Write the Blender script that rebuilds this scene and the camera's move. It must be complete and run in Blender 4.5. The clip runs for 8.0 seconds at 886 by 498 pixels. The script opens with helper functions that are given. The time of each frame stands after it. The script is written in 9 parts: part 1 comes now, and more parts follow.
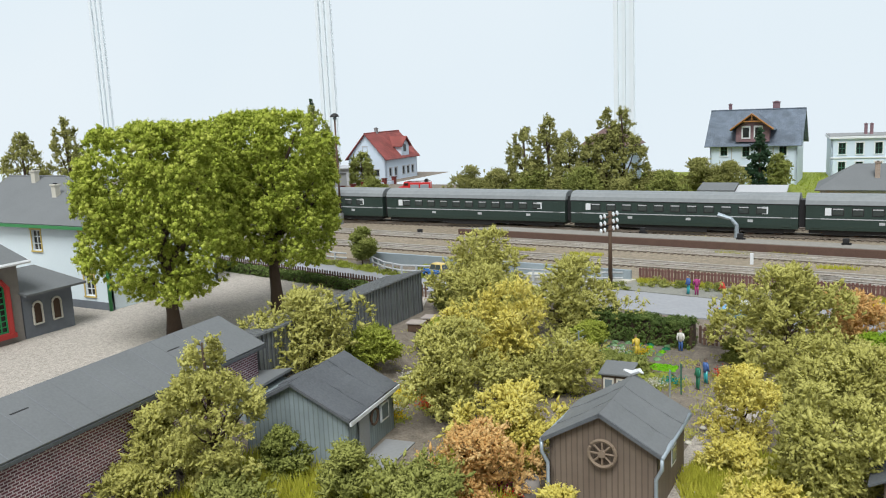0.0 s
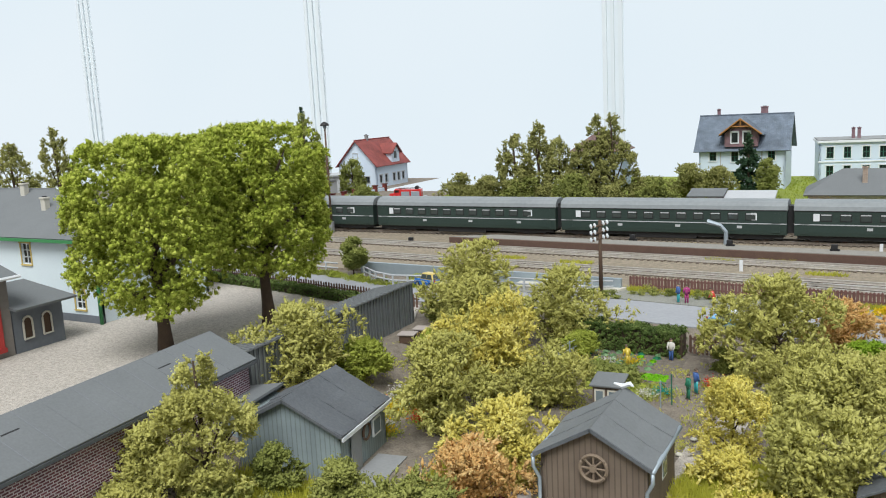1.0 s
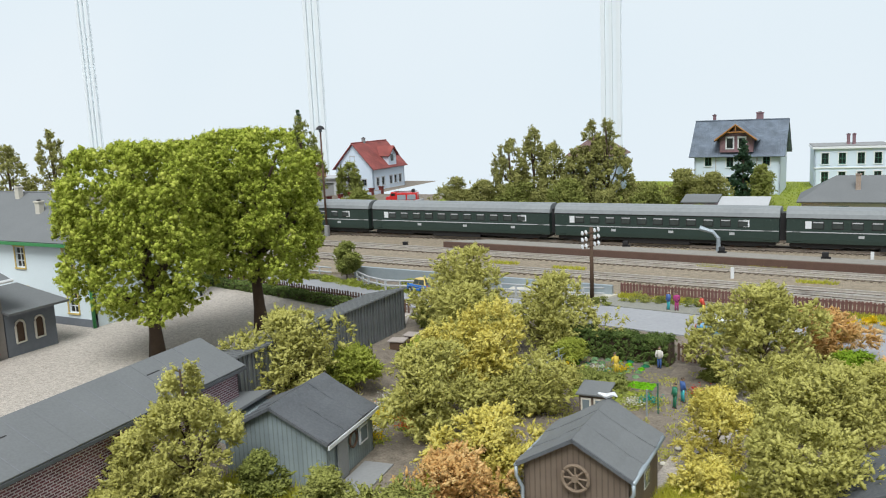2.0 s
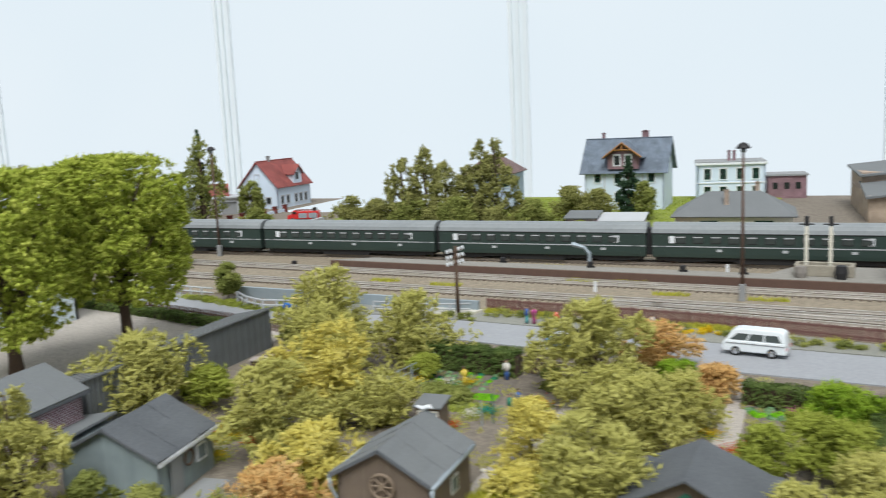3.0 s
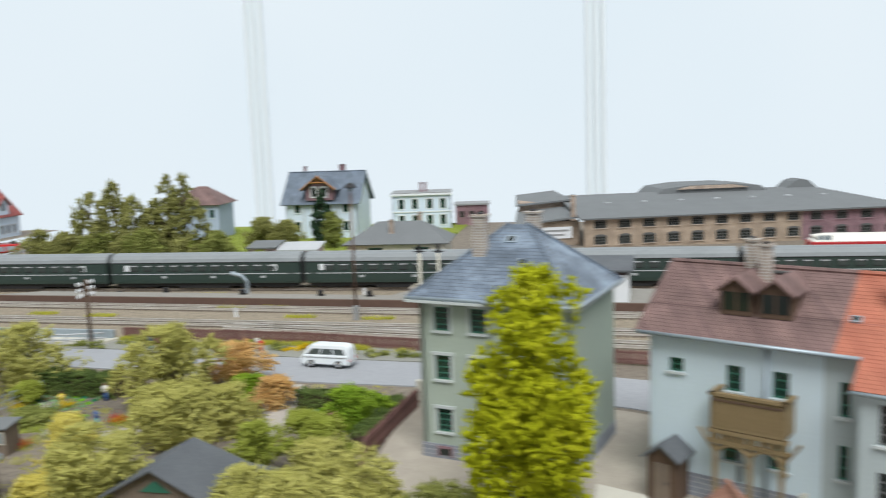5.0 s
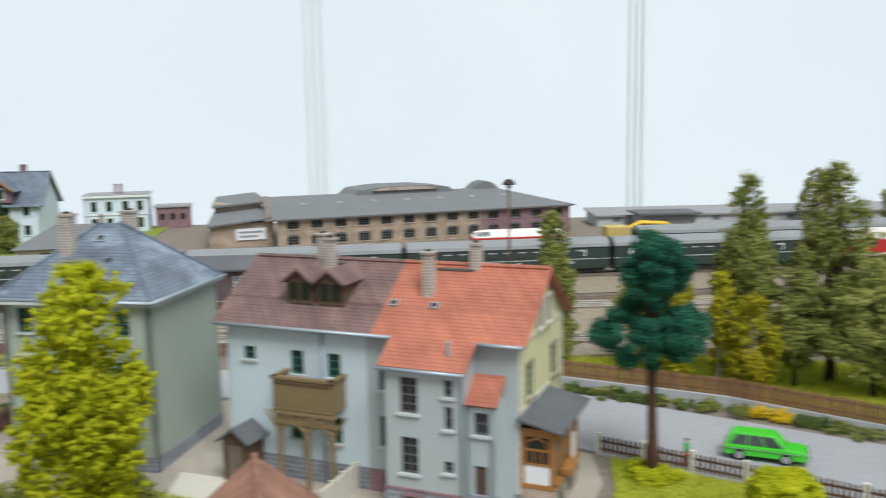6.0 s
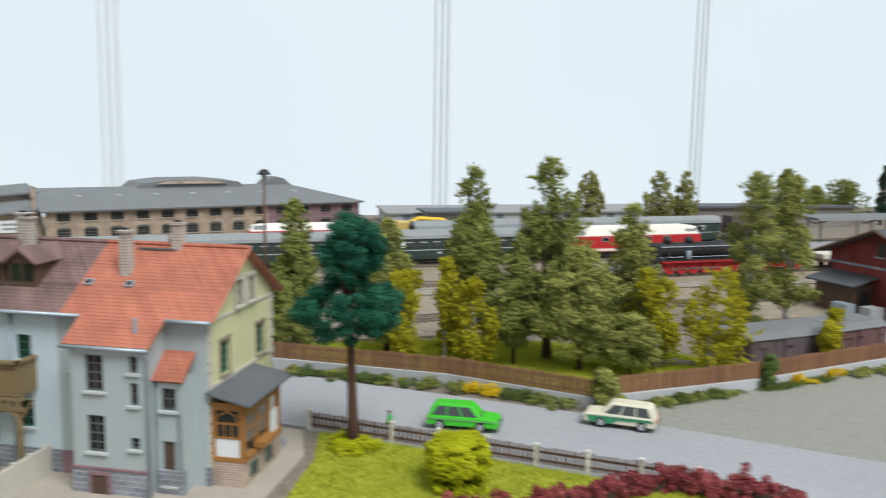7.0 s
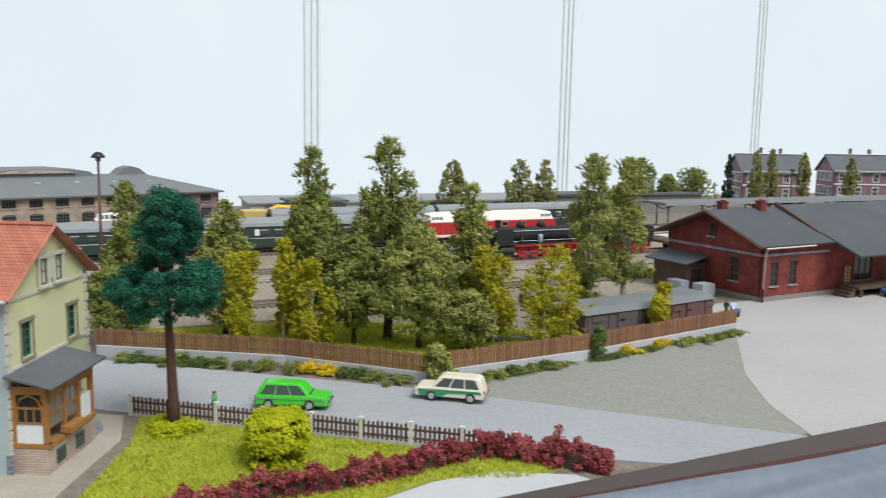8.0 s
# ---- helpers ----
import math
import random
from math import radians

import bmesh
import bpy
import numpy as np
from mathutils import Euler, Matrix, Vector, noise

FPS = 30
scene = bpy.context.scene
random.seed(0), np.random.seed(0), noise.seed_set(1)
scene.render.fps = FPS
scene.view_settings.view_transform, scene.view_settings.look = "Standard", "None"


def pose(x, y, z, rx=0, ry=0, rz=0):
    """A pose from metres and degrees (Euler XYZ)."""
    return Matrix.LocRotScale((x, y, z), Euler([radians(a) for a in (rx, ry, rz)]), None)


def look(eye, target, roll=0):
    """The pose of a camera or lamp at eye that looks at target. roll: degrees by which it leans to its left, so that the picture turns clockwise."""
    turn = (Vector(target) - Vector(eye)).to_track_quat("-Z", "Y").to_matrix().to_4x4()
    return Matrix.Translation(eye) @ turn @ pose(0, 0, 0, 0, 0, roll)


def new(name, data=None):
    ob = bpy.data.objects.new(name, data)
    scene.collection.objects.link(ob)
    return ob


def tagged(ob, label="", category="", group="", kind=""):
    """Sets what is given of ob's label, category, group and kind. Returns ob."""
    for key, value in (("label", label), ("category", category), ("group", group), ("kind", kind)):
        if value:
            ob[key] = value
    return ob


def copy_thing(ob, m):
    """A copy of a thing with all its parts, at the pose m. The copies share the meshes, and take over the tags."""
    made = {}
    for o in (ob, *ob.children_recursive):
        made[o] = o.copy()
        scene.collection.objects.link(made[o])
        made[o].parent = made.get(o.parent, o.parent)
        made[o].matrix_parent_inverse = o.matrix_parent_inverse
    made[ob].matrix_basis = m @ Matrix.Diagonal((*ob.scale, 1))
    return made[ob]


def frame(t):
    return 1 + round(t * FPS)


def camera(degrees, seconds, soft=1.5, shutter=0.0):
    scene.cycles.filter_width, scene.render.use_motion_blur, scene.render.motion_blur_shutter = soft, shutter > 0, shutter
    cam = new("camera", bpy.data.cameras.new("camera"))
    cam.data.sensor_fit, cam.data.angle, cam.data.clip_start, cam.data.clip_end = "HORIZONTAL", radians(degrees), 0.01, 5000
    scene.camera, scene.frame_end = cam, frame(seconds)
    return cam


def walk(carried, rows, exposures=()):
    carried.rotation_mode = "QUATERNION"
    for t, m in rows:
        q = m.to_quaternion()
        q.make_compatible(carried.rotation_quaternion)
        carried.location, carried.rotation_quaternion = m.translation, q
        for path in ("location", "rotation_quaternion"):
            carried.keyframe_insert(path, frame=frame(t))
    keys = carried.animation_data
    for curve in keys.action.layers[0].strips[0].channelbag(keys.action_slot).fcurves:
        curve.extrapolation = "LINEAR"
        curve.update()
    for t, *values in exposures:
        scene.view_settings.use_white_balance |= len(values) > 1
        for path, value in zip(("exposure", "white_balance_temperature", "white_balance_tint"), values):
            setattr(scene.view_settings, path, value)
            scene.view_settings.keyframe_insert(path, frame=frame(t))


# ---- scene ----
cam = camera(54.7, 8.0, soft=1.05, shutter=0.55)
PATH = [
    (0, (0.078, 0.044, 0.167), (-0.881, 1.766, -0.173), -2.5),
    (0.5, (0.077, 0.045, 0.17), (-0.873, 1.772, -0.165), -2.6),
    (1, (0.079, 0.044, 0.173), (-0.863, 1.777, -0.16), -2.9),
    (2.3, (0.094, 0.045, 0.179), (-0.84, 1.782, -0.15), -2.3),
    (2.5, (0.105, 0.045, 0.18), (-0.796, 1.802, -0.138), -2.3),
    (3, (0.149, 0.047, 0.184), (-0.65, 1.855, -0.122), -2.7),
    (3.5, (0.189, 0.044, 0.188), (-0.531, 1.885, -0.115), -3.0),
    (4, (0.234, 0.032, 0.195), (-0.419, 1.899, -0.097), -3.3),
    (4.2, (0.253, 0.028, 0.197), (-0.359, 1.911, -0.089), -3.3),
    (5.3, (0.364, -0.005, 0.197), (0.182, 1.967, -0.079), -1.9),
    (5.5, (0.385, -0.009, 0.195), (0.324, 1.97, -0.089), -2.0),
    (6, (0.432, -0.022, 0.194), (0.661, 1.945, -0.085), -1.0),
    (6.5, (0.464, -0.037, 0.189), (0.887, 1.898, -0.082), -0.5),
    (7, (0.495, -0.055, 0.184), (1.118, 1.826, -0.089), 0.9),
    (7.5, (0.517, -0.064, 0.178), (1.292, 1.758, -0.102), 1.0),
    (8, (0.526, -0.069, 0.173), (1.402, 1.707, -0.107), 1.1),
]
walk(cam, [(t, look(eye, target, roll)) for t, eye, target, roll in PATH])

# ---- light: a bright exhibition hall, soft from above ----
world = bpy.data.worlds.new("hall")
scene.world = world
world.use_nodes = True
bg = world.node_tree.nodes["Background"]
bg.inputs[0].default_value = (0.93, 0.97, 1.0, 1)
bg.inputs[1].default_value = 0.57
sun = new("hall_light", bpy.data.lights.new("hall_light", "SUN"))
sun.data.energy, sun.data.angle, sun.data.color = 3.3, radians(32), (0.975, 0.985, 0.98)
sun.matrix_world = look((0.3, -1.0, 1.5), (0, 0, 0))

# ---- tools: all numbers below are centimetres ----
K = 0.01


class Geo:
    """Collects vertices and faces of one mesh."""

    def __init__(self):
        self.v, self.f, self.m = [], [], []

    def add(self, vs, fs, m=0):
        o = len(self.v)
        self.v += [tuple(p) for p in vs]
        self.f += [tuple(i + o for i in f) for f in fs]
        self.m += [m] * len(fs)
        return self

    def box(self, x0, y0, z0, x1, y1, z1, m=0):
        vs = [(x, y, z) for z in (z0, z1) for y in (y0, y1) for x in (x0, x1)]
        return self.add(vs, [(0, 2, 3, 1), (4, 5, 7, 6), (0, 1, 5, 4), (2, 6, 7, 3), (0, 4, 6, 2), (1, 3, 7, 5)], m)

    def prism(self, poly, z0, z1, m=0):
        n = len(poly)
        vs = [(x, y, z0) for x, y in poly] + [(x, y, z1) for x, y in poly]
        fs = [tuple(range(n - 1, -1, -1)), tuple(range(n, 2 * n))]
        fs += [(i, (i + 1) % n, n + (i + 1) % n, n + i) for i in range(n)]
        return self.add(vs, fs, m)

    def side(self, poly, y0, y1, m=0, inset=0.0):
        """A profile in x and z, swept in y; inset narrows it towards its top."""
        n = len(poly)
        top, low = max(z for x, z in poly), min(z for x, z in poly)
        k = lambda z: inset * (z - low) / max(top - low, 1e-6)
        vs = [(x, y0 + k(z), z) for x, z in poly] + [(x, y1 - k(z), z) for x, z in poly]
        fs = [tuple(range(n)), tuple(range(2 * n - 1, n - 1, -1))]
        fs += [(i, n + i, n + (i + 1) % n, (i + 1) % n) for i in range(n)]
        return self.add(vs, fs, m)

    def slab(self, poly, th, m=0):
        """A flat polygon in space with thickness th below it."""
        a, b, c = (Vector(p) for p in poly[:3])
        nn = (b - a).cross(c - a).normalized()
        if nn.z < 0:
            nn = -nn
        n = len(poly)
        vs = [tuple(p) for p in poly] + [tuple(Vector(p) - nn * th) for p in poly]
        fs = [tuple(range(n)), tuple(range(2 * n - 1, n - 1, -1))]
        fs += [(i, n + i, n + (i + 1) % n, (i + 1) % n) for i in range(n)]
        return self.add(vs, fs, m)

    def tube(self, pts, r, n=8, m=0):
        rs = r if isinstance(r, (list, tuple)) else [r] * len(pts)
        pts = [Vector(p) for p in pts]
        vs, fs = [], []
        for i, p in enumerate(pts):
            d = (pts[min(i + 1, len(pts) - 1)] - pts[max(i - 1, 0)]).normalized()
            a = d.orthogonal().normalized() if abs(d.z) > 0.9 else d.cross(Vector((0, 0, 1))).normalized()
            b = d.cross(a)
            for k in range(n):
                w = 2 * math.pi * k / n
                vs.append(p + (a * math.cos(w) + b * math.sin(w)) * rs[i])
        for i in range(len(pts) - 1):
            for k in range(n):
                q = (k + 1) % n
                fs.append((i * n + k, i * n + q, (i + 1) * n + q, (i + 1) * n + k))
        fs.append(tuple(range(n - 1, -1, -1)))
        fs.append(tuple((len(pts) - 1) * n + k for k in range(n)))
        return self.add(vs, fs, m)

    def lathe(self, prof, n=12, c=(0, 0, 0), m=0, axis="z"):
        vs, fs = [], []
        for r, h in prof:
            for k in range(n):
                w = 2 * math.pi * k / n
                p = (r * math.cos(w), r * math.sin(w), h)
                if axis == "y":
                    p = (p[0], p[2], p[1])
                if axis == "x":
                    p = (p[2], p[0], p[1])
                vs.append((p[0] + c[0], p[1] + c[1], p[2] + c[2]))
        for i in range(len(prof) - 1):
            for k in range(n):
                q = (k + 1) % n
                fs.append((i * n + k, i * n + q, (i + 1) * n + q, (i + 1) * n + k))
        fs += [tuple(range(n - 1, -1, -1)), tuple((len(prof) - 1) * n + k for k in range(n))]
        return self.add(vs, fs, m)

    def mesh(self, name, mats):
        me = bpy.data.meshes.new(name)
        me.from_pydata([(x * K, y * K, z * K) for x, y, z in self.v], [], self.f)
        for mt in mats:
            me.materials.append(mt)
        if len(mats) > 1:
            me.polygons.foreach_set("material_index", self.m)
        bm = bmesh.new()
        bm.from_mesh(me)
        bmesh.ops.recalc_face_normals(bm, faces=bm.faces)
        bm.to_mesh(me)
        bm.free()
        return me


SHARED = {}


def as_mesh(name, geo, mats, key=None):
    if key is not None and key in SHARED:
        return SHARED[key]
    mats = mats if isinstance(mats, (list, tuple)) else [mats]
    me = geo.mesh(name, mats) if isinstance(geo, Geo) else geo
    if key is not None:
        SHARED[key] = me
    return me


def at(x=0, y=0, z=0, rz=0, rx=0, ry=0):
    return pose(x * K, y * K, z * K, rx, ry, rz)


def part(name, geo, mats, parent=None, label="", m=None, smooth=False, bevel=0.0, key=None):
    me = as_mesh(name, geo, mats, key)
    if smooth:
        me.polygons.foreach_set("use_smooth", [True] * len(me.polygons))
    ob = new(name, me)
    if parent is not None:
        ob.parent = parent
    if m is not None:
        ob.matrix_basis = m
    if bevel:
        mod = ob.modifiers.new("soft_edges", "BEVEL")
        mod.width, mod.segments, mod.limit_method = bevel * K, 2, "ANGLE"
    if label:
        tagged(ob, label)
    return ob


def thing(name, label, category, group="", m=None):
    ob = new(name)
    ob.empty_display_size = 0.01
    if m is not None:
        ob.matrix_basis = m
    return tagged(ob, label, category, group)


def sheet(name, geo, mats, label, kind="structure", category="ground", **k):
    return tagged(part(name, geo, mats, **k), label, category, kind=kind)


def smooth_step(a, b, x):
    t = min(1.0, max(0.0, (x - a) / (b - a)))
    return t * t * (3 - 2 * t)


def ground_z(x, y):
    """Height of the board: the allotments lie a little lower than the street."""
    edge = float(np.interp(x, (-30, -12, -3.4, 10.5, 24), (68.9, 68.0, 66.8, 64.6, 63.6)))
    low = smooth_step(-24.5, -21.5, x) * (1 - smooth_step(18.2, 20.0, x)) * (1 - smooth_step(edge - 2.2, edge - 0.5, y))
    bank = 0.8 * smooth_step(118, 150, y) * (1 - smooth_step(20, 60, x))
    rough = 0.12 * noise.noise((x * 0.25, y * 0.25, 0)) * low
    return -1.2 * low + rough + bank


# ---- materials ----
def nodes_of(name):
    mt = bpy.data.materials.new(name)
    mt.use_nodes = True
    nt = mt.node_tree
    return mt, nt, nt.nodes["Principled BSDF"]


def rgb(c):
    return (*c, 1)


def mat(name, a, b=None, scale=120, rough=0.75, bump=0.15, metal=0.0, fine=9.0, stain=0.25, rnd=0.0, spec=0.35):
    """A painted or weathered surface: two colours mixed by a coarse and a fine noise, stains and a fine relief."""
    mt, nt, p = nodes_of(name)
    n, l = nt.nodes, nt.links
    b = b or tuple(v * 0.8 for v in a)
    tc = n.new("ShaderNodeTexCoord")
    n1, n2 = n.new("ShaderNodeTexNoise"), n.new("ShaderNodeTexNoise")
    n1.inputs["Scale"].default_value, n1.inputs["Detail"].default_value = scale, 5
    n2.inputs["Scale"].default_value, n2.inputs["Detail"].default_value = scale * fine, 3
    for q in (n1, n2):
        l.new(tc.outputs["Object"], q.inputs["Vector"])
    add = n.new("ShaderNodeMath")
    add.operation = "MULTIPLY_ADD"
    add.inputs[1].default_value = 0.55
    l.new(n2.outputs["Fac"], add.inputs[0])
    sc = n.new("ShaderNodeMath")
    sc.operation = "MULTIPLY"
    sc.inputs[1].default_value = 0.45
    l.new(n1.outputs["Fac"], sc.inputs[0])
    l.new(sc.outputs[0], add.inputs[2])
    ramp = n.new("ShaderNodeValToRGB")
    ramp.color_ramp.elements[0].position, ramp.color_ramp.elements[1].position = 0.5 - stain, 0.5 + stain
    ramp.color_ramp.elements[0].color, ramp.color_ramp.elements[1].color = rgb(b), rgb(a)
    l.new(add.outputs[0], ramp.inputs[0])
    out = ramp.outputs[0]
    if rnd:
        oi, hv, mp = n.new("ShaderNodeObjectInfo"), n.new("ShaderNodeHueSaturation"), n.new("ShaderNodeMapRange")
        mp.inputs["To Min"].default_value, mp.inputs["To Max"].default_value = 1 - rnd, 1 + rnd
        l.new(oi.outputs["Random"], mp.inputs["Value"])
        l.new(mp.outputs[0], hv.inputs["Value"])
        l.new(out, hv.inputs["Color"])
        out = hv.outputs[0]
    l.new(out, p.inputs["Base Color"])
    p.inputs["Roughness"].default_value, p.inputs["Metallic"].default_value = rough, metal
    p.inputs["Specular IOR Level"].default_value = spec
    if bump:
        bp = n.new("ShaderNodeBump")
        bp.inputs["Strength"].default_value, bp.inputs["Distance"].default_value = bump, 0.0004
        l.new(n2.outputs["Fac"], bp.inputs["Height"])
        l.new(bp.outputs[0], p.inputs["Normal"])
    return mt


def brick_mat(name, a, b, mortar, bw, rh, gap, rough=0.85, bump=0.5, offset=0.5, mott=0.5):
    """Courses of bricks, slates or boards at model size, on upright or pitched faces along the local axes."""
    mt, nt, p = nodes_of(name)
    n, l = nt.nodes, nt.links
    tc, sp, ad, cb = n.new("ShaderNodeTexCoord"), n.new("ShaderNodeSeparateXYZ"), n.new("ShaderNodeMath"), n.new("ShaderNodeCombineXYZ")
    l.new(tc.outputs["Object"], sp.inputs[0])
    l.new(sp.outputs[0], ad.inputs[0])
    l.new(sp.outputs[1], ad.inputs[1])
    l.new(ad.outputs[0], cb.inputs[0])
    l.new(sp.outputs[2], cb.inputs[1])
    br = n.new("ShaderNodeTexBrick")
    br.offset = offset
    br.inputs["Scale"].default_value = 1.0
    br.inputs["Brick Width"].default_value, br.inputs["Row Height"].default_value = bw * K, rh * K
    br.inputs["Mortar Size"].default_value, br.inputs["Mortar Smooth"].default_value = gap * K, 0.2
    br.inputs["Color1"].default_value, br.inputs["Color2"].default_value, br.inputs["Mortar"].default_value = rgb(a), rgb(b), rgb(mortar)
    l.new(cb.outputs[0], br.inputs["Vector"])
    ns = n.new("ShaderNodeTexNoise")
    ns.inputs["Scale"].default_value, ns.inputs["Detail"].default_value = 60, 6
    l.new(tc.outputs["Object"], ns.inputs["Vector"])
    mp = n.new("ShaderNodeMapRange")
    mp.inputs["From Min"].default_value, mp.inputs["From Max"].default_value = 0.3, 0.7
    mp.inputs["To Min"].default_value, mp.inputs["To Max"].default_value = 1 - mott * 0.6, 1 + mott * 0.4
    l.new(ns.outputs["Fac"], mp.inputs["Value"])
    hv = n.new("ShaderNodeHueSaturation")
    l.new(br.outputs["Color"], hv.inputs["Color"])
    l.new(mp.outputs[0], hv.inputs["Value"])
    l.new(hv.outputs[0], p.inputs["Base Color"])
    bp = n.new("ShaderNodeBump")
    bp.inputs["Strength"].default_value, bp.inputs["Distance"].default_value, bp.invert = bump, 0.0004, True
    l.new(br.outputs["Fac"], bp.inputs["Height"])
    l.new(bp.outputs[0], p.inputs["Normal"])
    p.inputs["Roughness"].default_value = rough
    return mt


def leaf_mat(name, a, b, c, through_light=0.22, mix=0.15):
    """Flock and foam leaves: each flake has its own tone."""
    mt, nt, p = nodes_of(name)
    n, l = nt.nodes, nt.links
    ge, ramp, tc, ns, mx = n.new("ShaderNodeNewGeometry"), n.new("ShaderNodeValToRGB"), n.new("ShaderNodeTexCoord"), n.new("ShaderNodeTexNoise"), n.new("ShaderNodeMath")
    ns.inputs["Scale"].default_value, ns.inputs["Detail"].default_value = 70, 3
    l.new(tc.outputs["Object"], ns.inputs["Vector"])
    mx.operation = "MULTIPLY_ADD"
    mx.inputs[1].default_value = mix
    l.new(ge.outputs["Random Per Island"], mx.inputs[0])
    sc = n.new("ShaderNodeMath")
    sc.operation = "MULTIPLY"
    sc.inputs[1].default_value = 1.0 - mix
    l.new(ns.outputs["Fac"], sc.inputs[0])
    l.new(sc.outputs[0], mx.inputs[2])
    e = ramp.color_ramp.elements
    e[0].position, e[0].color, e[1].position, e[1].color = 0.2, rgb(a), 0.8, rgb(c)
    mid = e.new(0.5)
    mid.color = rgb(b)
    l.new(mx.outputs[0], ramp.inputs[0])
    l.new(ramp.outputs[0], p.inputs["Base Color"])
    p.inputs["Roughness"].default_value, p.inputs["Specular IOR Level"].default_value = 0.85, 0.15
    tr, ms = n.new("ShaderNodeBsdfTranslucent"), n.new("ShaderNodeMixShader")
    l.new(ramp.outputs[0], tr.inputs[0])
    ms.inputs[0].default_value = through_light
    l.new(p.outputs[0], ms.inputs[1])
    l.new(tr.outputs[0], ms.inputs[2])
    l.new(ms.outputs[0], n["Material Output"].inputs[0])
    return mt


def glass_mat(name, col, rough=0.08):
    mt, nt, p = nodes_of(name)
    p.inputs["Base Color"].default_value = rgb(col)
    p.inputs["Roughness"].default_value, p.inputs["Specular IOR Level"].default_value = rough, 0.6
    return mt


SOIL = mat("garden_soil", (0.27, 0.235, 0.19), (0.13, 0.11, 0.09), 190, 0.95, 0.8, fine=5, stain=0.15)
GRAVEL = mat("yard_gravel", (0.60, 0.555, 0.50), (0.30, 0.272, 0.24), 560, 0.95, 1.0, fine=3, stain=0.13)
GRAVEL2 = mat("verge_gravel", (0.35, 0.355, 0.315), (0.185, 0.19, 0.17), 620, 0.95, 0.7, fine=5, stain=0.16)
ASPHALT = mat("street_grey", (0.375, 0.39, 0.415), (0.28, 0.293, 0.315), 9, 0.85, 0.12, fine=40, stain=0.26)
CONCRETE = mat("pale_concrete", (0.445, 0.43, 0.425), (0.345, 0.332, 0.328), 12, 0.85, 0.15, fine=30, stain=0.28)
BALLAST = mat("ballast", (0.38, 0.325, 0.245), (0.16, 0.135, 0.10), 240, 0.95, 1.0, fine=4, stain=0.15)
TURF_M = mat("meadow_turf", (0.27, 0.32, 0.06), (0.17, 0.21, 0.04), 40, 0.95, 0.6, fine=14)
TURF = mat("turf", (0.40, 0.43, 0.05), (0.28, 0.32, 0.035), 40, 0.95, 0.6, fine=14)
SLEEPER = mat("sleeper_wood", (0.20, 0.165, 0.13), (0.11, 0.09, 0.07), 200, 0.9, 0.4)
# pale base colour carries the white glints of the near rails
RAIL = mat("rail_steel_glint", (0.80, 0.78, 0.75), (0.46, 0.42, 0.37), 60, 0.3, 0.1, metal=0.45)
RUST = mat("rusty_brown", (0.155, 0.095, 0.072), (0.09, 0.056, 0.045), 150, 0.85, 0.3)
FELT = mat("roofing_felt", (0.20, 0.215, 0.222), (0.135, 0.146, 0.153), 35, 0.8, 0.25, fine=22, stain=0.35)
FELT_D = mat("dark_felt", (0.145, 0.158, 0.172), (0.075, 0.083, 0.093), 35, 0.8, 0.3, fine=22)
FELT_G = mat("goods_shed_felt", (0.10, 0.112, 0.125), (0.055, 0.062, 0.07), 25, 0.75, 0.3, fine=30)
def streaky_sheen(mt, tone, amount):
    """Paints a pale sheen in streaky patches over a material's own colour."""
    nt = mt.node_tree
    n, l = nt.nodes, nt.links
    base = next(q for q in n if q.type == "BSDF_PRINCIPLED").inputs["Base Color"]
    old = base.links[0].from_socket
    tc, mp, ns, rg, mx = n.new("ShaderNodeTexCoord"), n.new("ShaderNodeMapping"), n.new("ShaderNodeTexNoise"), n.new("ShaderNodeMapRange"), n.new("ShaderNodeMixRGB")
    mp.inputs["Scale"].default_value = (1.0, 1.0, 2.6)
    ns.inputs["Scale"].default_value, ns.inputs["Detail"].default_value, ns.inputs["Roughness"].default_value = 22, 8, 0.7
    rg.inputs["From Min"].default_value, rg.inputs["From Max"].default_value = 0.5, 0.68
    rg.inputs["To Min"].default_value, rg.inputs["To Max"].default_value = 0.0, amount
    mx.inputs[2].default_value = rgb(tone)
    l.new(tc.outputs["Object"], mp.inputs[0])
    l.new(mp.outputs[0], ns.inputs["Vector"])
    l.new(ns.outputs["Fac"], rg.inputs["Value"])
    l.new(rg.outputs[0], mx.inputs[0])
    l.new(old, mx.inputs[1])
    l.new(mx.outputs[0], base)
    return mt


# roof glare is painted into this slate as pale blue streaks
SLATE_SHEEN = streaky_sheen(brick_mat("slate_painted_sheen", (0.13, 0.17, 0.225), (0.165, 0.21, 0.265), (0.08, 0.095, 0.12), 0.34, 0.17, 0.015, 0.45, 0.5), (0.40, 0.50, 0.62), 0.6)
SLATE = brick_mat("slate", (0.13, 0.17, 0.225), (0.165, 0.21, 0.265), (0.08, 0.095, 0.12), 0.34, 0.17, 0.015, 0.6, 0.5)
TILE_R = brick_mat("orange_tiles", (0.50, 0.18, 0.11), (0.41, 0.135, 0.083), (0.36, 0.125, 0.085), 0.26, 5.0, 0.03, 0.7, 0.6, 0.0, 0.35)
TILE_P = brick_mat("brown_tiles", (0.235, 0.152, 0.138), (0.165, 0.105, 0.10), (0.11, 0.063, 0.06), 0.26, 5.0, 0.03, 0.75, 0.6, 0.0, 0.5)
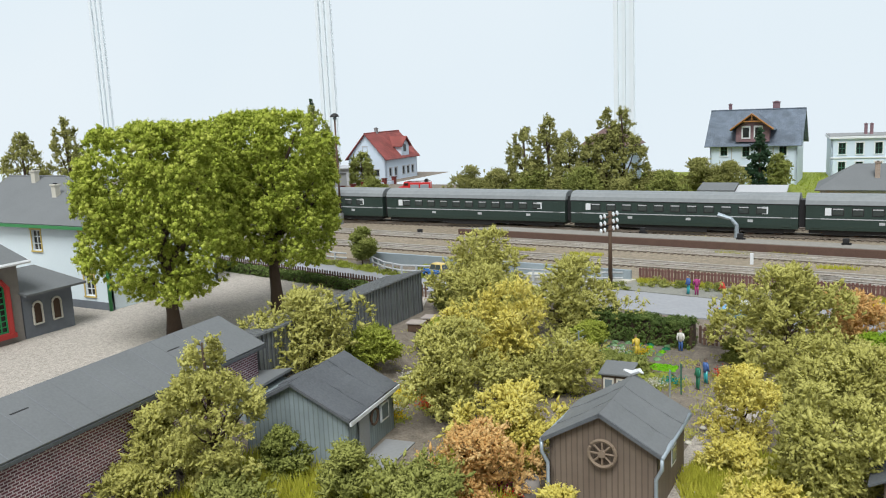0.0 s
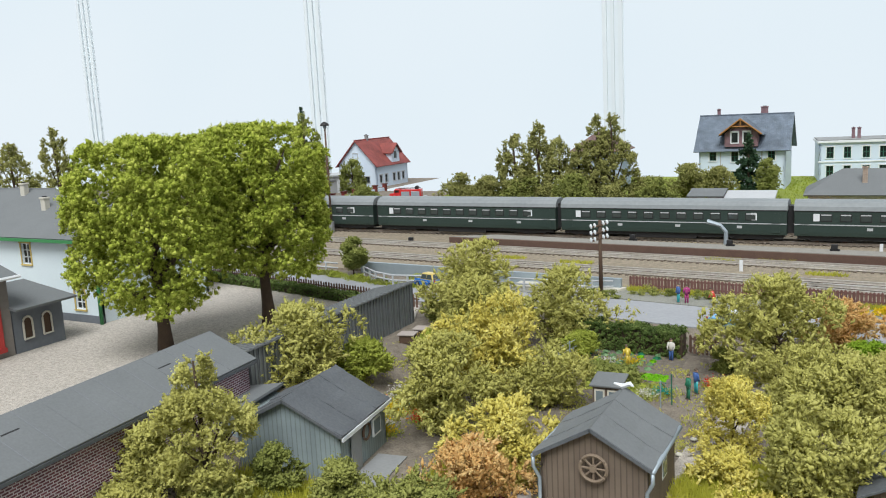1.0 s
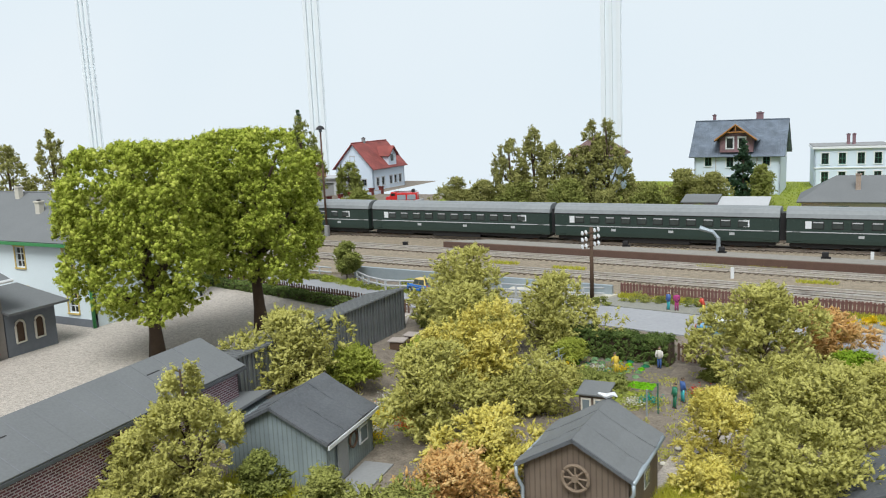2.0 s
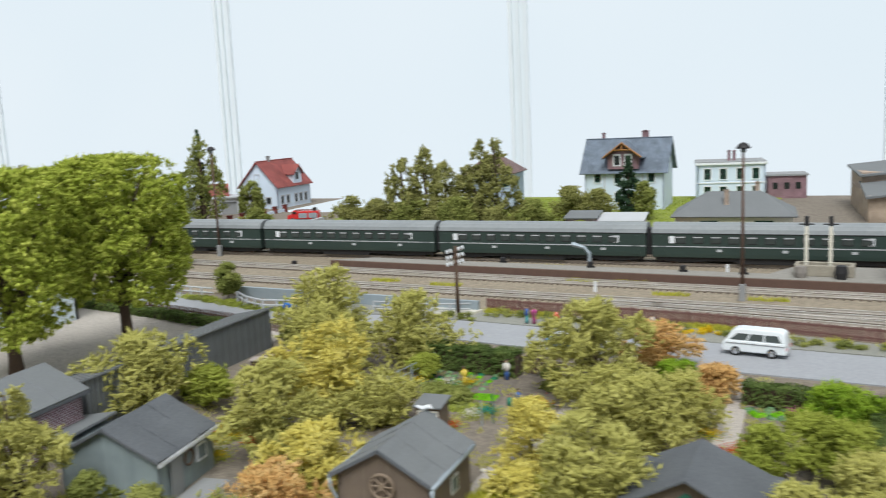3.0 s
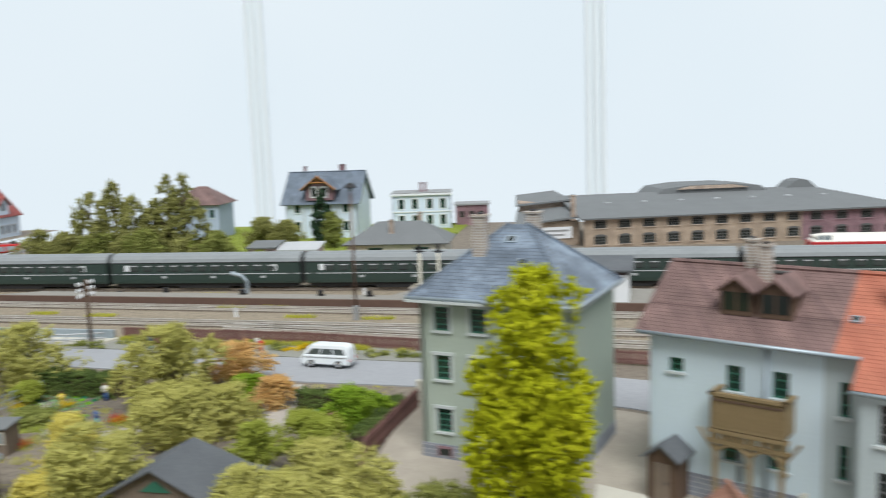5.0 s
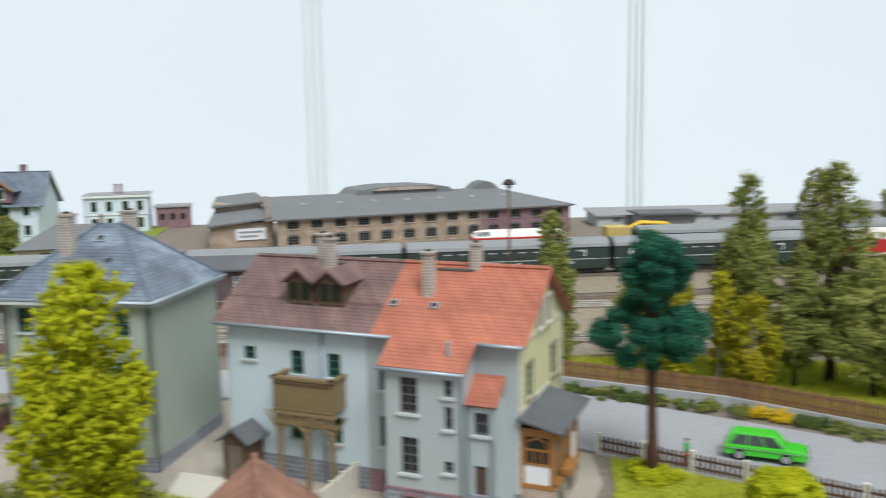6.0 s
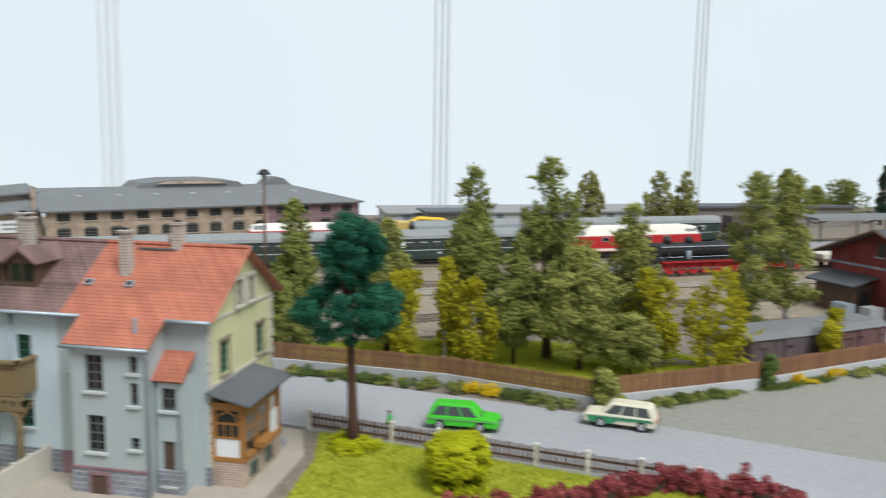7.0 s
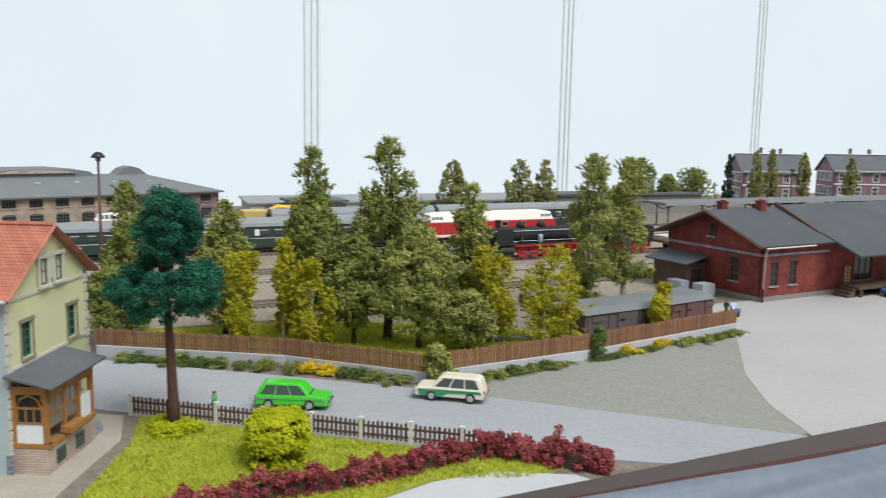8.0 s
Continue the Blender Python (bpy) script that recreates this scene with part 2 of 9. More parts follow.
TILE_D = brick_mat("red_tiles", (0.34, 0.09, 0.075), (0.26, 0.065, 0.06), (0.14, 0.04, 0.04), 0.3, 5.0, 0.03, 0.75, 0.5, 0.0, 0.5)
TILE_H = brick_mat("mossy_tiles", (0.38, 0.20, 0.14), (0.30, 0.145, 0.10), (0.17, 0.09, 0.07), 0.3, 5.0, 0.03, 0.8, 0.5, 0.0, 0.6)
BRICK = brick_mat("purple_brick", (0.20, 0.066, 0.088), (0.12, 0.043, 0.062), (0.56, 0.50, 0.55), 0.36, 0.135, 0.028)
BRICK_R = brick_mat("red_brick", (0.29, 0.034, 0.022), (0.15, 0.022, 0.018), (0.17, 0.07, 0.058), 0.3, 0.1, 0.012, mott=0.8)
BRICK_B = brick_mat("buff_brick", (0.43, 0.34, 0.25), (0.37, 0.285, 0.21), (0.42, 0.35, 0.29), 0.3, 0.1, 0.012)
BRICK_P = brick_mat("mauve_brick", (0.29, 0.17, 0.195), (0.22, 0.125, 0.15), (0.30, 0.21, 0.225), 0.3, 0.1, 0.012)
BRICK_C = brick_mat("chimney_brick", (0.42, 0.36, 0.30), (0.30, 0.24, 0.20), (0.52, 0.49, 0.45), 0.28, 0.16, 0.04)
BRICK_T = brick_mat("tan_brick", (0.42, 0.32, 0.25), (0.36, 0.27, 0.21), (0.50, 0.44, 0.38), 0.5, 0.13, 0.018)
STONE = brick_mat("grey_stone", (0.27, 0.29, 0.33), (0.18, 0.20, 0.24), (0.36, 0.38, 0.41), 0.55, 0.28, 0.03, 0.85, 0.4)
CORRU = brick_mat("corrugated_grey", (0.21, 0.23, 0.245), (0.18, 0.20, 0.215), (0.13, 0.14, 0.15), 0.28, 9.0, 0.05, 0.7, 1.0, 0.0, 0.3)
BOARD_G = brick_mat("blue_grey_boards", (0.27, 0.33, 0.345), (0.24, 0.295, 0.31), (0.19, 0.23, 0.24), 0.27, 9.0, 0.03, 0.8, 0.7, 0.0, 0.3)
BOARD_B = brick_mat("brown_boards", (0.19, 0.15, 0.115), (0.17, 0.13, 0.10), (0.13, 0.10, 0.076), 0.26, 9.0, 0.03, 0.8, 0.7, 0.0, 0.3)
WALL_GN = mat("sage_plaster", (0.39, 0.45, 0.385), (0.31, 0.365, 0.31), 30, 0.9, 0.15, fine=25)
WALL_BL = mat("pale_blue_plaster", (0.59, 0.70, 0.755), (0.51, 0.61, 0.66), 30, 0.9, 0.15, fine=25)
WALL_GY = mat("grey_plaster", (0.435, 0.50, 0.51), (0.36, 0.415, 0.425), 30, 0.9, 0.15, fine=25)
WALL_YE = mat("cream_plaster", (0.66, 0.66, 0.40), (0.56, 0.555, 0.33), 30, 0.9, 0.15, fine=25)
WALL_WH = mat("white_plaster", (0.66, 0.76, 0.87), (0.59, 0.69, 0.80), 30, 0.9, 0.1, fine=25)
WALL_PK = mat("pink_plaster", (0.66, 0.50, 0.56), (0.56, 0.42, 0.48), 30, 0.9, 0.1)
WALL_TP = mat("taupe_plaster", (0.26, 0.24, 0.22), (0.20, 0.185, 0.17), 30, 0.9, 0.15)
WALL_SL = mat("slate_plaster", (0.17, 0.19, 0.215), (0.13, 0.145, 0.165), 30, 0.9, 0.15)
WHITE = mat("white_paint", (0.77, 0.80, 0.83), (0.68, 0.71, 0.74), 60, 0.5, 0.05)
CREAM = mat("cream_stone", (0.62, 0.60, 0.52), (0.50, 0.48, 0.42), 80, 0.85, 0.1)
OCHRE = mat("ochre_trim", (0.58, 0.45, 0.16), (0.48, 0.36, 0.12), 80, 0.8, 0.1)
SILL = mat("pale_sill", (0.53, 0.57, 0.57), (0.45, 0.49, 0.49), 80, 0.85, 0.1)
SASH_G = mat("green_sash", (0.035, 0.15, 0.10), (0.025, 0.11, 0.075), 100, 0.5, 0.05)
SASH_D = mat("dark_sash", (0.12, 0.125, 0.125), (0.09, 0.095, 0.095), 100, 0.5, 0.05)
GLASS = glass_mat("window_glass", (0.018, 0.024, 0.022))
GLASS_B = glass_mat("blue_glass", (0.16, 0.20, 0.22))
WOOD_O = mat("orange_wood", (0.40, 0.19, 0.055), (0.27, 0.12, 0.035), 90, 0.65, 0.3)
WOOD_Y = mat("weathered_balcony_wood", (0.27, 0.20, 0.105), (0.18, 0.13, 0.065), 90, 0.75, 0.3)
WOOD_D = mat("dark_wood", (0.12, 0.075, 0.05), (0.075, 0.048, 0.033), 90, 0.75, 0.3)
PICKET = mat("picket_brown", (0.30, 0.155, 0.085), (0.19, 0.095, 0.055), 160, 0.8, 0.3, rnd=0.22)
PICKET_D = mat("picket_dark", (0.165, 0.10, 0.075), (0.105, 0.065, 0.05), 160, 0.8, 0.3, rnd=0.22)
FENCE_R = mat("red_brown_boards", (0.205, 0.105, 0.092), (0.14, 0.072, 0.066), 160, 0.8, 0.3, rnd=0.15)
POST_W = mat("pale_post", (0.74, 0.72, 0.62), (0.62, 0.60, 0.52), 160, 0.85, 0.1)
ZINC = mat("zinc", (0.40, 0.47, 0.52), (0.32, 0.38, 0.43), 100, 0.45, 0.1, metal=0.4)
BLACK = mat("black_iron", (0.03, 0.03, 0.032), (0.018, 0.018, 0.02), 100, 0.55, 0.1)
RUBBER = mat("rubber", (0.025, 0.025, 0.026), (0.018, 0.018, 0.018), 100, 0.8, 0.1)
CHROME = mat("chrome", (0.75, 0.76, 0.77), (0.6, 0.6, 0.6), 100, 0.18, 0.0, metal=1.0)
GREY = mat("mid_grey", (0.30, 0.31, 0.315), (0.24, 0.25, 0.255), 60, 0.8, 0.15)
PALEGREY = mat("pale_grey", (0.50, 0.52, 0.54), (0.42, 0.44, 0.46), 40, 0.8, 0.15)
COACH = mat("coach_green", (0.034, 0.058, 0.05), (0.025, 0.043, 0.037), 40, 0.4, 0.05, spec=0.5)
COACH_R = mat("coach_roof", (0.28, 0.305, 0.315), (0.21, 0.232, 0.243), 25, 0.6, 0.1)
LOCO_R = mat("loco_red", (0.50, 0.03, 0.035), (0.44, 0.025, 0.03), 40, 0.35, 0.03, spec=0.5)
LOCO_W = mat("loco_cream", (0.80, 0.77, 0.70), (0.72, 0.69, 0.62), 40, 0.4, 0.03, spec=0.5)
BARK = mat("bark", (0.10, 0.07, 0.048), (0.055, 0.038, 0.027), 200, 0.95, 0.8)
BARK_R = mat("pine_bark", (0.13, 0.065, 0.045), (0.07, 0.035, 0.027), 200, 0.95, 0.8)
BARK_W = mat("birch_bark", (0.62, 0.60, 0.55), (0.20, 0.19, 0.17), 250, 0.9, 0.4, stain=0.12)

L_LIME = leaf_mat("linden_leaves", (0.17, 0.225, 0.028), (0.37, 0.44, 0.06), (0.62, 0.66, 0.145), 0.15, 0.45)
L_OLIVE = leaf_mat("olive_foam", (0.27, 0.262, 0.072), (0.52, 0.505, 0.15), (0.70, 0.68, 0.25))
L_DULL = leaf_mat("dull_foam", (0.15, 0.17, 0.045), (0.29, 0.31, 0.085), (0.47, 0.48, 0.16), 0.1)
L_YEL = leaf_mat("yellow_foam", (0.42, 0.36, 0.07), (0.72, 0.64, 0.16), (0.88, 0.82, 0.32))
L_ORA = leaf_mat("orange_foam", (0.46, 0.26, 0.08), (0.72, 0.46, 0.18), (0.82, 0.66, 0.34))
L_GRN = leaf_mat("fresh_foam", (0.18, 0.22, 0.033), (0.36, 0.41, 0.07), (0.54, 0.59, 0.14))
L_BRI = leaf_mat("bright_green_foam", (0.13, 0.25, 0.017), (0.27, 0.41, 0.036), (0.42, 0.55, 0.07))
L_CHA = leaf_mat("chartreuse_foam", (0.210, 0.240, 0.006), (0.445, 0.475, 0.014), (0.660, 0.660, 0.046))
L_DARK = leaf_mat("dark_olive_leaves", (0.15, 0.155, 0.05), (0.28, 0.285, 0.09), (0.44, 0.43, 0.16), 0.1)
L_MID = leaf_mat("mid_olive_leaves", (0.11, 0.135, 0.035), (0.225, 0.255, 0.065), (0.40, 0.42, 0.13), 0.1)
L_PINE = leaf_mat("pine_needles", (0.009, 0.052, 0.032), (0.021, 0.115, 0.069), (0.052, 0.196, 0.115), 0.1)
L_FIR = leaf_mat("fir_needles", (0.016, 0.039, 0.023), (0.039, 0.078, 0.042), (0.078, 0.130, 0.072), 0.1)
L_HEDGE = leaf_mat("hedge_leaves", (0.045, 0.075, 0.022), (0.112, 0.165, 0.045), (0.240, 0.300, 0.090), 0.1)
L_RED = leaf_mat("red_leaves", (0.12, 0.03, 0.035), (0.28, 0.06, 0.065), (0.50, 0.15, 0.14), 0.1)
L_BIRCH = leaf_mat("birch_leaves", (0.23, 0.205, 0.012), (0.43, 0.395, 0.025), (0.61, 0.57, 0.06))
L_GRASS = leaf_mat("grass_fibres", (0.324, 0.360, 0.036), (0.492, 0.528, 0.060), (0.660, 0.672, 0.108), 0.35)
L_MEAD = leaf_mat("far_meadow_fibres", (0.20, 0.26, 0.035), (0.32, 0.385, 0.06), (0.46, 0.50, 0.10), 0.2)
L_GRASS2 = leaf_mat("meadow_fibres", (0.375, 0.388, 0.044), (0.525, 0.525, 0.075), (0.675, 0.637, 0.125), 0.35)
L_FLOWR = leaf_mat("yellow_flowers", (0.605, 0.418, 0.011), (0.748, 0.550, 0.022), (0.825, 0.660, 0.055))

# ---- the board, the streets and the backdrop ----
def axis_steps(stops):
    out = []
    for a, b, s in stops:
        n = max(1, round((b - a) / s))
        out += [a + (b - a) * i / n for i in range(n)]
    return out + [stops[-1][1]]


def height_sheet(xs, ys, dz=0.0, keep=None):
    g = Geo()
    idx, vs, fs = {}, [], []
    for j in range(len(ys) - 1):
        for i in range(len(xs) - 1):
            if keep and not keep((xs[i] + xs[i + 1]) / 2, (ys[j] + ys[j + 1]) / 2):
                continue
            q = []
            for a, b in ((i, j), (i + 1, j), (i + 1, j + 1), (i, j + 1)):
                if (a, b) not in idx:
                    idx[(a, b)] = len(vs)
                    vs.append((xs[a], ys[b], ground_z(xs[a], ys[b]) + dz))
                q.append(idx[(a, b)])
            fs.append(tuple(q))
    return g.add(vs, fs)


def inside(poly, x, y):
    hit = False
    for i in range(len(poly)):
        (x0, y0), (x1, y1) = poly[i], poly[i - 1]
        if (y0 > y) != (y1 > y) and x < (x1 - x0) * (y - y0) / (y1 - y0) + x0:
            hit = not hit
    return hit


FRONT = 25.4
NEAR = 9.0
xs = axis_steps([(-170, -70, 5), (-70, 25, 0.8), (25, 130, 2), (130, 330, 10)])
ys = axis_steps([(NEAR, FRONT, 1.64), (FRONT, 70, 0.8), (70, 120, 2.5), (120, 176, 3)])
sheet("ground", height_sheet(xs, ys, 0.0, lambda x, y: (y > FRONT or x < 50) and not (-84 < x < -47 and y > 148)), SOIL, "grey-brown earth of the model board with sunken garden plots", smooth=True)
sheet("board", Geo().box(-170, FRONT, -9, 330, 176, -3.2).box(-170, NEAR, -9, 50, FRONT, -3.2), WOOD_D, "dark timber substructure under the model landscape", category="board")

# brown edge rail of the board and the grey sheet that hangs before it
sheet("edge_trim", Geo().box(47.2, 23.0, -1.6, 330, FRONT, 0.55).box(47.2, NEAR - 2.8, -1.6, 50, 23.0, 0.55).box(-170, NEAR - 2.8, -1.6, 47.2, NEAR, 0.55), mat("rail_paint", (0.085, 0.066, 0.06), (0.058, 0.046, 0.043), 30, 0.6, 0.2, fine=18), "dark brown painted wooden edge rail of the board", category="edge rail", bevel=0.06)
TARP = mat("tarpaulin", (0.18, 0.215, 0.265), (0.11, 0.135, 0.17), 14, 0.36, 0.1, spec=0.6)
edge = lambda x: 22.55 + min(1.3, max(0.0, (96 - x) * 0.05))
sheet("edge_tape", Geo().prism([(a, edge(a) - 0.1) for a in (50.4, 60, 70, 80, 96, 200, 329)] + [(a, edge(a) + 0.3 + 0.05 * (k % 2)) for k, a in enumerate((329, 200, 96, 80, 70, 60, 50.4))], 0.4, 0.63), mat("raw_edge", (0.12, 0.035, 0.025), (0.03, 0.018, 0.016), 60, 0.8, 0.8, fine=9), "rough dark red-brown strip along the sheet on the edge rail", category="edge strip")
cloth = Geo()
nx, ny = 260, 16
vs = [(50.2 + 280 * i / nx, edge(50.2 + 280 * i / nx) - 6.4 * j / ny + 0.12 * math.sin(i * 0.23) * min(1, j / 3), 0.62 - 6.2 * (j / ny) ** 1.5 + 0.25 * math.sin(math.pi * min(1, j / 3.2)) + (0.05 + 0.45 * j / ny) * math.sin(i * 0.31 + j * 0.5 + 0.8 * math.sin(j * 0.9)) * 0.7 + 0.4 * min(1, j / 3) * math.sin(j * 1.25 + i * 0.05 + 0.6 * math.sin(i * 0.21))) for j in range(ny + 1) for i in range(nx + 1)]
cloth.add(vs, [(j * (nx + 1) + i, j * (nx + 1) + i + 1, (j + 1) * (nx + 1) + i + 1, (j + 1) * (nx + 1) + i) for j in range(ny) for i in range(nx)])
tagged(part("tarpaulin", cloth, TARP, smooth=True), "blue-grey plastic sheet hanging in folds before the edge rail", "sheet")

# hall floor and backdrop
sheet("floor", Geo().box(-500, -200, -112, 600, 420, -110), GREY, "grey hall floor under the exhibition board", category="floor")


def backdrop_y(x):
    return 283 + 0.15 * x


# the foil glows: emission stands in for the light that falls on it
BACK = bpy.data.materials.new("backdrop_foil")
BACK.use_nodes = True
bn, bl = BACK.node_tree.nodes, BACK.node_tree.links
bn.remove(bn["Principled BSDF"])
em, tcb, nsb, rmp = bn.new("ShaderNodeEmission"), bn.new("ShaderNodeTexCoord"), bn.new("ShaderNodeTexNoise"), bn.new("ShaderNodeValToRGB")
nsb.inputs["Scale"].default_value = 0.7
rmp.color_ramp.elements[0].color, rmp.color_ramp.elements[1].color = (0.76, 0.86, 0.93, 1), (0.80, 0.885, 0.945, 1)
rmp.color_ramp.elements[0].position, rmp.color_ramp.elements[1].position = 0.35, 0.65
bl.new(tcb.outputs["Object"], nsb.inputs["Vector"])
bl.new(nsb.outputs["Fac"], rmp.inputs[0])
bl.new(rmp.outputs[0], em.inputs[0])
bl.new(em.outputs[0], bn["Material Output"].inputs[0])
sheet("backdrop", Geo().slab([(-520, backdrop_y(-520), -105), (640, backdrop_y(640), -105), (640, backdrop_y(640), 190), (-520, backdrop_y(-520), 190)], 1.0), BACK, "pale blue-white backdrop foil with its brightness as glow", category="backdrop")
STRIP = bpy.data.materials.new("foil_seam")
STRIP.use_nodes = True
sn = STRIP.node_tree.nodes["Principled BSDF"]
sn.inputs["Base Color"].default_value, sn.inputs["Roughness"].default_value = (0.75, 0.81, 0.835, 1), 0.7
FILM = mat("seam_film", (0.785, 0.85, 0.88), (0.765, 0.83, 0.862), 5, 0.7, 0.0)
for sx in (-376, -272.3, -175.2, -73.0, 35.7, 150.8, 276, 415.4, 560):
    seam = thing("backdrop_seam", "pale vertical seam of the backdrop, three thin parallel bars", "seam", "backdrop seams", at(sx, backdrop_y(sx) - 2.2, 0))
    for k, (dx, w) in enumerate(((-2.5, 1.3), (0, 1.0), (2.5, 1.3))):
        if k == 0:
            part("film", Geo().box(-3.4, 0.4, -104, 3.4, 0.6, 189), FILM, seam, key="film")
        part("bar", Geo().box(-w / 2, -0.3, -104, w / 2, 0.3, 189), STRIP, seam, m=at(dx), key=("seam", w))

# streets, yards and lawns, each a thin layer on the board
ROAD_FAR = [(-170, 92), (-85, 86), (-50, 79), (-33, 75), (-13, 74.3), (8, 71.8), (24, 70.2), (42, 65), (57.6, 58.1), (66, 51.3), (75.9, 43.0), (84, 35), (92.4, 26.6), (93.2, FRONT + 0.1)]
ROAD_NEAR = [(83.6, FRONT + 0.1), (75.6, 30.8), (68.9, 36.2), (57.6, 45.6), (48, 53.5), (36, 59.5), (24, 63.6), (10.5, 64.6), (-3.4, 66.9), (-12, 68.1), (-30, 68.9), (-41, 71.2), (-60, 73), (-85, 78), (-170, 84)]
sheet("road", Geo().prism(ROAD_FAR + ROAD_NEAR, -0.3, 0.10), ASPHALT, "smooth pale grey village street with a slight bend", category="road")
sheet("gravel_square", Geo().prism([(75.4, 43.6), (90.5, 44.9), (108.6, 47.8), (103.5, 41.5), (99.4, 37.0), (95.6, 31.2), (93.4, 26.6), (91.2, 26.6), (83.4, 35.0)], -0.3, 0.085), GRAVEL2, "fine grey gravel verge beside the street", category="gravel")
sheet("pavement", Geo().prism([(108, 47.4), (103.2, 42.0), (98.9, 37.2), (95.0, 31.3), (92.6, FRONT + 0.05), (330, FRONT + 0.05), (330, 60), (112, 57.5), (109.5, 50)], -0.3, 0.11), CONCRETE, "pale concrete loading yard before the goods shed", category="pavement")
sheet("gravel_yard", Geo().prism([(-120, NEAR), (-31.5, NEAR), (-31.8, 50), (-27, 63), (-29, 67.6), (-47, 71), (-72, 73), (-120, 77)], -0.3, 0.08), GRAVEL, "light crushed gravel yard under the lindens", category="gravel")
sheet("ballast", Geo().prism([(-170, 88.5), (-50, 80.3), (-14, 78.0), (8, 76.6), (25, 72.8), (45, 69.5), (62, 66.5), (112, 64), (330, 66), (330, 118.5), (-170, 118.5)], -0.3, 0.22), BALLAST, "brown track ballast with scattered weeds", category="ballast")
sheet("verge", Geo().prism([(-33, 75.1), (-13, 74.4), (8, 71.9), (25, 70.3), (25, 72.8), (8, 76.6), (-14, 78.0), (-35, 78.5)], -0.3, 0.14), GRAVEL2, "grey gravel strip between street and railway fence", category="gravel")
sheet("yard_path", Geo().prism([(20.2, 61), (20.2, 44), (27, 38), (52.5, 33), (54.6, 37.0), (56.8, 41), (57.4, 45.2), (47, 52.5), (36, 58.8), (24, 63)], -0.3, 0.06), mat("sandy_path", (0.46, 0.415, 0.35), (0.30, 0.27, 0.225), 60, 0.95, 0.5, fine=16), "sandy brown yard path round the houses", category="path")
LAWN = [(54.2, FRONT + 0.1), (54.3, 34), (57.2, 40.0), (58.3, 44.4), (69.0, 35.4), (77.6, 28.2), (74.5, 27.6), (70, 29.4), (66.5, 28.3), (64, FRONT + 0.1)]
LAWN2 = [(22, 41.5), (27, 42.6), (33, 43.3), (36, 41.5), (35, 37), (24, 36)]
sheet("lawn", Geo().prism(LAWN, -0.3, 0.12), TURF, "bright yellow-green lawn beside the house", category="lawn")
sheet("front_lawn", Geo().prism(LAWN2, -0.3, 0.12), TURF, "bright green lawn before the houses", category="lawn")
sheet("garden_walk", Geo().prism([(66.8, 28.1), (70, 29.0), (73.5, 28.9), (77, 26.9), (77.6, FRONT + 0.1), (64.5, FRONT + 0.1)], -0.3, 0.15), PALEGREY, "pale grey flagged garden walk", category="path")
sheet("front_paving", Geo().prism([(33.5, 46.2), (40.5, 42.7), (38.6, 38.0), (33, 40.5)], -0.3, 0.13), CREAM, "pale stone paving before the house", category="paving")
MEADOW = lambda x, y: 118.6 < y < 172 and -66 < x < 9 and (x > -47 or y < 148)
sheet("meadow", height_sheet(axis_steps([(-66, 9, 2)]), axis_steps([(118.7, 175, 2)]), 0.12, lambda x, y: x > -47 or y < 148), TURF_M, "mown green meadow behind the tracks", category="grass", smooth=True)
GROVE = [(58.5, 60.5), (69.5, 53.2), (77, 45.2), (90.4, 45.5), (95, 47), (88, 57), (75, 63.5), (60, 65.5)]
sheet("grove_grass", Geo().prism(GROVE, -0.3, 0.30), TURF, "rough grass under the grove of trees", category="grass")


def tri_mesh(name, v, f, mt):
    """A mesh of plain triangles from arrays."""
    me = bpy.data.meshes.new(name)
    me.vertices.add(len(v))
    me.vertices.foreach_set("co", (v * K).astype(np.float32).ravel())
    me.loops.add(f.size)
    me.loops.foreach_set("vertex_index", f.astype(np.int32).ravel())
    me.polygons.add(len(f))
    me.polygons.foreach_set("loop_start", np.arange(0, f.size, 3, dtype=np.int32))
    me.materials.append(mt)
    me.update(calc_edges=True)
    return me


OCTA_V = np.array([(1, 0, 0), (-1, 0, 0), (0, 1, 0), (0, -1, 0), (0, 0, 1), (0, 0, -1)], float)
OCTA_F = np.array([(0, 2, 4), (2, 1, 4), (1, 3, 4), (3, 0, 4), (2, 0, 5), (1, 2, 5), (3, 1, 5), (0, 3, 5)])


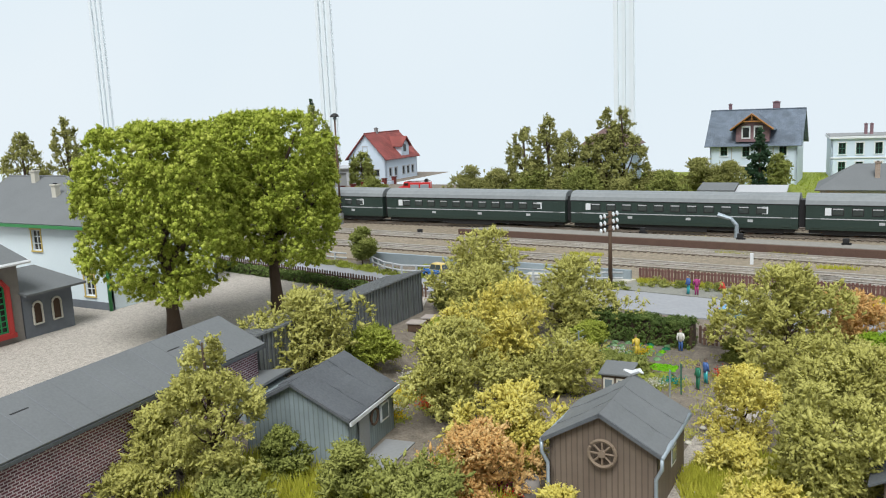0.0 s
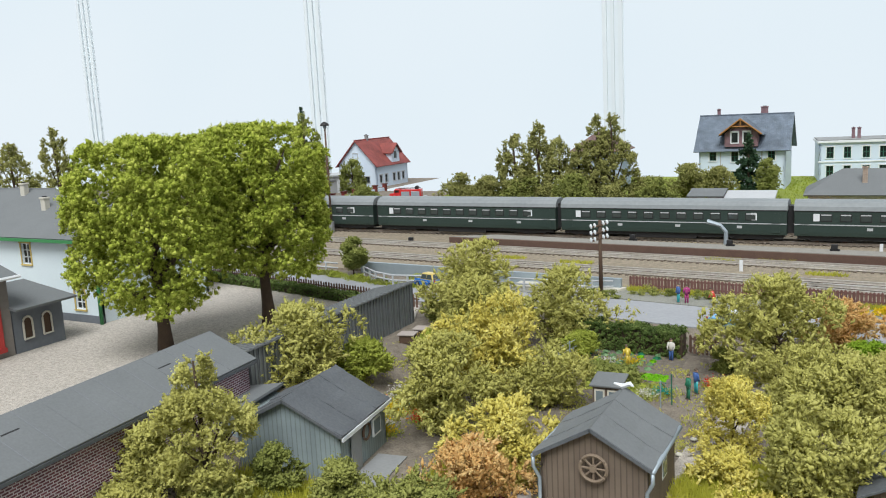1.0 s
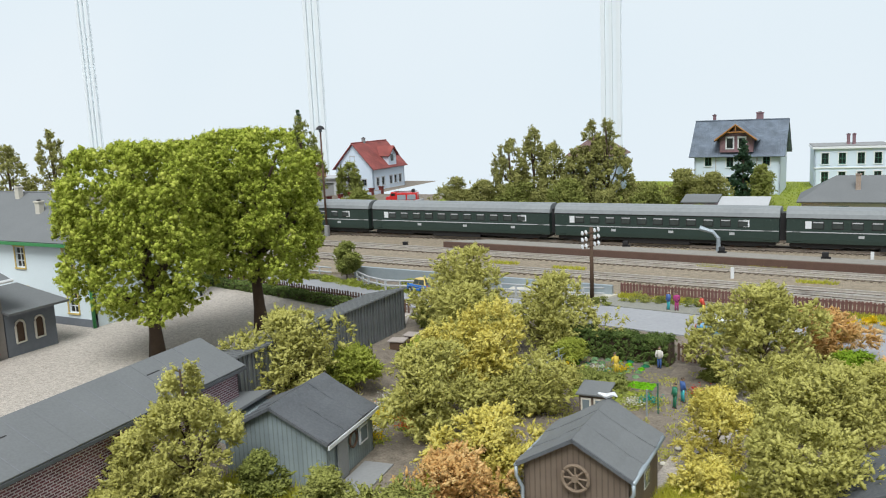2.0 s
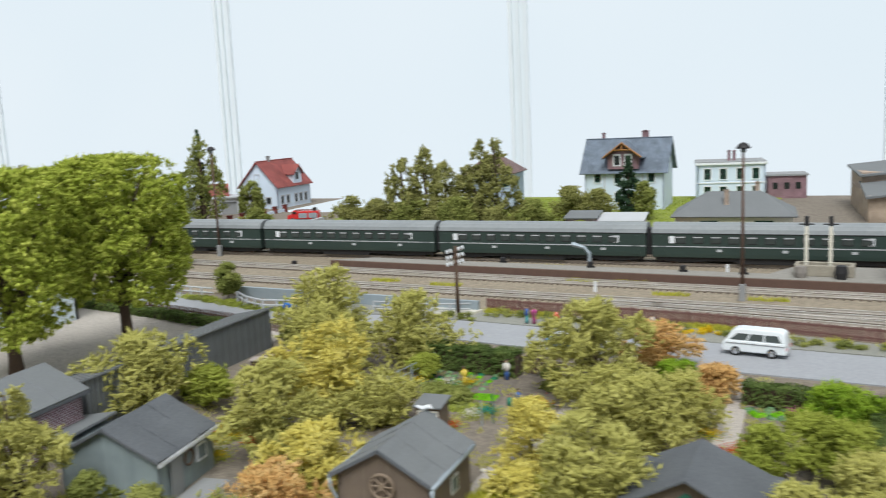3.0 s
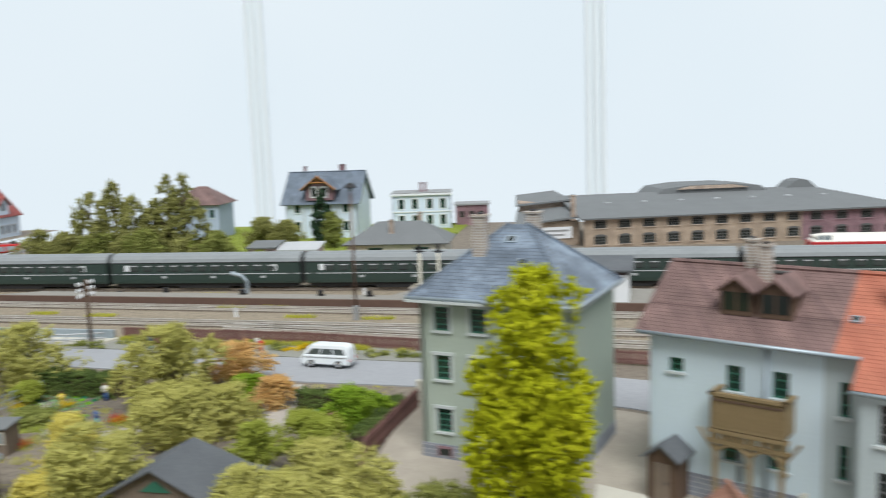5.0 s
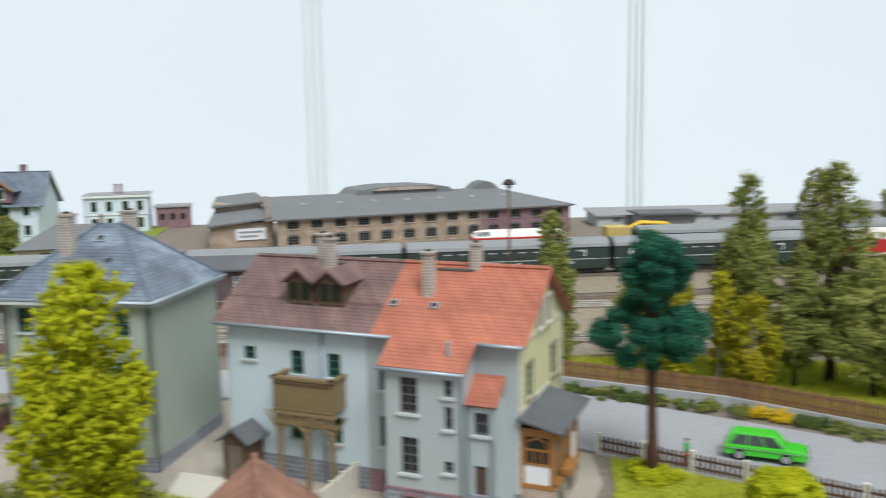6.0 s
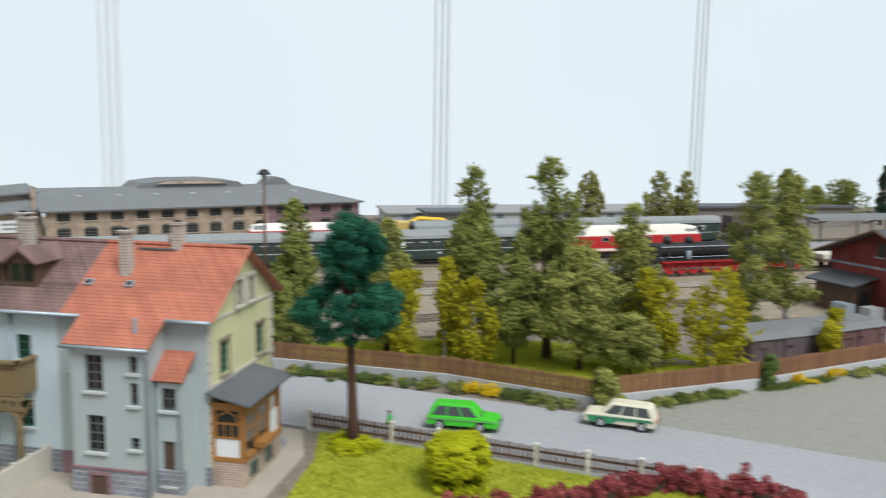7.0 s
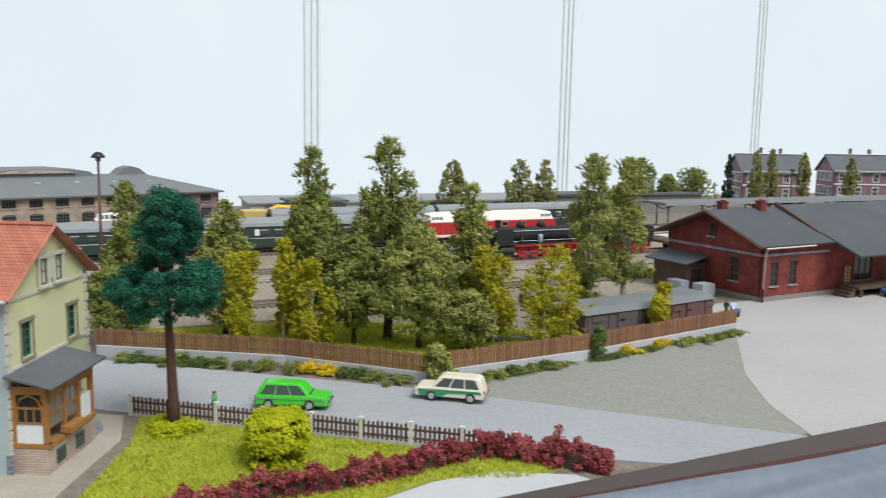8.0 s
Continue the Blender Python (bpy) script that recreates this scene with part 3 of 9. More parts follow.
def quads_mesh(name, cen, nor, size, rng, mt, stretch=1.0, cores=None):
    """Many small flakes at cen, facing nor; cores are the solid middles (centre, thickness, axis, length) of the fronds that carry them."""
    n = len(cen)
    rand = rng.normal(size=(n, 3))
    a = np.cross(nor, rand)
    a /= np.linalg.norm(a, axis=1, keepdims=True) + 1e-9
    b = np.cross(nor, a)
    s = size * rng.uniform(0.6, 1.25, (n, 1))
    bend = nor * s * rng.uniform(-0.35, 0.35, (n, 1))
    s = s * 1.15
    v = np.stack([cen + a * s * stretch + bend, cen - a * s * 0.5 * stretch + b * s * 0.87 / stretch, cen - a * s * 0.5 * stretch - b * s * 0.87 / stretch], 1).reshape(-1, 3)
    f = np.arange(3 * n).reshape(-1, 3)
    if cores is not None:
        tc, thin, turn, long = cores
        k = len(tc)
        side = unit(np.cross(turn, rng.normal(size=(k, 3))))
        basis = np.stack([turn * long[:, None], side * thin[:, None], np.cross(turn, side) * thin[:, None]], 1)
        ov = tc[:, None, :] + np.einsum("ij,kjl->kil", OCTA_V, basis) * rng.uniform(0.75, 1.15, (k, 6, 1))
        of = (np.arange(k) * 6)[:, None, None] + OCTA_F[None] + 3 * n
        v, f = np.concatenate([v, ov.reshape(-1, 3)]), np.concatenate([f, of.reshape(-1, 3)])
    return tri_mesh(name, v, f, mt)


def unit(a):
    return a / (np.linalg.norm(a, axis=1, keepdims=True) + 1e-9)


def blades(name, label, pts, h, mt, seed, lean=0.45, width=0.05):
    """Upright grass fibres at pts."""
    rng = np.random.default_rng(seed)
    p = np.array(pts)
    n = len(p)
    w = rng.uniform(0, 2 * np.pi, n)
    d = np.stack([np.cos(w), np.sin(w), np.zeros(n)], 1) * width
    hh = h * rng.uniform(0.5, 1.25, (n, 1))
    tip = p + np.concatenate([rng.normal(0, lean, (n, 2)) * hh, hh], 1)
    v = np.stack([p - d, p + d, tip], 1).reshape(-1, 3) * K
    me = bpy.data.meshes.new(name)
    me.vertices.add(3 * n)
    me.vertices.foreach_set("co", v.astype(np.float32).ravel())
    me.loops.add(3 * n)
    me.loops.foreach_set("vertex_index", np.arange(3 * n, dtype=np.int32))
    me.polygons.add(n)
    me.polygons.foreach_set("loop_start", np.arange(0, 3 * n, 3, dtype=np.int32))
    me.materials.append(mt)
    me.update(calc_edges=True)
    return tagged(new(name, me), label, "grass", kind="stuff")


def scatter(test, box, n, z, seed):
    rng = np.random.default_rng(seed)
    out = []
    while len(out) < n:
        x, y = rng.uniform(box[0], box[2]), rng.uniform(box[1], box[3])
        if test(x, y):
            out.append((x, y, z(x, y)))
    return out


blades("meadow_tufts", "tall yellow-green meadow grass beside the brown hut", scatter(lambda x, y: (x - 2.0) ** 2 / 10 + (y - 42.4) ** 2 / 14 < 1, (-1.4, 38.4, 5.4, 46.4), 9000, lambda x, y: ground_z(x, y) - 0.02, 15), 0.6, L_GRASS2, 15, 0.3)
blades("lawn_grass", "short yellow-green grass fibres of the lawn", scatter(lambda x, y: inside(LAWN, x, y), (54, 25, 79, 45), 26000, lambda x, y: 0.1, 1), 0.22, L_GRASS, 1)
blades("front_grass", "short green grass fibres before the houses", scatter(lambda x, y: inside(LAWN2, x, y), (21, 35, 37, 44), 9000, lambda x, y: 0.1, 2), 0.25, L_GRASS, 2)
blades("grove_fibres", "rough grass fibres under the trees", scatter(lambda x, y: inside(GROVE, x, y), (58, 44, 96, 66), 24000, lambda x, y: 0.28, 3), 0.4, L_GRASS, 3)
blades("meadow_fibres", "short grass fibres of the meadow behind the tracks", scatter(MEADOW, (-66, 118.8, 9, 172), 20000, lambda x, y: ground_z(x, y) + 0.1, 4), 0.3, L_MEAD, 4, width=0.09)
TALL = lambda x, y: (-22 < x < -13.5 and 22 < y < 36.4) or (-12.6 < x < -9.6 and 36 < y < 43) or (-13.6 < x < -7 and 24 < y < 37) or (0.6 < x < 5.0 and 27 < y < 44.5 - x * 0.5) or (5 < x < 16 and 27 < y < 39)
blades("meadow_tufts", "tall yellow-green meadow grass round the garden huts", scatter(TALL, (-22, 22, 16, 45), 44000, lambda x, y: ground_z(x, y) - 0.02, 5), 0.75, L_GRASS2, 5, 0.3)

FAR_ROAD = [(-165, 120), (-90, 118.8), (-72, 118.8), (-66.3, 122), (-66.3, 131), (-67, 147.6), (-88, 147.6), (-92, 138), (-110, 130), (-165, 131)]
sheet("far_road", Geo().prism(FAR_ROAD, -0.2, 0.18), ASPHALT, "grey village street beyond the tracks", category="road")
low = thing("yard_wall", "low white garden wall with red brick pillars", "wall", m=at(-84.2, 132.6, 0.1, 90))
for k in range(6):
    part("pillar", Geo().box(-0.35, -0.35, 0, 0.35, 0.35, 1.9).box(-0.45, -0.45, 1.9, 0.45, 0.45, 2.1), BRICK_R, low, m=at(k * 3.6), key="yardpillar")
    if k < 5:
        part("panel", Geo().box(0.36, -0.15, 0, 3.24, 0.15, 1.3), WALL_WH, low, m=at(k * 3.6), key="yardwallpanel")
sheet("road_parapet", Geo().slab([(-69.2, 124.8, 1.0), (-69.4, 141.0, 1.0), (-68.9, 141.0, 1.0), (-68.7, 124.8, 1.0)], 1.0), PALEGREY, "low grey parapet beside the far street", category="wall")


# ---- railway ----
# darker copy of the rail steel, without the painted glints
RAIL_D = mat("rail_steel_dark", (0.42, 0.37, 0.32), (0.20, 0.165, 0.135), 60, 0.45, 0.1, metal=0.35)


def track(label, p0, p1, z=0.22, rail=None):
    a, b = Vector((*p0, 0)), Vector((*p1, 0))
    L = (b - a).length
    tr = thing("railway_track", label, "track", "station tracks", at(p0[0], p0[1], z, math.degrees(math.atan2(b.y - a.y, b.x - a.x))))
    g = Geo()
    n = int(L / 0.72)
    for i in range(n):
        x = (i + 0.5) * L / n
        g.box(x - 0.14, -1.45, -0.02, x + 0.14, 1.45, 0.10)
    tagged(part("sleeper_grid", g, SLEEPER, tr), kind="stuff")
    for y in (-0.86, 0.86):
        g = Geo()
        g.box(0, y - 0.13, 0.10, L, y + 0.13, 0.14).box(0, y - 0.03, 0.14, L, y + 0.03, 0.30).box(0, y - 0.075, 0.30, L, y + 0.075, 0.36)
        part("rail", g, rail or RAIL_D, tr)
    return tr


track("weathered main track with dark sleepers", (-165, 105.0), (325, 104.0))
track("rusty siding behind the main track", (-165, 110.6), (325, 110.6))
track("rear siding beside the meadow", (-165, 115.6), (325, 115.6))
track("platform track with bright rail heads", (-165, 104.6), (140, 80.2), rail=RAIL)
track("station track beside the picket fence", (-165, 96.3), (60, 79.2), rail=RAIL)
track("siding joining by the picket fence", (-4, 82.8), (66, 71.5), rail=RAIL)
track("goods track before the steam engine", (52, 90.5), (325, 88.0))
track("short track by the goods shed", (70, 72.5), (325, 76))

# platform
plat = [(-41.1, 96.2), (60, 88.9), (60, 97.5), (13, 100.6), (10.5, 95.2), (-36, 98.8)]
sheet("platform", Geo().prism(plat, 0.05, 1.2), RUST, "low station platform with a rusty brown edge wall", category="platform", bevel=0.05)
sheet("platform_top", Geo().prism([(-40.9, 96.35), (60, 89.05), (60, 97.3), (13.2, 100.3), (10.6, 95.1), (-36, 98.6)], 1.19, 1.26), mat("platform_gravel", (0.33, 0.32, 0.29), (0.22, 0.21, 0.19), 160, 0.95, 0.6, fine=5), "grey gravel surface of the platform", category="platform")


# ---- building kit ----
def wall_geo(w, h, holes=(), th=0.35, gable=0.0, y0=0.0):
    """An upright wall in x and z from the origin, its face at y0, with openings (x, z, w, h) through it."""
    g = Geo()
    xs = sorted({0, w} | {v for q in holes for v in (q[0], q[0] + q[2])})
    zs = sorted({0, h} | {v for q in holes for v in (q[1], q[1] + q[3])})
    solid = lambda x, z: 0 < x < w and 0 < z < h and not any(q[0] < x < q[0] + q[2] and q[1] < z < q[1] + q[3] for q in holes)
    cx = [(xs[i] + xs[i + 1]) / 2 for i in range(len(xs) - 1)]
    cz = [(zs[i] + zs[i + 1]) / 2 for i in range(len(zs) - 1)]
    for i, x in enumerate(cx):
        for j, z in enumerate(cz):
            if not solid(x, z):
                continue
            a, b, c, d = xs[i], xs[i + 1], zs[j], zs[j + 1]
            for y in (y0, y0 + th):
                g.add([(a, y, c), (b, y, c), (b, y, d), (a, y, d)], [(0, 1, 2, 3)])
            if i == 0 or not solid(cx[i - 1], z):
                g.add([(a, y0, c), (a, y0 + th, c), (a, y0 + th, d), (a, y0, d)], [(0, 1, 2, 3)])
            if i == len(cx) - 1 or not solid(cx[i + 1], z):
                g.add([(b, y0, c), (b, y0 + th, c), (b, y0 + th, d), (b, y0, d)], [(0, 1, 2, 3)])
            if j == 0 or not solid(x, cz[j - 1]):
                g.add([(a, y0, c), (b, y0, c), (b, y0 + th, c), (a, y0 + th, c)], [(0, 1, 2, 3)])
            if j == len(cz) - 1 or not solid(x, cz[j + 1]):
                g.add([(a, y0, d), (b, y0, d), (b, y0 + th, d), (a, y0 + th, d)], [(0, 1, 2, 3)])
    if gable:
        g.side([(0, h), (w, h), (w / 2, h + gable)], y0, y0 + th)
    return g


def window(parent, m, w, h, sash, trim, glass=None, cross=1, rows=1, sill=True, surround=False):
    """A sash window set into its opening; its origin is the opening's lower left corner."""
    t = 0.09
    ob = part("window", wall_geo(w, h, [(t, t, w - 2 * t, h - 2 * t)], 0.14, 0, 0.1), sash, parent, m=m, key=("win", w, h, sash.name))
    for i in range(1, cross + 1):
        part("glazing_bar", Geo().box(-0.04, 0.11, t, 0.04, 0.23, h - t), sash, ob, m=at(w * i / (cross + 1)), key=("vbar", h, sash.name))
    for j in range(1, rows + 1):
        part("glazing_bar", Geo().box(t, 0.115, -0.035, w - t, 0.225, 0.035), sash, ob, m=at(0, 0, h * j / (rows + 1)), key=("hbar", w, sash.name))
    part("pane", Geo().box(0.05, 0.18, 0.05, w - 0.05, 0.2, h - 0.05), glass or GLASS, ob, key=("pane", w, h, (glass or GLASS).name))
    if sill:
        part("sill", Geo().box(-0.16, -0.14, -0.13, w + 0.16, 0.1, -0.01), trim, ob, key=("sill", w, trim.name))
    if surround:
        s = Geo().box(-0.16, -0.05, 0, -0.01, 0.06, h).box(w + 0.01, -0.05, 0, w + 0.16, 0.06, h).box(-0.22, -0.08, h + 0.01, w + 0.22, 0.06, h + 0.2)
        part("surround", s, trim, ob, key=("surround", w, h, trim.name))
    return ob


def wall(parent, x, y, rz, w, h, mt, wins=(), gable=0.0, sash=None, trim=None, z=0.0, th=0.35, glass=None, surround=False, label="", dark=True):
    """A wall with its windows: wins are (x, z, w, h[, cross, rows])."""
    ob = part("wall", wall_geo(w, h, [q[:4] for q in wins], th, gable), mt, parent, label, at(x, y, z, rz))
    for q in wins:
        base = at(x, y, z, rz) @ at(q[0], 0, q[1])
        window(parent, base, round(q[2], 2), round(q[3], 2), sash or SASH_D, trim or SILL, glass, *(q[4:6] if len(q) > 4 else (1, 2)), surround=surround)
    return ob


def tiled(name, parent, mt, p0, p1, p2, p3, n, label="", th=0.013):
    """A tiled roof plane, eave p0-p1, ridge p3-p2: a slab with n overlapping tile courses on it."""
    base = part(name, Geo().slab([p0, p1, p2, p3], 0.12), mt, parent, label)
    p0, p1, p2, p3 = (Vector(p) for p in (p0, p1, p2, p3))
    nn = (p1 - p0).cross(p3 - p0).normalized()
    if nn.z < 0:
        nn = -nn
    for i in range(n):
        a, b = i / n, min(1.0, (i + 1.25) / n)
        q = [p0.lerp(p3, a) + nn * th * 1.6, p1.lerp(p2, a) + nn * th * 1.6, p1.lerp(p2, b) + nn * th * 0.3, p0.lerp(p3, b) + nn * th * 0.3]
        g = Geo().add([*q, *[v - nn * th for v in q]], [(0, 1, 2, 3), (4, 7, 6, 5), (0, 4, 5, 1), (1, 5, 6, 2), (3, 2, 6, 7), (0, 3, 7, 4)])
        part("tile_course", g, mt, base)
    return base


def felt_strips(parent, mt, p0, p1, p2, p3, n, seed, th=0.11, name="felt_strip"):
    """Roofing felt in n sagging strips from eave p0-p1 to ridge p3-p2, each lapping over the next."""
    rng = np.random.default_rng(seed % 9973 + 3)
    p0, p1, p2, p3 = (np.array(p, float) for p in (p0, p1, p2, p3))
    up = np.cross(p1 - p0, p3 - p0)
    up = up / np.linalg.norm(up) * (1 if up[2] > 0 else -1)
    nu, nv = 7, 9
    bow = rng.normal(0, 0.03, (n, nv))
    for i in range(n):
        a, b = i / n, min(1.0, (i + 1) / n + 0.02)
        top, low = [], []
        for r in range(nu):
            for c in range(nv):
                u, v = a + (b - a) * r / (nu - 1), c / (nv - 1)
                q = (p0 * (1 - u) + p1 * u) * (1 - v) + (p3 * (1 - u) + p2 * u) * v
                curl = 0.05 * math.sin(u * 9 + seed) * (1 - v) ** 2 - 0.06 * math.sin(math.pi * v)
                q = q + up * (curl + bow[i, c] * 0.5 + float(rng.normal(0, 0.006)) + 0.03 * (1 - r / (nu - 1)))
                top.append(tuple(q))
                low.append(tuple(q - up * th))
        m = nu * nv
        f = []
        for r in range(nu - 1):
            for c in range(nv - 1):
                k = r * nv + c
                f += [(k, k + 1, k + nv + 1, k + nv), (m + k, m + k + nv, m + k + nv + 1, m + k + 1)]
        for r in range(nu - 1):
            for c in (0, nv - 1):
                k = r * nv + c
                f.append((k, k + nv, m + k + nv, m + k))
        for c in range(nv - 1):
            for k in (c, (nu - 1) * nv + c):
                f.append((k, k + 1, m + k + 1, m + k))
        part(name, Geo().add(top + low, f), mt, parent, "dark roofing felt" if i == 0 else "")


def chimney(parent, x, y, z0, z1, w=0.9, d=0.7, mt=None):
    g = Geo().box(-w / 2, -d / 2, 0, w / 2, d / 2, z1 - z0).box(-w / 2 - 0.08, -d / 2 - 0.08, z1 - z0, w / 2 + 0.08, d / 2 + 0.08, z1 - z0 + 0.16)
    ch = part("chimney", g, mt or BRICK_C, parent, m=at(x, y, z0), bevel=0.03)
    part("flue", Geo().box(-w / 4, -d / 4, 0, w / 4, d / 4, 0.12), BLACK, ch, m=at(0, 0, z1 - z0 + 0.15))


def gutter(parent, pts, r=0.11):
    part("gutter", Geo().tube(pts, r, 6), ZINC, parent, "zinc gutter", smooth=True)


# sage green tenement with a hipped slate roof
def sage_house():
    hs = thing("apartment_house", "sage green three-storey tenement with a hipped slate roof", "house", m=at(23.1, 49.8, 0, -17))
    w, d, h = 9.7, 8.0, 10.1
    rows3 = ((8.0, 1.45), (5.0, 1.5), (1.75, 1.45))
    f = [(x, z, 1.0, hh, 1, 3) for z, hh in rows3 for x in (1.0, 3.35)]
    wall(hs, 0, 0, 0, 4.85, h, WALL_GN, f, sash=SASH_G, trim=SILL, surround=True)
    f2 = [(0.9, 9.05, 0.5, 0.55, 0, 1), (0.9, 7.0, 0.5, 1.0, 0, 1), (0.9, 4.2, 0.5, 1.0, 0, 1), (0.9, 1.5, 0.55, 1.0, 0, 1)]
    f2 += [(2.6, z, 1.0, hh, 1, 3) for z, hh in rows3]
    wall(hs, 4.85, -0.55, 0, w - 4.85, h, WALL_GN, f2, sash=SASH_G, trim=SILL)
    wall(hs, 4.85, 0, -90, 0.55, h, WALL_GN)
    wall(hs, w, -0.55, 90, d + 0.55, h, WALL_GN)
    wall(hs, w, d, 180, w, h, WALL_GN)
    wall(hs, 0, d, -90, d, h, WALL_GN, [(x, z, 1.0, 1.45, 1, 3) for x in (1.5, 5.2) for z in (8.0, 5.0, 1.75)], sash=SASH_G)
    for x0, x1, y in ((-0.06, 4.9, -0.06), (4.85, w + 0.06, -0.61)):
        part("plinth", Geo().box(x0, y, 0, x1, y + 0.3, 0.95), STONE, hs, "grey stone plinth")
    part("plinth", Geo().box(w - 0.2, -0.6, 0, w + 0.06, d, 0.95), STONE, hs, "grey stone plinth")
    for x in (1.1, 3.6):
        v = part("cellar_window", Geo().box(0, 0, 0, 0.75, 0.06, 0.42), GLASS, hs, m=at(x, -0.11, 0.3))
        part("surround", Geo().box(-0.14, -0.03, -0.1, 0, 0.06, 0.55).box(0.75, -0.03, -0.1, 0.89, 0.06, 0.55).box(0, -0.03, 0.42, 0.75, 0.06, 0.55), BRICK_P, v, "red brick surround")
    o = 0.45
    e = [(-o, -o - 0.3, h - 0.05), (w + o, -o - 0.55, h - 0.05), (w + o, d + o, h - 0.05), (-o, d + o, h - 0.05)]
    r0, r1 = (w / 2 - 0.5, d / 2, 14.0), (w / 2 + 0.7, d / 2, 14.0)
    for p in ((e[0], e[1], r1, r0), (e[1], e[2], r1), (e[2], e[3], r0, r1), (e[3], e[0], r0)):
        part("roof_plane", Geo().slab(p, 0.16), SLATE_SHEEN, hs, "blue-grey slate with a pale painted sheen", bevel=0.02)
    part("eave_board", Geo().box(-o, -o - 0.5, h - 0.28, w + o, d + o, h - 0.12), SILL, hs)
    for p in (e[0], e[1], e[2], e[3]):
        q = r1 if p[0] > 1 else r0
        part("hip_ridge", Geo().tube([(p[0], p[1], p[2] + 0.03), (q[0], q[1], q[2] + 0.05)], 0.1, 6), SLATE, hs)
    gutter(hs, [(-o, -o - 0.36, h - 0.03), (4.5, -o - 0.4, h - 0.03), (4.7, -o - 0.6, h - 0.03), (w + o, -o - 0.62, h - 0.03)])
    gutter(hs, [(w + o + 0.05, -o - 0.6, h - 0.03), (w + o + 0.05, d + o, h - 0.03)])
    chimney(hs, 3.2, 2.2, 11.6, 14.6, 0.8, 0.7)
    chimney(hs, 5.4, 5.4, 12.6, 14.5, 0.8, 0.7)
    for x, y, z in ((6.1, 1.7, 11.98), (4.9, 3.0, 13.15)):
        sk = part("skylight", Geo().box(-0.36, -0.26, 0, 0.36, 0.26, 0.14), ZINC, hs, m=at(x, y, z - 0.02, 0, 41))
        for k in (-0.2, 0.02):
            part("pane", Geo().box(0, -0.18, 0, 0.18, 0.18, 0.02), GLASS, sk, m=at(k, 0, 0.14))


sage_house()


# semi-detached house: pale blue with brown tiles, grey and cream with orange tiles
def twin_house():
    hs = thing("semi_detached_house", "semi-detached house, pale blue and cream, brown and orange tiled roofs", "house", m=at(36.4, 46.54, 0, -29) @ Matrix.Diagonal((0.96, 1, 1, 1)))
    W, D, h, r = 18.0, 8.6, 8.9, 11.9
    mid = 9.75
    wx0, wx1, wy = 11.35, 15.6, -1.95
    up = [(1.15, 6.7, 0.8, 0.75, 1, 1), (4.35, 6.1, 0.85, 1.35, 1, 2), (6.75, 6.1, 0.85, 1.35, 1, 2), (4.2, 2.4, 1.0, 1.5, 1, 2), (6.6, 2.4, 1.0, 1.5, 1, 2)]
    wall(hs, 0, 0, 0, mid - 0.5, h, WALL_BL, up, sash=SASH_G, trim=SILL)
    wall(hs, mid - 0.5, 0, 0, wx0 - mid + 0.6, h, WALL_GY, [(0.75, 5.7, 0.5, 1.7, 0, 2), (0.75, 2.6, 0.5, 1.7, 0, 2)], sash=SASH_G)
    wall(hs, 0, D, -90, D, h, WALL_BL, gable=2.9)
    wall(hs, W, D, 180, W, h, WALL_GY)
    # wing with the lower eave
    ww = [(0.85, 5.35, 1.0, 1.85, 1, 3), (0.85, 2.2, 1.0, 1.9, 1, 3), (3.35, 6.4, 0.45, 0.85, 0, 1), (3.35, 4.75, 0.45, 1.15, 0, 1), (3.3, 2.5, 0.5, 0.6, 0, 1)]
    wall(hs, wx0, wy, 0, wx1 - wx0, 7.7, WALL_GY, ww, sash=SASH_D, trim=SILL)
    for x in (wx0, wx1 - 0.35):
        part("wall", Geo().side([(0, 0), (2.0, 0), (2.0, 8.75), (0, 7.6)], 0, 0.35), WALL_GY, hs, m=at(x + (0.35 if x == wx0 else 0.35), wy + 0.02, 0, 90))
    # stair annex under the small tiled roof
    wall(hs, wx1 + 0.02, -0.02, 0, W - wx1 - 0.02, h, WALL_GY)
    ax0, ax1 = wx1 + 0.15, 17.2
    wall(hs, ax0, -1.3, 0, ax1 - ax0, 6.0, WALL_GY, [(0.3, 4.4, 0.8, 1.15, 1, 1), (0.3, 0.5, 0.7, 2.3, 0, 0)], sash=SASH_D)
    wall(hs, ax1, -1.3, 90, 1.3, 6.0, WALL_GY)
    part("door", Geo().box(0, 0, 0, 0.7, 0.1, 2.3).box(0.1, -0.04, 0.2, 0.6, 0, 1.0).box(0.1, -0.04, 1.25, 0.6, 0, 2.1), WOOD_D, hs, m=at(ax0 + 0.3, -1.17, 0.5))
    tiled("annex_roof", hs, TILE_R, (ax0 - 0.15, -1.5, 5.95), (ax1 + 0.15, -1.5, 5.95), (ax1 + 0.15, 0.05, 7.2), (ax0 - 0.15, 0.05, 7.2), 8, "orange tiles")
    # cream gable
    gw = [(1.5, 5.5, 1.0, 1.8, 1, 3), (6.2, 5.4, 1.0, 1.8, 1, 3), (6.2, 2.2, 1.0, 1.8, 1, 3)]
    wall(hs, W, 0, 90, D, h, WALL_YE, gw, gable=3.0, sash=SASH_G, trim=mat("brown_stone", (0.30, 0.26, 0.19), (0.22, 0.19, 0.14), 80, 0.85, 0.2), surround=True)
    for zz, hh in ((8.55, 0.16), (5.15, 0.14), (1.05, 0.16)):
        part("cornice", Geo().box(0, -0.07, zz, D, 0.05, zz + hh), CREAM, hs, m=at(W, 0, 0, 90))
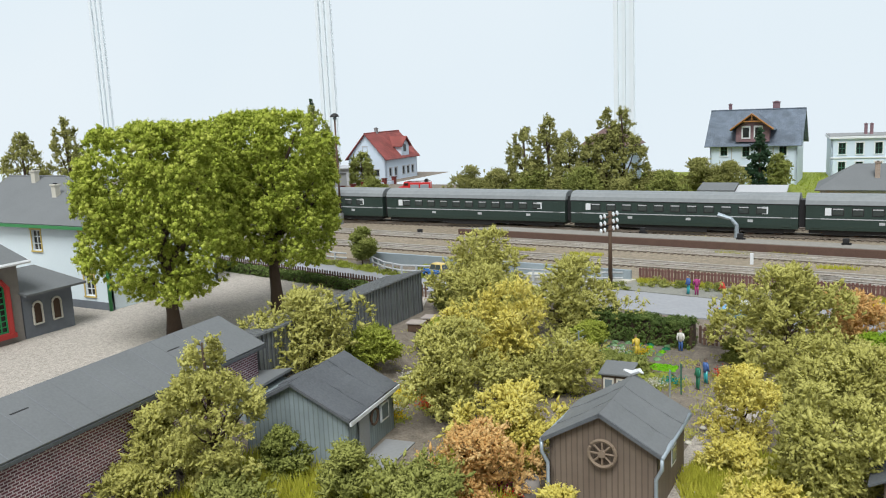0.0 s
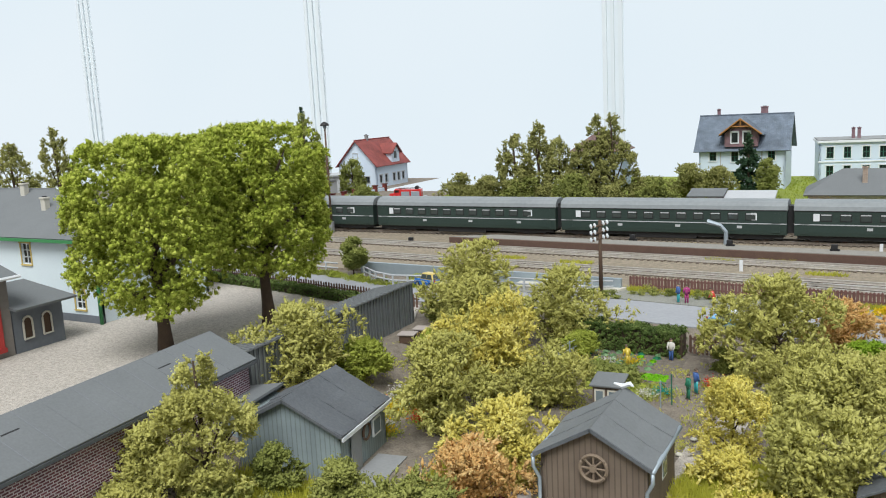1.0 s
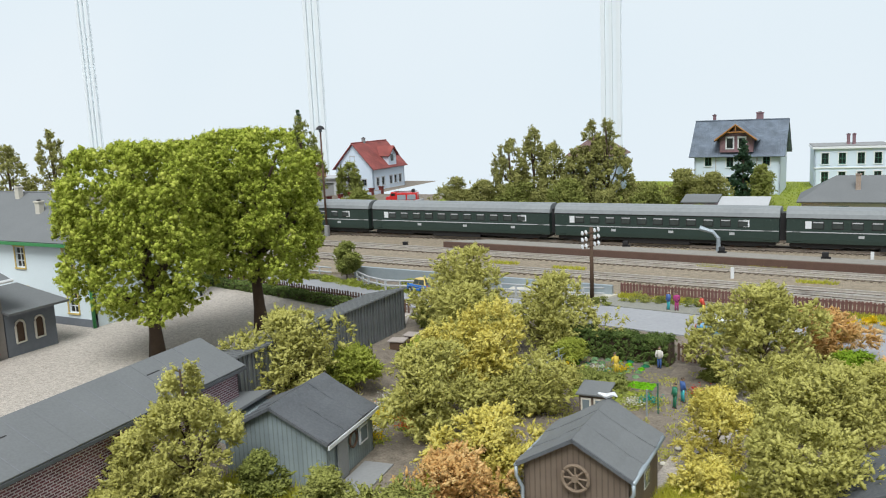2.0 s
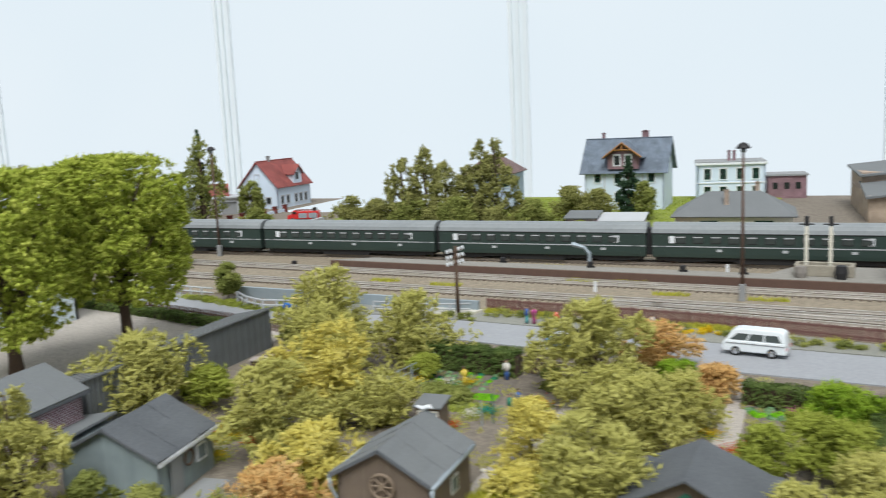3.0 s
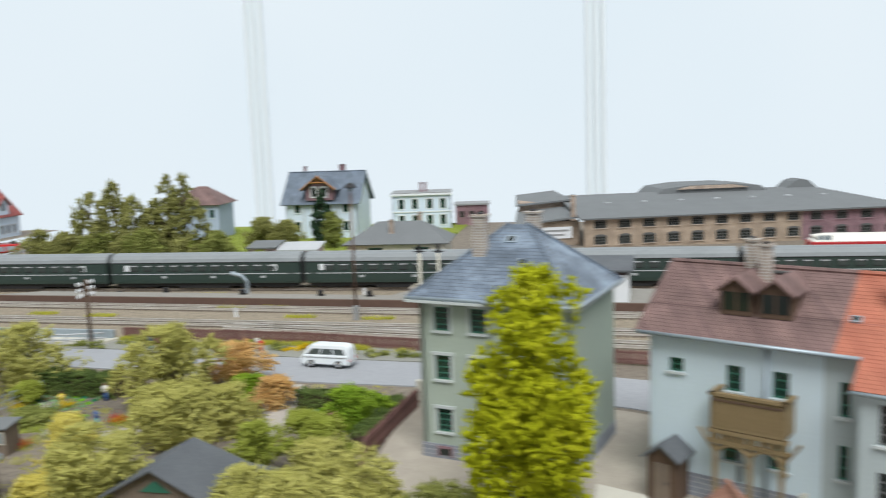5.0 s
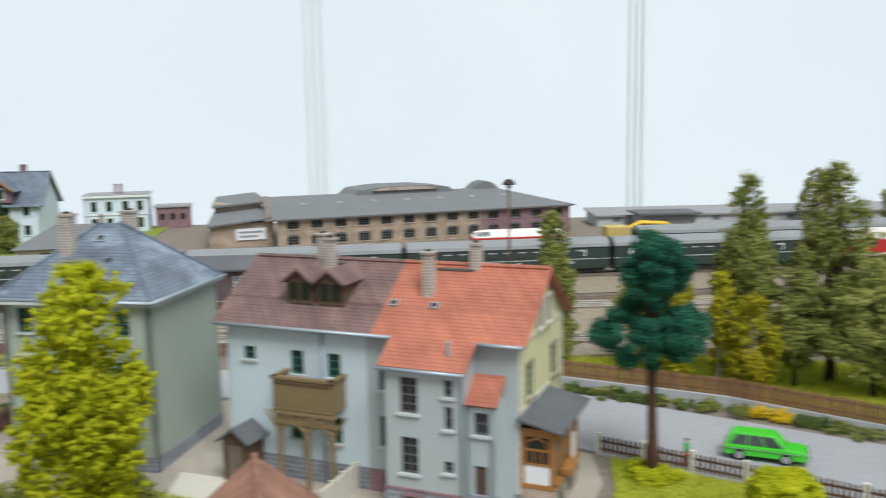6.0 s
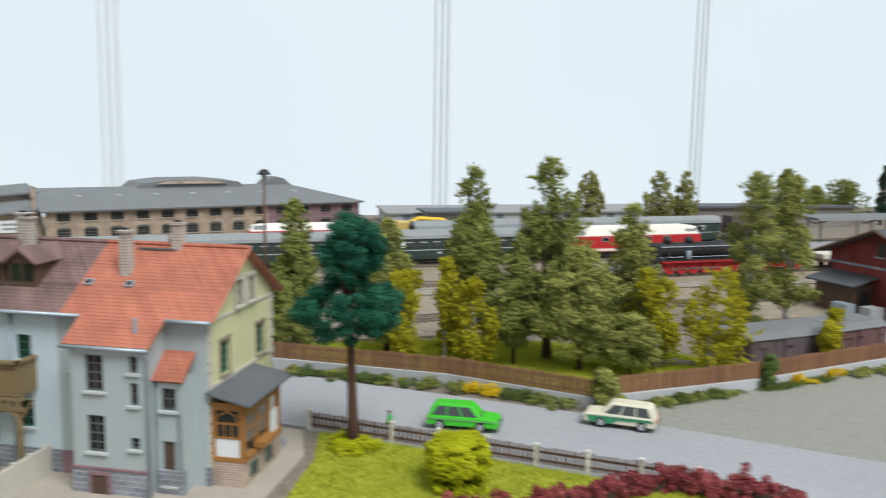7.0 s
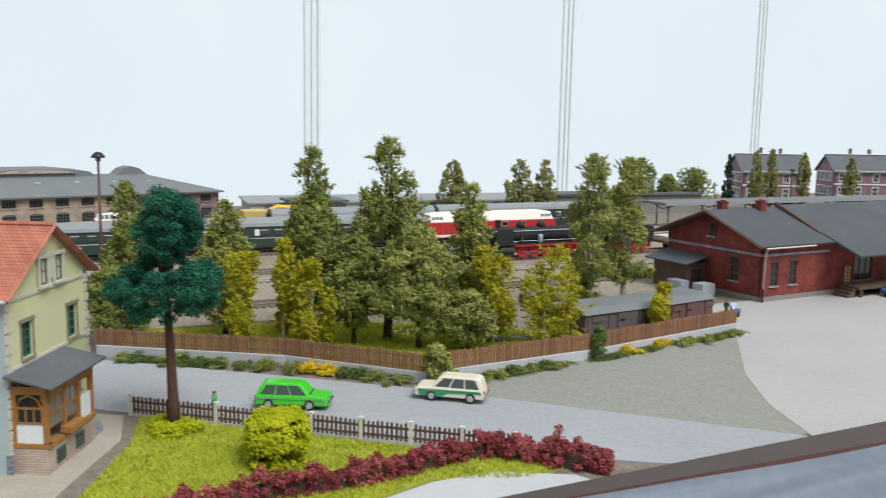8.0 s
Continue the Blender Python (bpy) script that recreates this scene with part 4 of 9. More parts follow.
    for k in range(14):
        for y in (0.0, D - 0.45):
            part("quoin", Geo().box(0, -0.08, 0, 0.45 if k % 2 else 0.3, 0.04, 0.42), CREAM, hs, m=at(W, y, 0, 90) @ at(0, 0, 1.3 + k * 0.53), key=("quoin", k % 2))
    for k in (3.3, 4.85):
        window(hs, at(W, 0, 0, 90) @ at(k, -0.14, 8.85), 0.8, 1.4, SASH_D, CREAM, None, 1, 1, surround=True)
    part("niche", Geo().side([(0, 0), (0.5, 0), (0.5, 1.1), (0.25, 1.5), (0, 1.1)], -0.12, 0.1), CREAM, hs, m=at(W, 0, 0, 90) @ at(4.15, 0, 9.05))
    # plinths
    for x0, x1, y, mt in ((-0.06, mid - 0.5, -0.07, STONE), (mid - 0.5, wx0, -0.09, BRICK_P), (wx0 - 0.06, wx1 + 0.06, wy - 0.07, STONE), (ax0, ax1 + 0.07, -1.38, STONE)):
        part("plinth", Geo().box(x0, y, 0, x1, y + 0.3, 1.3), mt, hs, "grey stone plinth")
    part("plinth", Geo().box(W - 0.2, -0.05, 0, W + 0.07, D, 1.05), STONE, hs, "grey stone plinth")
    part("plinth_band", Geo().box(wx0 - 0.08, wy - 0.1, 1.3, wx1 + 0.08, wy, 1.42), BRICK_P, hs)
    cd = part("cellar_door", Geo().side([(0, 0), (0.9, 0), (0.9, 0.85), (0.45, 1.05), (0, 0.85)], 0, 0.06), WOOD_D, hs, m=at(wx0 + 1.1, wy - 0.15, 0.05))
    part("surround", Geo().box(-0.16, -0.04, 0, 0, 0.06, 1.0).box(0.9, -0.04, 0, 1.06, 0.06, 1.0).box(-0.16, -0.04, 1.0, 1.06, 0.06, 1.18), BRICK_P, cd)
    # roofs
    o, ry = 0.5, D / 2
    tiled("roof_plane", hs, TILE_P, (-o - 0.1, -o, h - 0.1), (mid, -o, h - 0.1), (mid, ry, r), (-o - 0.1, ry, r), 22, "brown weathered tiles")
    part("verge_board", Geo().tube([(-o - 0.1, -o, h - 0.1), (-o - 0.1, ry, r), (-o - 0.1, D + o, h - 0.1)], 0.13, 4), TILE_P, hs)
    tiled("roof_plane", hs, TILE_P, (mid, D + o, h - 0.1), (-o, D + o, h - 0.1), (-o - 0.1, ry, r), (mid, ry, r), 22, "brown weathered tiles")
    tiled("roof_plane", hs, TILE_R, (mid, -o, h - 0.1), (W + o, -o, h - 0.1), (W + o, ry, r), (mid, ry, r), 22, "orange tiles")
    tiled("roof_plane", hs, TILE_R, (W + o, D + o, h - 0.1), (mid, D + o, h - 0.1), (mid, ry, r), (W + o, ry, r), 22, "orange tiles")
    sl = (r - h + 0.1) / (ry + o)
    tiled("wing_roof", hs, TILE_R, (wx0 - 0.35, wy - 0.22, h - 0.1 + sl * (wy - 0.22 + o)), (wx1 + 0.3, wy - 0.22, h - 0.1 + sl * (wy - 0.22 + o)), (wx1 + 0.3, -o + 0.02, h - 0.1 + sl * 0.02), (wx0 - 0.35, -o + 0.02, h - 0.1 + sl * 0.02), 8, "orange tiles")
    part("ridge", Geo().tube([(-o - 0.1, ry, r + 0.05), (mid, ry, r + 0.05)], 0.14, 6), TILE_P, hs)
    part("ridge", Geo().tube([(mid, ry, r + 0.05), (W + o, ry, r + 0.05)], 0.14, 6), TILE_R, hs)
    part("verge_board", Geo().tube([(W + o, -o, h - 0.1), (W + o, ry, r), (W + o, D + o, h - 0.1)], 0.12, 4), TILE_R, hs)
    gutter(hs, [(-o, -o - 0.1, h - 0.12), (wx0 - 0.3, -o - 0.1, h - 0.12)])
    gutter(hs, [(wx0 - 0.4, wy - 0.3, h - 0.2 + sl * (wy - 0.22 + o)), (wx1 + 0.3, wy - 0.3, h - 0.2 + sl * (wy - 0.22 + o))])
    gutter(hs, [(wx1 + 0.35, -o - 0.1, h - 0.12), (W + o, -o - 0.1, h - 0.12)])
    gutter(hs, [(6.5, -0.1, h - 0.2), (6.5, -0.1, 0)], 0.09)
    gutter(hs, [(wx1 + 0.15, wy - 0.3, 7.6), (wx1 + 0.15, wy - 0.15, 7.2), (wx1 + 0.15, wy - 0.15, 0)], 0.08)
    for x, y, z0, z1, mt in ((12.1, 2.3, 10.2, 12.6, BRICK_C), (14.2, 4.2, 11.5, 12.9, BRICK_C), (5.2, 3.4, 11.0, 13.0, BRICK_C), (4.1, 4.4, 11.5, 13.1, BRICK_C)):
        chimney(hs, x, y, z0, z1 + 0.15, 0.6, 0.55, mt)
    part("roof_walk", Geo().box(11.9, 3.8, 11.65, 14.2, 4.2, 11.75), SASH_D, hs)
    part("roof_walk", Geo().box(4.2, 3.8, 11.7, 6.4, 4.2, 11.8), SASH_D, hs)
    for x in (10.3, 12.75):
        sk = part("skylight", Geo().box(-0.25, -0.22, -0.1, 0.25, 0.22, 0.12), ZINC, hs, m=at(x, 1.5, 10.1, 0, 32))
        part("pane", Geo().box(-0.17, -0.14, 0.12, 0.17, 0.14, 0.13), GLASS, sk)
    part("vent_pipe", Geo().tube([(14.7, -1.3, 8.2), (14.7, -1.3, 9.0)], 0.12, 8), ZINC, hs)
    # twin dormers on the brown roof
    for x in (3.6, 5.65):
        dm = part("dormer", Geo().side([(0, 0), (1.75, 0), (1.75, 1.35), (0.87, 1.95), (0, 1.35)], 0, 3.2), WOOD_D, hs, m=at(x, 1.0, 9.85), label="dark boarded dormer")
        for k in (0.18, 0.95):
            part("pane", Geo().box(0, -0.03, 0, 0.62, 0.02, 0.95), GLASS, dm, m=at(k, 0, 0.25))
        for q in ([(-0.25, -0.3, 1.25), (0.87, -0.3, 2.08), (0.87, 3.1, 2.08), (-0.25, 3.1, 1.25)], [(2.0, -0.3, 1.25), (0.87, -0.3, 2.08), (0.87, 3.1, 2.08), (2.0, 3.1, 1.25)]):
            part("dormer_roof", Geo().slab(q, 0.12), TILE_P, dm)
    # timber balcony
    bx0, bx1 = 4.1, 7.9
    b = part("balcony", Geo().box(bx0, -1.5, 4.55, bx1, 0, 4.75), WOOD_Y, hs, "weathered timber balcony")
    for x0, y0, x1, y1 in ((bx0, -1.5, bx1, -1.4), (bx0, -1.5, bx0 + 0.1, 0), (bx1 - 0.1, -1.5, bx1, 0)):
        part("parapet", Geo().box(x0, y0, 4.75, x1, y1, 6.25), WOOD_Y, b)
        part("handrail", Geo().box(x0 - 0.1, y0 - 0.1, 6.25, x1 + 0.1, y1 + 0.1, 6.4), WOOD_Y, b)
    for k in range(13):
        part("batten", Geo().box(0, -0.05, 0, 0.1, 0, 1.4), WOOD_Y, b, m=at(bx0 + 0.15 + k * 0.3, -1.5, 4.8), key="batten")
    for x in (bx0 + 0.1, (bx0 + bx1) / 2, bx1 - 0.3):
        part("post", Geo().box(0, 0, 0, 0.22, 0.22, 4.55), WOOD_Y, b, m=at(x, -1.4, 0.0))
        for sgn in (-1, 1):
            part("brace", Geo().tube([(x + 0.11, -1.3, 3.2), (x + 0.11 + sgn * 0.9, -1.3, 4.4)], 0.09, 4), WOOD_Y, b)
    part("crossbeam", Geo().box(bx0 - 0.15, -1.45, 3.75, bx1 + 0.15, -1.25, 3.92), WOOD_Y, b)
    part("crossbeam", Geo().box(bx0 - 0.15, -1.52, 4.3, bx1 + 0.15, -1.25, 4.5), WOOD_Y, b)
    for k in range(8):
        part("frieze_block", Geo().box(0, -1.5, 3.92, 0.22, -1.3, 4.3), WOOD_Y, b, m=at(bx0 + 0.02 + k * (bx1 - bx0 - 0.24) / 7), key="frieze")
    for x0 in (bx0 + 0.2, (bx0 + bx1) / 2):
        half = (bx1 - bx0) / 4
        part("arch_brace", Geo().tube([(x0 + half - half * math.cos(q * math.pi / 8), -1.36, 2.7 + 1.05 * math.sin(q * math.pi / 8)) for q in range(9)], 0.09, 5), WOOD_Y, b)
    # dark strip laid on the parapet as the shade of its top gap
    part("shadow_gap", Geo().box(bx0 + 0.1, -1.56, 5.98, bx1 - 0.1, -1.5, 6.1), WOOD_D, b)
    part("downpipe", Geo().box(0, 0, 0, 0.3, 0.05, 2.5), GLASS_B, hs, m=at(5.0, -0.08, 1.4), label="glazed door under the balcony")
    # timber porch on the cream gable
    px, pd, ph = 1.9, 5.0, 4.5
    po = part("porch", Geo().box(W, 0.15, 0, W + px, 0.15 + pd, 1.45), BRICK_T, hs, "orange timber porch on a tan brick base")
    fr = Geo()
    for x, y in ((W + 0.02, 0.2), (W + px - 0.25, 0.2), (W + px - 0.25, 1.9), (W + px - 0.25, 3.4), (W + px - 0.25, pd - 0.1)):
        fr.box(x, y - 0.02, 1.45, x + 0.25, y + 0.22, ph)
    fr.box(W, 0.12, 1.4, W + px + 0.1, 0.5, 1.62).box(W, 0.16, 4.1, W + px, 0.4, ph).box(W + px - 0.3, 0.15, 3.8, W + px, pd + 0.15, ph).box(W + px - 0.3, 0.15, 1.4, W + px + 0.08, pd + 0.15, 1.62)
    part("timber_frame", fr, WOOD_O, po)
    part("white_panel", Geo().box(W + 0.27, 0.22, 1.62, W + px - 0.25, 0.3, 2.6), WHITE, po)
    part("arched_window", Geo().box(W + 0.3, 0.25, 2.6, W + px - 0.27, 0.35, 4.1), GLASS, po)
    bars = Geo()
    for k in range(4):
        x = W + 0.3 + k * (px - 0.62) / 3
        bars.box(x, 0.18, 2.6, x + 0.07, 0.36, 3.5)
    bars.box(W + 0.3, 0.18, 3.35, W + px - 0.27, 0.36, 3.45).box(W + 0.3, 0.18, 2.6, W + px - 0.27, 0.36, 2.7)
    bars.tube([(W + 0.32, 0.2, 3.4), (W + 0.5, 0.2, 3.85), (W + 0.95, 0.2, 4.05), (W + 1.4, 0.2, 3.85), (W + 1.6, 0.2, 3.4)], 0.06, 4)
    part("glazing_bar", bars, WOOD_O, po)
    part("side_window", Geo().box(W + px - 0.2, 0.5, 2.3, W + px - 0.1, 3.3, 3.8), GLASS_B, po)
    sb = Geo()
    for k in range(6):
        sb.box(W + px - 0.22, 0.6 + k * 0.52, 2.3, W + px - 0.06, 0.68 + k * 0.52, 3.8)
    sb.box(W + px - 0.22, 0.45, 2.95, W + px - 0.05, 3.4, 3.05).box(W + px - 0.1, 1.6, 1.7, W + px + 0.5, 3.2, 2.0)
    part("glazing_bar", sb, WOOD_O, po)
    part("white_infill", Geo().box(W + px - 0.18, 3.6, 1.65, W + px - 0.08, 4.9, 2.9), WHITE, po)
    part("porch_roof", Geo().slab([(W, -0.35, 5.15), (W + px + 0.6, -0.35, 4.62), (W + px + 0.6, pd + 0.6, 4.62), (W, pd + 0.6, 5.15)], 0.14), FELT_D, po, "dark slate-grey roofing felt", bevel=0.03)
    for y in (0.9, 2.9):
        cw = part("cellar_window", Geo().box(0, 0, 0, 0.06, 0.9, 0.75), SASH_G, po, m=at(W + px + 0.0, y, 0.35))
        part("pane", Geo().box(0.05, 0.1, 0.1, 0.08, 0.8, 0.65), GLASS, cw)
    for k in range(3):
        part("step", Geo().box(W + 0.2, pd + 0.2 + k * 0.45, 0, W + px - 0.2, pd + 0.65 + k * 0.45, 1.1 - k * 0.35), STONE, po)


twin_house()


# small outbuildings by the houses
def shed_privy():
    hs = thing("privy", "small dark wooden privy with a slate-grey gable roof", "shed", m=at(37.2, 44.9, 0.1, -29) @ Matrix.Scale(0.95, 4))
    part("body", Geo().side([(-0.85, 0), (0.85, 0), (0.85, 2.6), (0, 3.2), (-0.85, 2.6)], -0.8, 0.8), WOOD_D, hs)
    for s in (-1, 1):
        part("roof_plane", Geo().slab([(s * 1.15, -1.1, 2.5), (0, -1.1, 3.35), (0, 1.1, 3.35), (s * 1.15, 1.1, 2.5)], 0.12), FELT_D, hs)
    d = part("door", Geo().box(-0.45, -0.9, 0.05, 0.45, -0.8, 2.2), BOARD_B, hs)
    part("handle", Geo().box(0.25, -0.95, 1.05, 0.33, -0.9, 1.25), BLACK, d)


shed_privy()


def tiled_hut():
    hs = thing("garden_shed", "low grey shed with a red-brown tiled gable roof", "shed", m=at(39.2, 33.2, 0.2, 8))
    part("body", Geo().side([(-2.4, 0), (2.4, 0), (2.4, 2.4), (0, 4.3), (-2.4, 2.4)], -3.4, 2.4), WALL_BL, hs)
    tiled("roof_plane", hs, TILE_H, (-2.9, -3.8, 2.2), (-2.9, 2.8, 2.2), (0, 2.8, 4.55), (0, -3.8, 4.55), 12, "mossy red-brown tiles")
    tiled("roof_plane", hs, TILE_H, (2.9, 2.8, 2.2), (2.9, -3.8, 2.2), (0, -3.8, 4.55), (0, 2.8, 4.55), 12, "mossy red-brown tiles")
    part("ridge", Geo().tube([(0, -3.8, 4.6), (0, 2.8, 4.6)], 0.14, 6), TILE_H, hs)


tiled_hut()
wallfence = thing("garden_wall", "pale cream boarded garden wall between the yards", "wall", m=at(43.9, 43.2, 0.06, -118))
for k in range(4):
    part("panel", Geo().box(0, -0.08, 0, 1.15, 0.08, 1.5), CREAM, wallfence, m=at(k * 1.25, 0, 0), key="yardpanel")
    part("post", Geo().box(-0.08, -0.12, 0, 0.08, 0.12, 1.6), CREAM, wallfence, m=at(k * 1.25 - 0.05, 0, 0), key="yardpost")


# long brick store with a felt roof
SEAM = mat("felt_seam_dust", (0.23, 0.245, 0.26), (0.15, 0.162, 0.175), 60, 0.85, 0.1)
def brick_store():
    hs = thing("brick_store", "long low brick store with a grey felt roof", "storehouse", m=at(-22.76, 11.08, -1.15, 4.7))
    L, D = 30.0, 5.7
    rx, rz = -D / 2, 5.9
    wall(hs, 0, 0, 90, L, 4.3, BRICK, label="mottled purple-red brick")
    wall(hs, -D, 0, 0, D, 4.3, BRICK, gable=1.3)
    wall(hs, 0, L, 180, D, 4.3, BRICK, gable=1.3)
    wall(hs, -D, L, -90, L, 4.3, BRICK)
    for e in (0.35, -D - 0.35):
        part("roof_plane", Geo().slab([(e, -0.1, 4.45), (e, L + 0.4, 4.45), (rx, L + 0.4, rz), (rx, -0.1, rz)], 0.14), FELT, hs, "grey roofing felt", bevel=0.03)
    for k in range(16):
        y = 3.2 + k * 1.65 + 0.12 * math.sin(k * 2.7)
        part("felt_seam", Geo().slab([(0.36, y, 4.463), (0.36, y + 0.05, 4.463), (rx, y + 0.05, rz + 0.012), (rx, y, rz + 0.012)], 0.02), SEAM if k % 4 != 1 else FELT, hs)
    for y in (15.0, 24.7):
        part("roof_slot", Geo().slab([(-1.72, y, 5.39), (-1.72, y + 0.95, 5.39), (-1.8, y + 0.95, 5.43), (-1.8, y, 5.43)], 0.03), BLACK, hs)
    part("eave_board", Geo().box(0.28, -0.1, 4.16, 0.36, L + 0.4, 4.34), FELT_D, hs)


brick_store()


# long corrugated shed
def corrugated_shed():
    hs = thing("corrugated_shed", "long grey corrugated shed with a lean-to roof", "shed", m=at(-26.5, 42.4, -1.1, 0.6))
    L, D, h0, h1 = 20.2, 3.4, 4.5, 3.7
    part("wall", Geo().box(-0.15, 0, 0, 0, L, h0 - 0.1), CORRU, hs)
    part("wall", Geo().box(-D, 0, 0, -D + 0.15, L, h1 - 0.1), CORRU, hs)
    for y in (0, L - 0.15):
        part("wall", Geo().side([(-D, 0), (0, 0), (0, h0 - 0.1), (-D, h1 - 0.1)], y, y + 0.15), CORRU, hs)
    part("roof", Geo().slab([(0.2, -0.2, h0), (0.2, L + 0.25, h0), (-D - 0.2, L + 0.25, h1), (-D - 0.2, -0.2, h1)], 0.12), FELT, hs)
    for k in range(33):
        part("roof_batten", Geo().slab([(0.21, 0, h0 + 0.05), (0.21, 0.1, h0 + 0.05), (-D - 0.2, 0.1, h1 + 0.05), (-D - 0.2, 0, h1 + 0.05)], 0.05), FELT, hs, m=at(0, 0.1 + k * 0.62, 0), key="shedbatten")
    for k in range(48):
        part("rib", Geo().box(0, 0, 0, 0.07, 0.16, h0 - 0.15), CORRU, hs, m=at(0, 0.15 + k * 0.415, 0), key="shedrib")


corrugated_shed()


def hut(name, label, x, y, rz, w, d, h, r, mt, roofmt, extra=None):
    """A garden hut: gable front along x, ridge along y; origin at the middle of its front."""
    z = ground_z(x, y) - 0.05
    hs = thing(name, label, "garden hut", "garden huts", at(x, y, z, rz))
    wall(hs, -w / 2, 0, 0, w, h, mt, gable=r - h, th=0.2)
    wall(hs, w / 2, d, 180, w, h, mt, gable=r - h, th=0.2)
    wall(hs, -w / 2, d, -90, d, h, mt, th=0.2)
    wall(hs, w / 2, 0, 90, d, h, mt, th=0.2)
    o = 0.28
    k = (r - h) / (w / 2)
    for s in (-1, 1):
        felt_strips(hs, roofmt, (s * (w / 2 + o), -o, h - k * o + 0.12), (s * (w / 2 + o), d + o, h - k * o + 0.12), (0, d + o, r + 0.12), (0, -o, r + 0.12), 3, int(x * 10) + s)
        part("barge_board", Geo().slab([(s * (w / 2 + o), -o - 0.07, h - k * o + 0.14), (0, -o - 0.07, r + 0.14), (0, -o + 0.02, r + 0.14), (s * (w / 2 + o), -o + 0.02, h - k * o + 0.14)], 0.16), FELT_D, hs)
    return hs


# blue-grey board hut
ha = hut("board_hut", "blue-grey boarded garden hut with a dark felt gable roof", -19.4, 37.0, 8, 6.0, 5.4, 2.6, 4.15, BOARD_G, FELT_D)
part("door", Geo().box(0, 0, 0, 0.06, 1.1, 2.1), GREY, ha, m=at(3.1, 0.9, 0.05))
wn = part("window", Geo().box(0, 0, 0, 0.1, 1.0, 1.0), WHITE, ha, m=at(3.1, 3.4, 1.1))
part("pane", Geo().box(0.09, 0.12, 0.12, 0.12, 0.88, 0.88), GLASS_B, wn)
whl = part("wheel_ornament", Geo().tube([(0, 0.42 * math.cos(k * math.pi / 9), 0.42 * math.sin(k * math.pi / 9)) for k in range(19)], 0.07, 5), WOOD_D, ha, m=at(3.2, 2.6, 1.75))
lean = part("lean_to", Geo().slab([(-3.5, 1.5, 3.0), (-6.5, 1.5, 2.55), (-6.5, 5.6, 2.55), (-3.5, 5.6, 3.0)], 0.14), FELT, ha, "grey felt lean-to roof")
part("wall", Geo().box(-6.4, 1.7, 0, -3.1, 5.3, 2.5), BOARD_G, lean)
part("fascia", Geo().box(3.24, -0.3, 2.3, 3.34, 5.7, 2.5), WHITE, ha, "white painted eave board")
part("doorstep", Geo().box(3.3, -0.9, -0.1, 5.0, 3.6, 0.12), GREY, ha, "grey concrete doorstep")

WHEEL = mat("old_wheel_wood", (0.27, 0.21, 0.155), (0.19, 0.145, 0.105), 90, 0.8, 0.3)
# brown hut with the wheel on its gable
hb = hut("brown_hut", "brown boarded garden hut with a cart wheel on its gable", -3.6, 38.2, 1, 4.8, 5.2, 3.05, 4.4, BOARD_B, FELT)
wheel = part("cart_wheel", Geo().tube([(0.6 * math.cos(k * math.pi / 14), 0, 0.6 * math.sin(k * math.pi / 14)) for k in range(29)], 0.08, 6), WHEEL, hb, m=at(0.1, -0.24, 2.7), label="old wooden cart wheel")
part("hub", Geo().lathe([(0.17, -0.1), (0.17, 0.1)], 10, axis="y"), WHEEL, wheel)
for k in range(8):
    c, s_ = math.cos(k * math.pi / 4), math.sin(k * math.pi / 4)
    part("spoke", Geo().tube([(0.1 * c, 0, 0.1 * s_), (0.56 * c, 0, 0.56 * s_)], 0.05, 5), WHEEL, wheel)
for s_ in (-1, 1):
    part("gutter", Geo().tube([(s_ * 2.68, -0.3, 2.9), (s_ * 2.68, 5.2, 2.9)], 0.12, 6), ZINC, hb, smooth=True)
    part("downpipe", Geo().tube([(s_ * 2.68, -0.25, 2.85), (s_ * 2.68, -0.25, 2.4), (s_ * 2.42, -0.2, 1.9), (s_ * 2.42, -0.2, 0.3), (s_ * 2.75, -0.4, 0.0)], 0.09, 7), ZINC, hb, "blue-grey zinc downpipe", smooth=True)
sw = part("side_window", Geo().box(0, 0, 0, 0.08, 0.9, 0.9), WHITE, hb, m=at(2.35, 2.6, 1.3))
part("pane", Geo().box(0.07, 0.1, 0.1, 0.1, 0.8, 0.8), GLASS_B, sw)
part("finial", Geo().tube([(-0.5, 5.2, 4.75), (-0.1, 5.25, 4.62), (0.3, 5.2, 4.8), (0.5, 5.1, 4.7)], [0.05, 0.14, 0.12, 0.03], 6), WHITE, hb, "white ornament on the roof ridge")
part("doorstep", Geo().box(2.9, 0.0, -0.1, 4.5, 1.2, 0.15), PALEGREY, hb)

# third hut with a hipped front
hc = thing("dark_hut", "garden hut with a dark grey felt roof behind the trees", "garden hut", "garden huts", at(9.9, 42.5, -1.2, -2))
wall(hc, -2.6, -1.2, 0, 5.2, 2.1, BOARD_B, gable=1.4, th=0.2)
part("body", Geo().box(-2.5, -1.0, 0, 2.5, 3.6, 2.1), BOARD_B, hc)
for s_ in (-1, 1):
    part("roof_plane", Geo().slab([(s_ * 3.2, -1.7, 1.85), (0, -1.7, 3.55), (0, 3.4, 3.55), (s_ * 3.2, 4.0, 1.85)], 0.14), FELT_D, hc, "dark roofing felt", bevel=0.03)
part("annex_roof", Geo().slab([(2.9, 0.6, 1.9), (5.0, 0.6, 1.6), (5.0, 4.0, 1.6), (2.9, 4.0, 1.9)], 0.12), FELT_D, hc)
part("annex", Geo().box(2.4, 0.8, 0, 4.8, 3.8, 1.6), BOARD_B, hc)
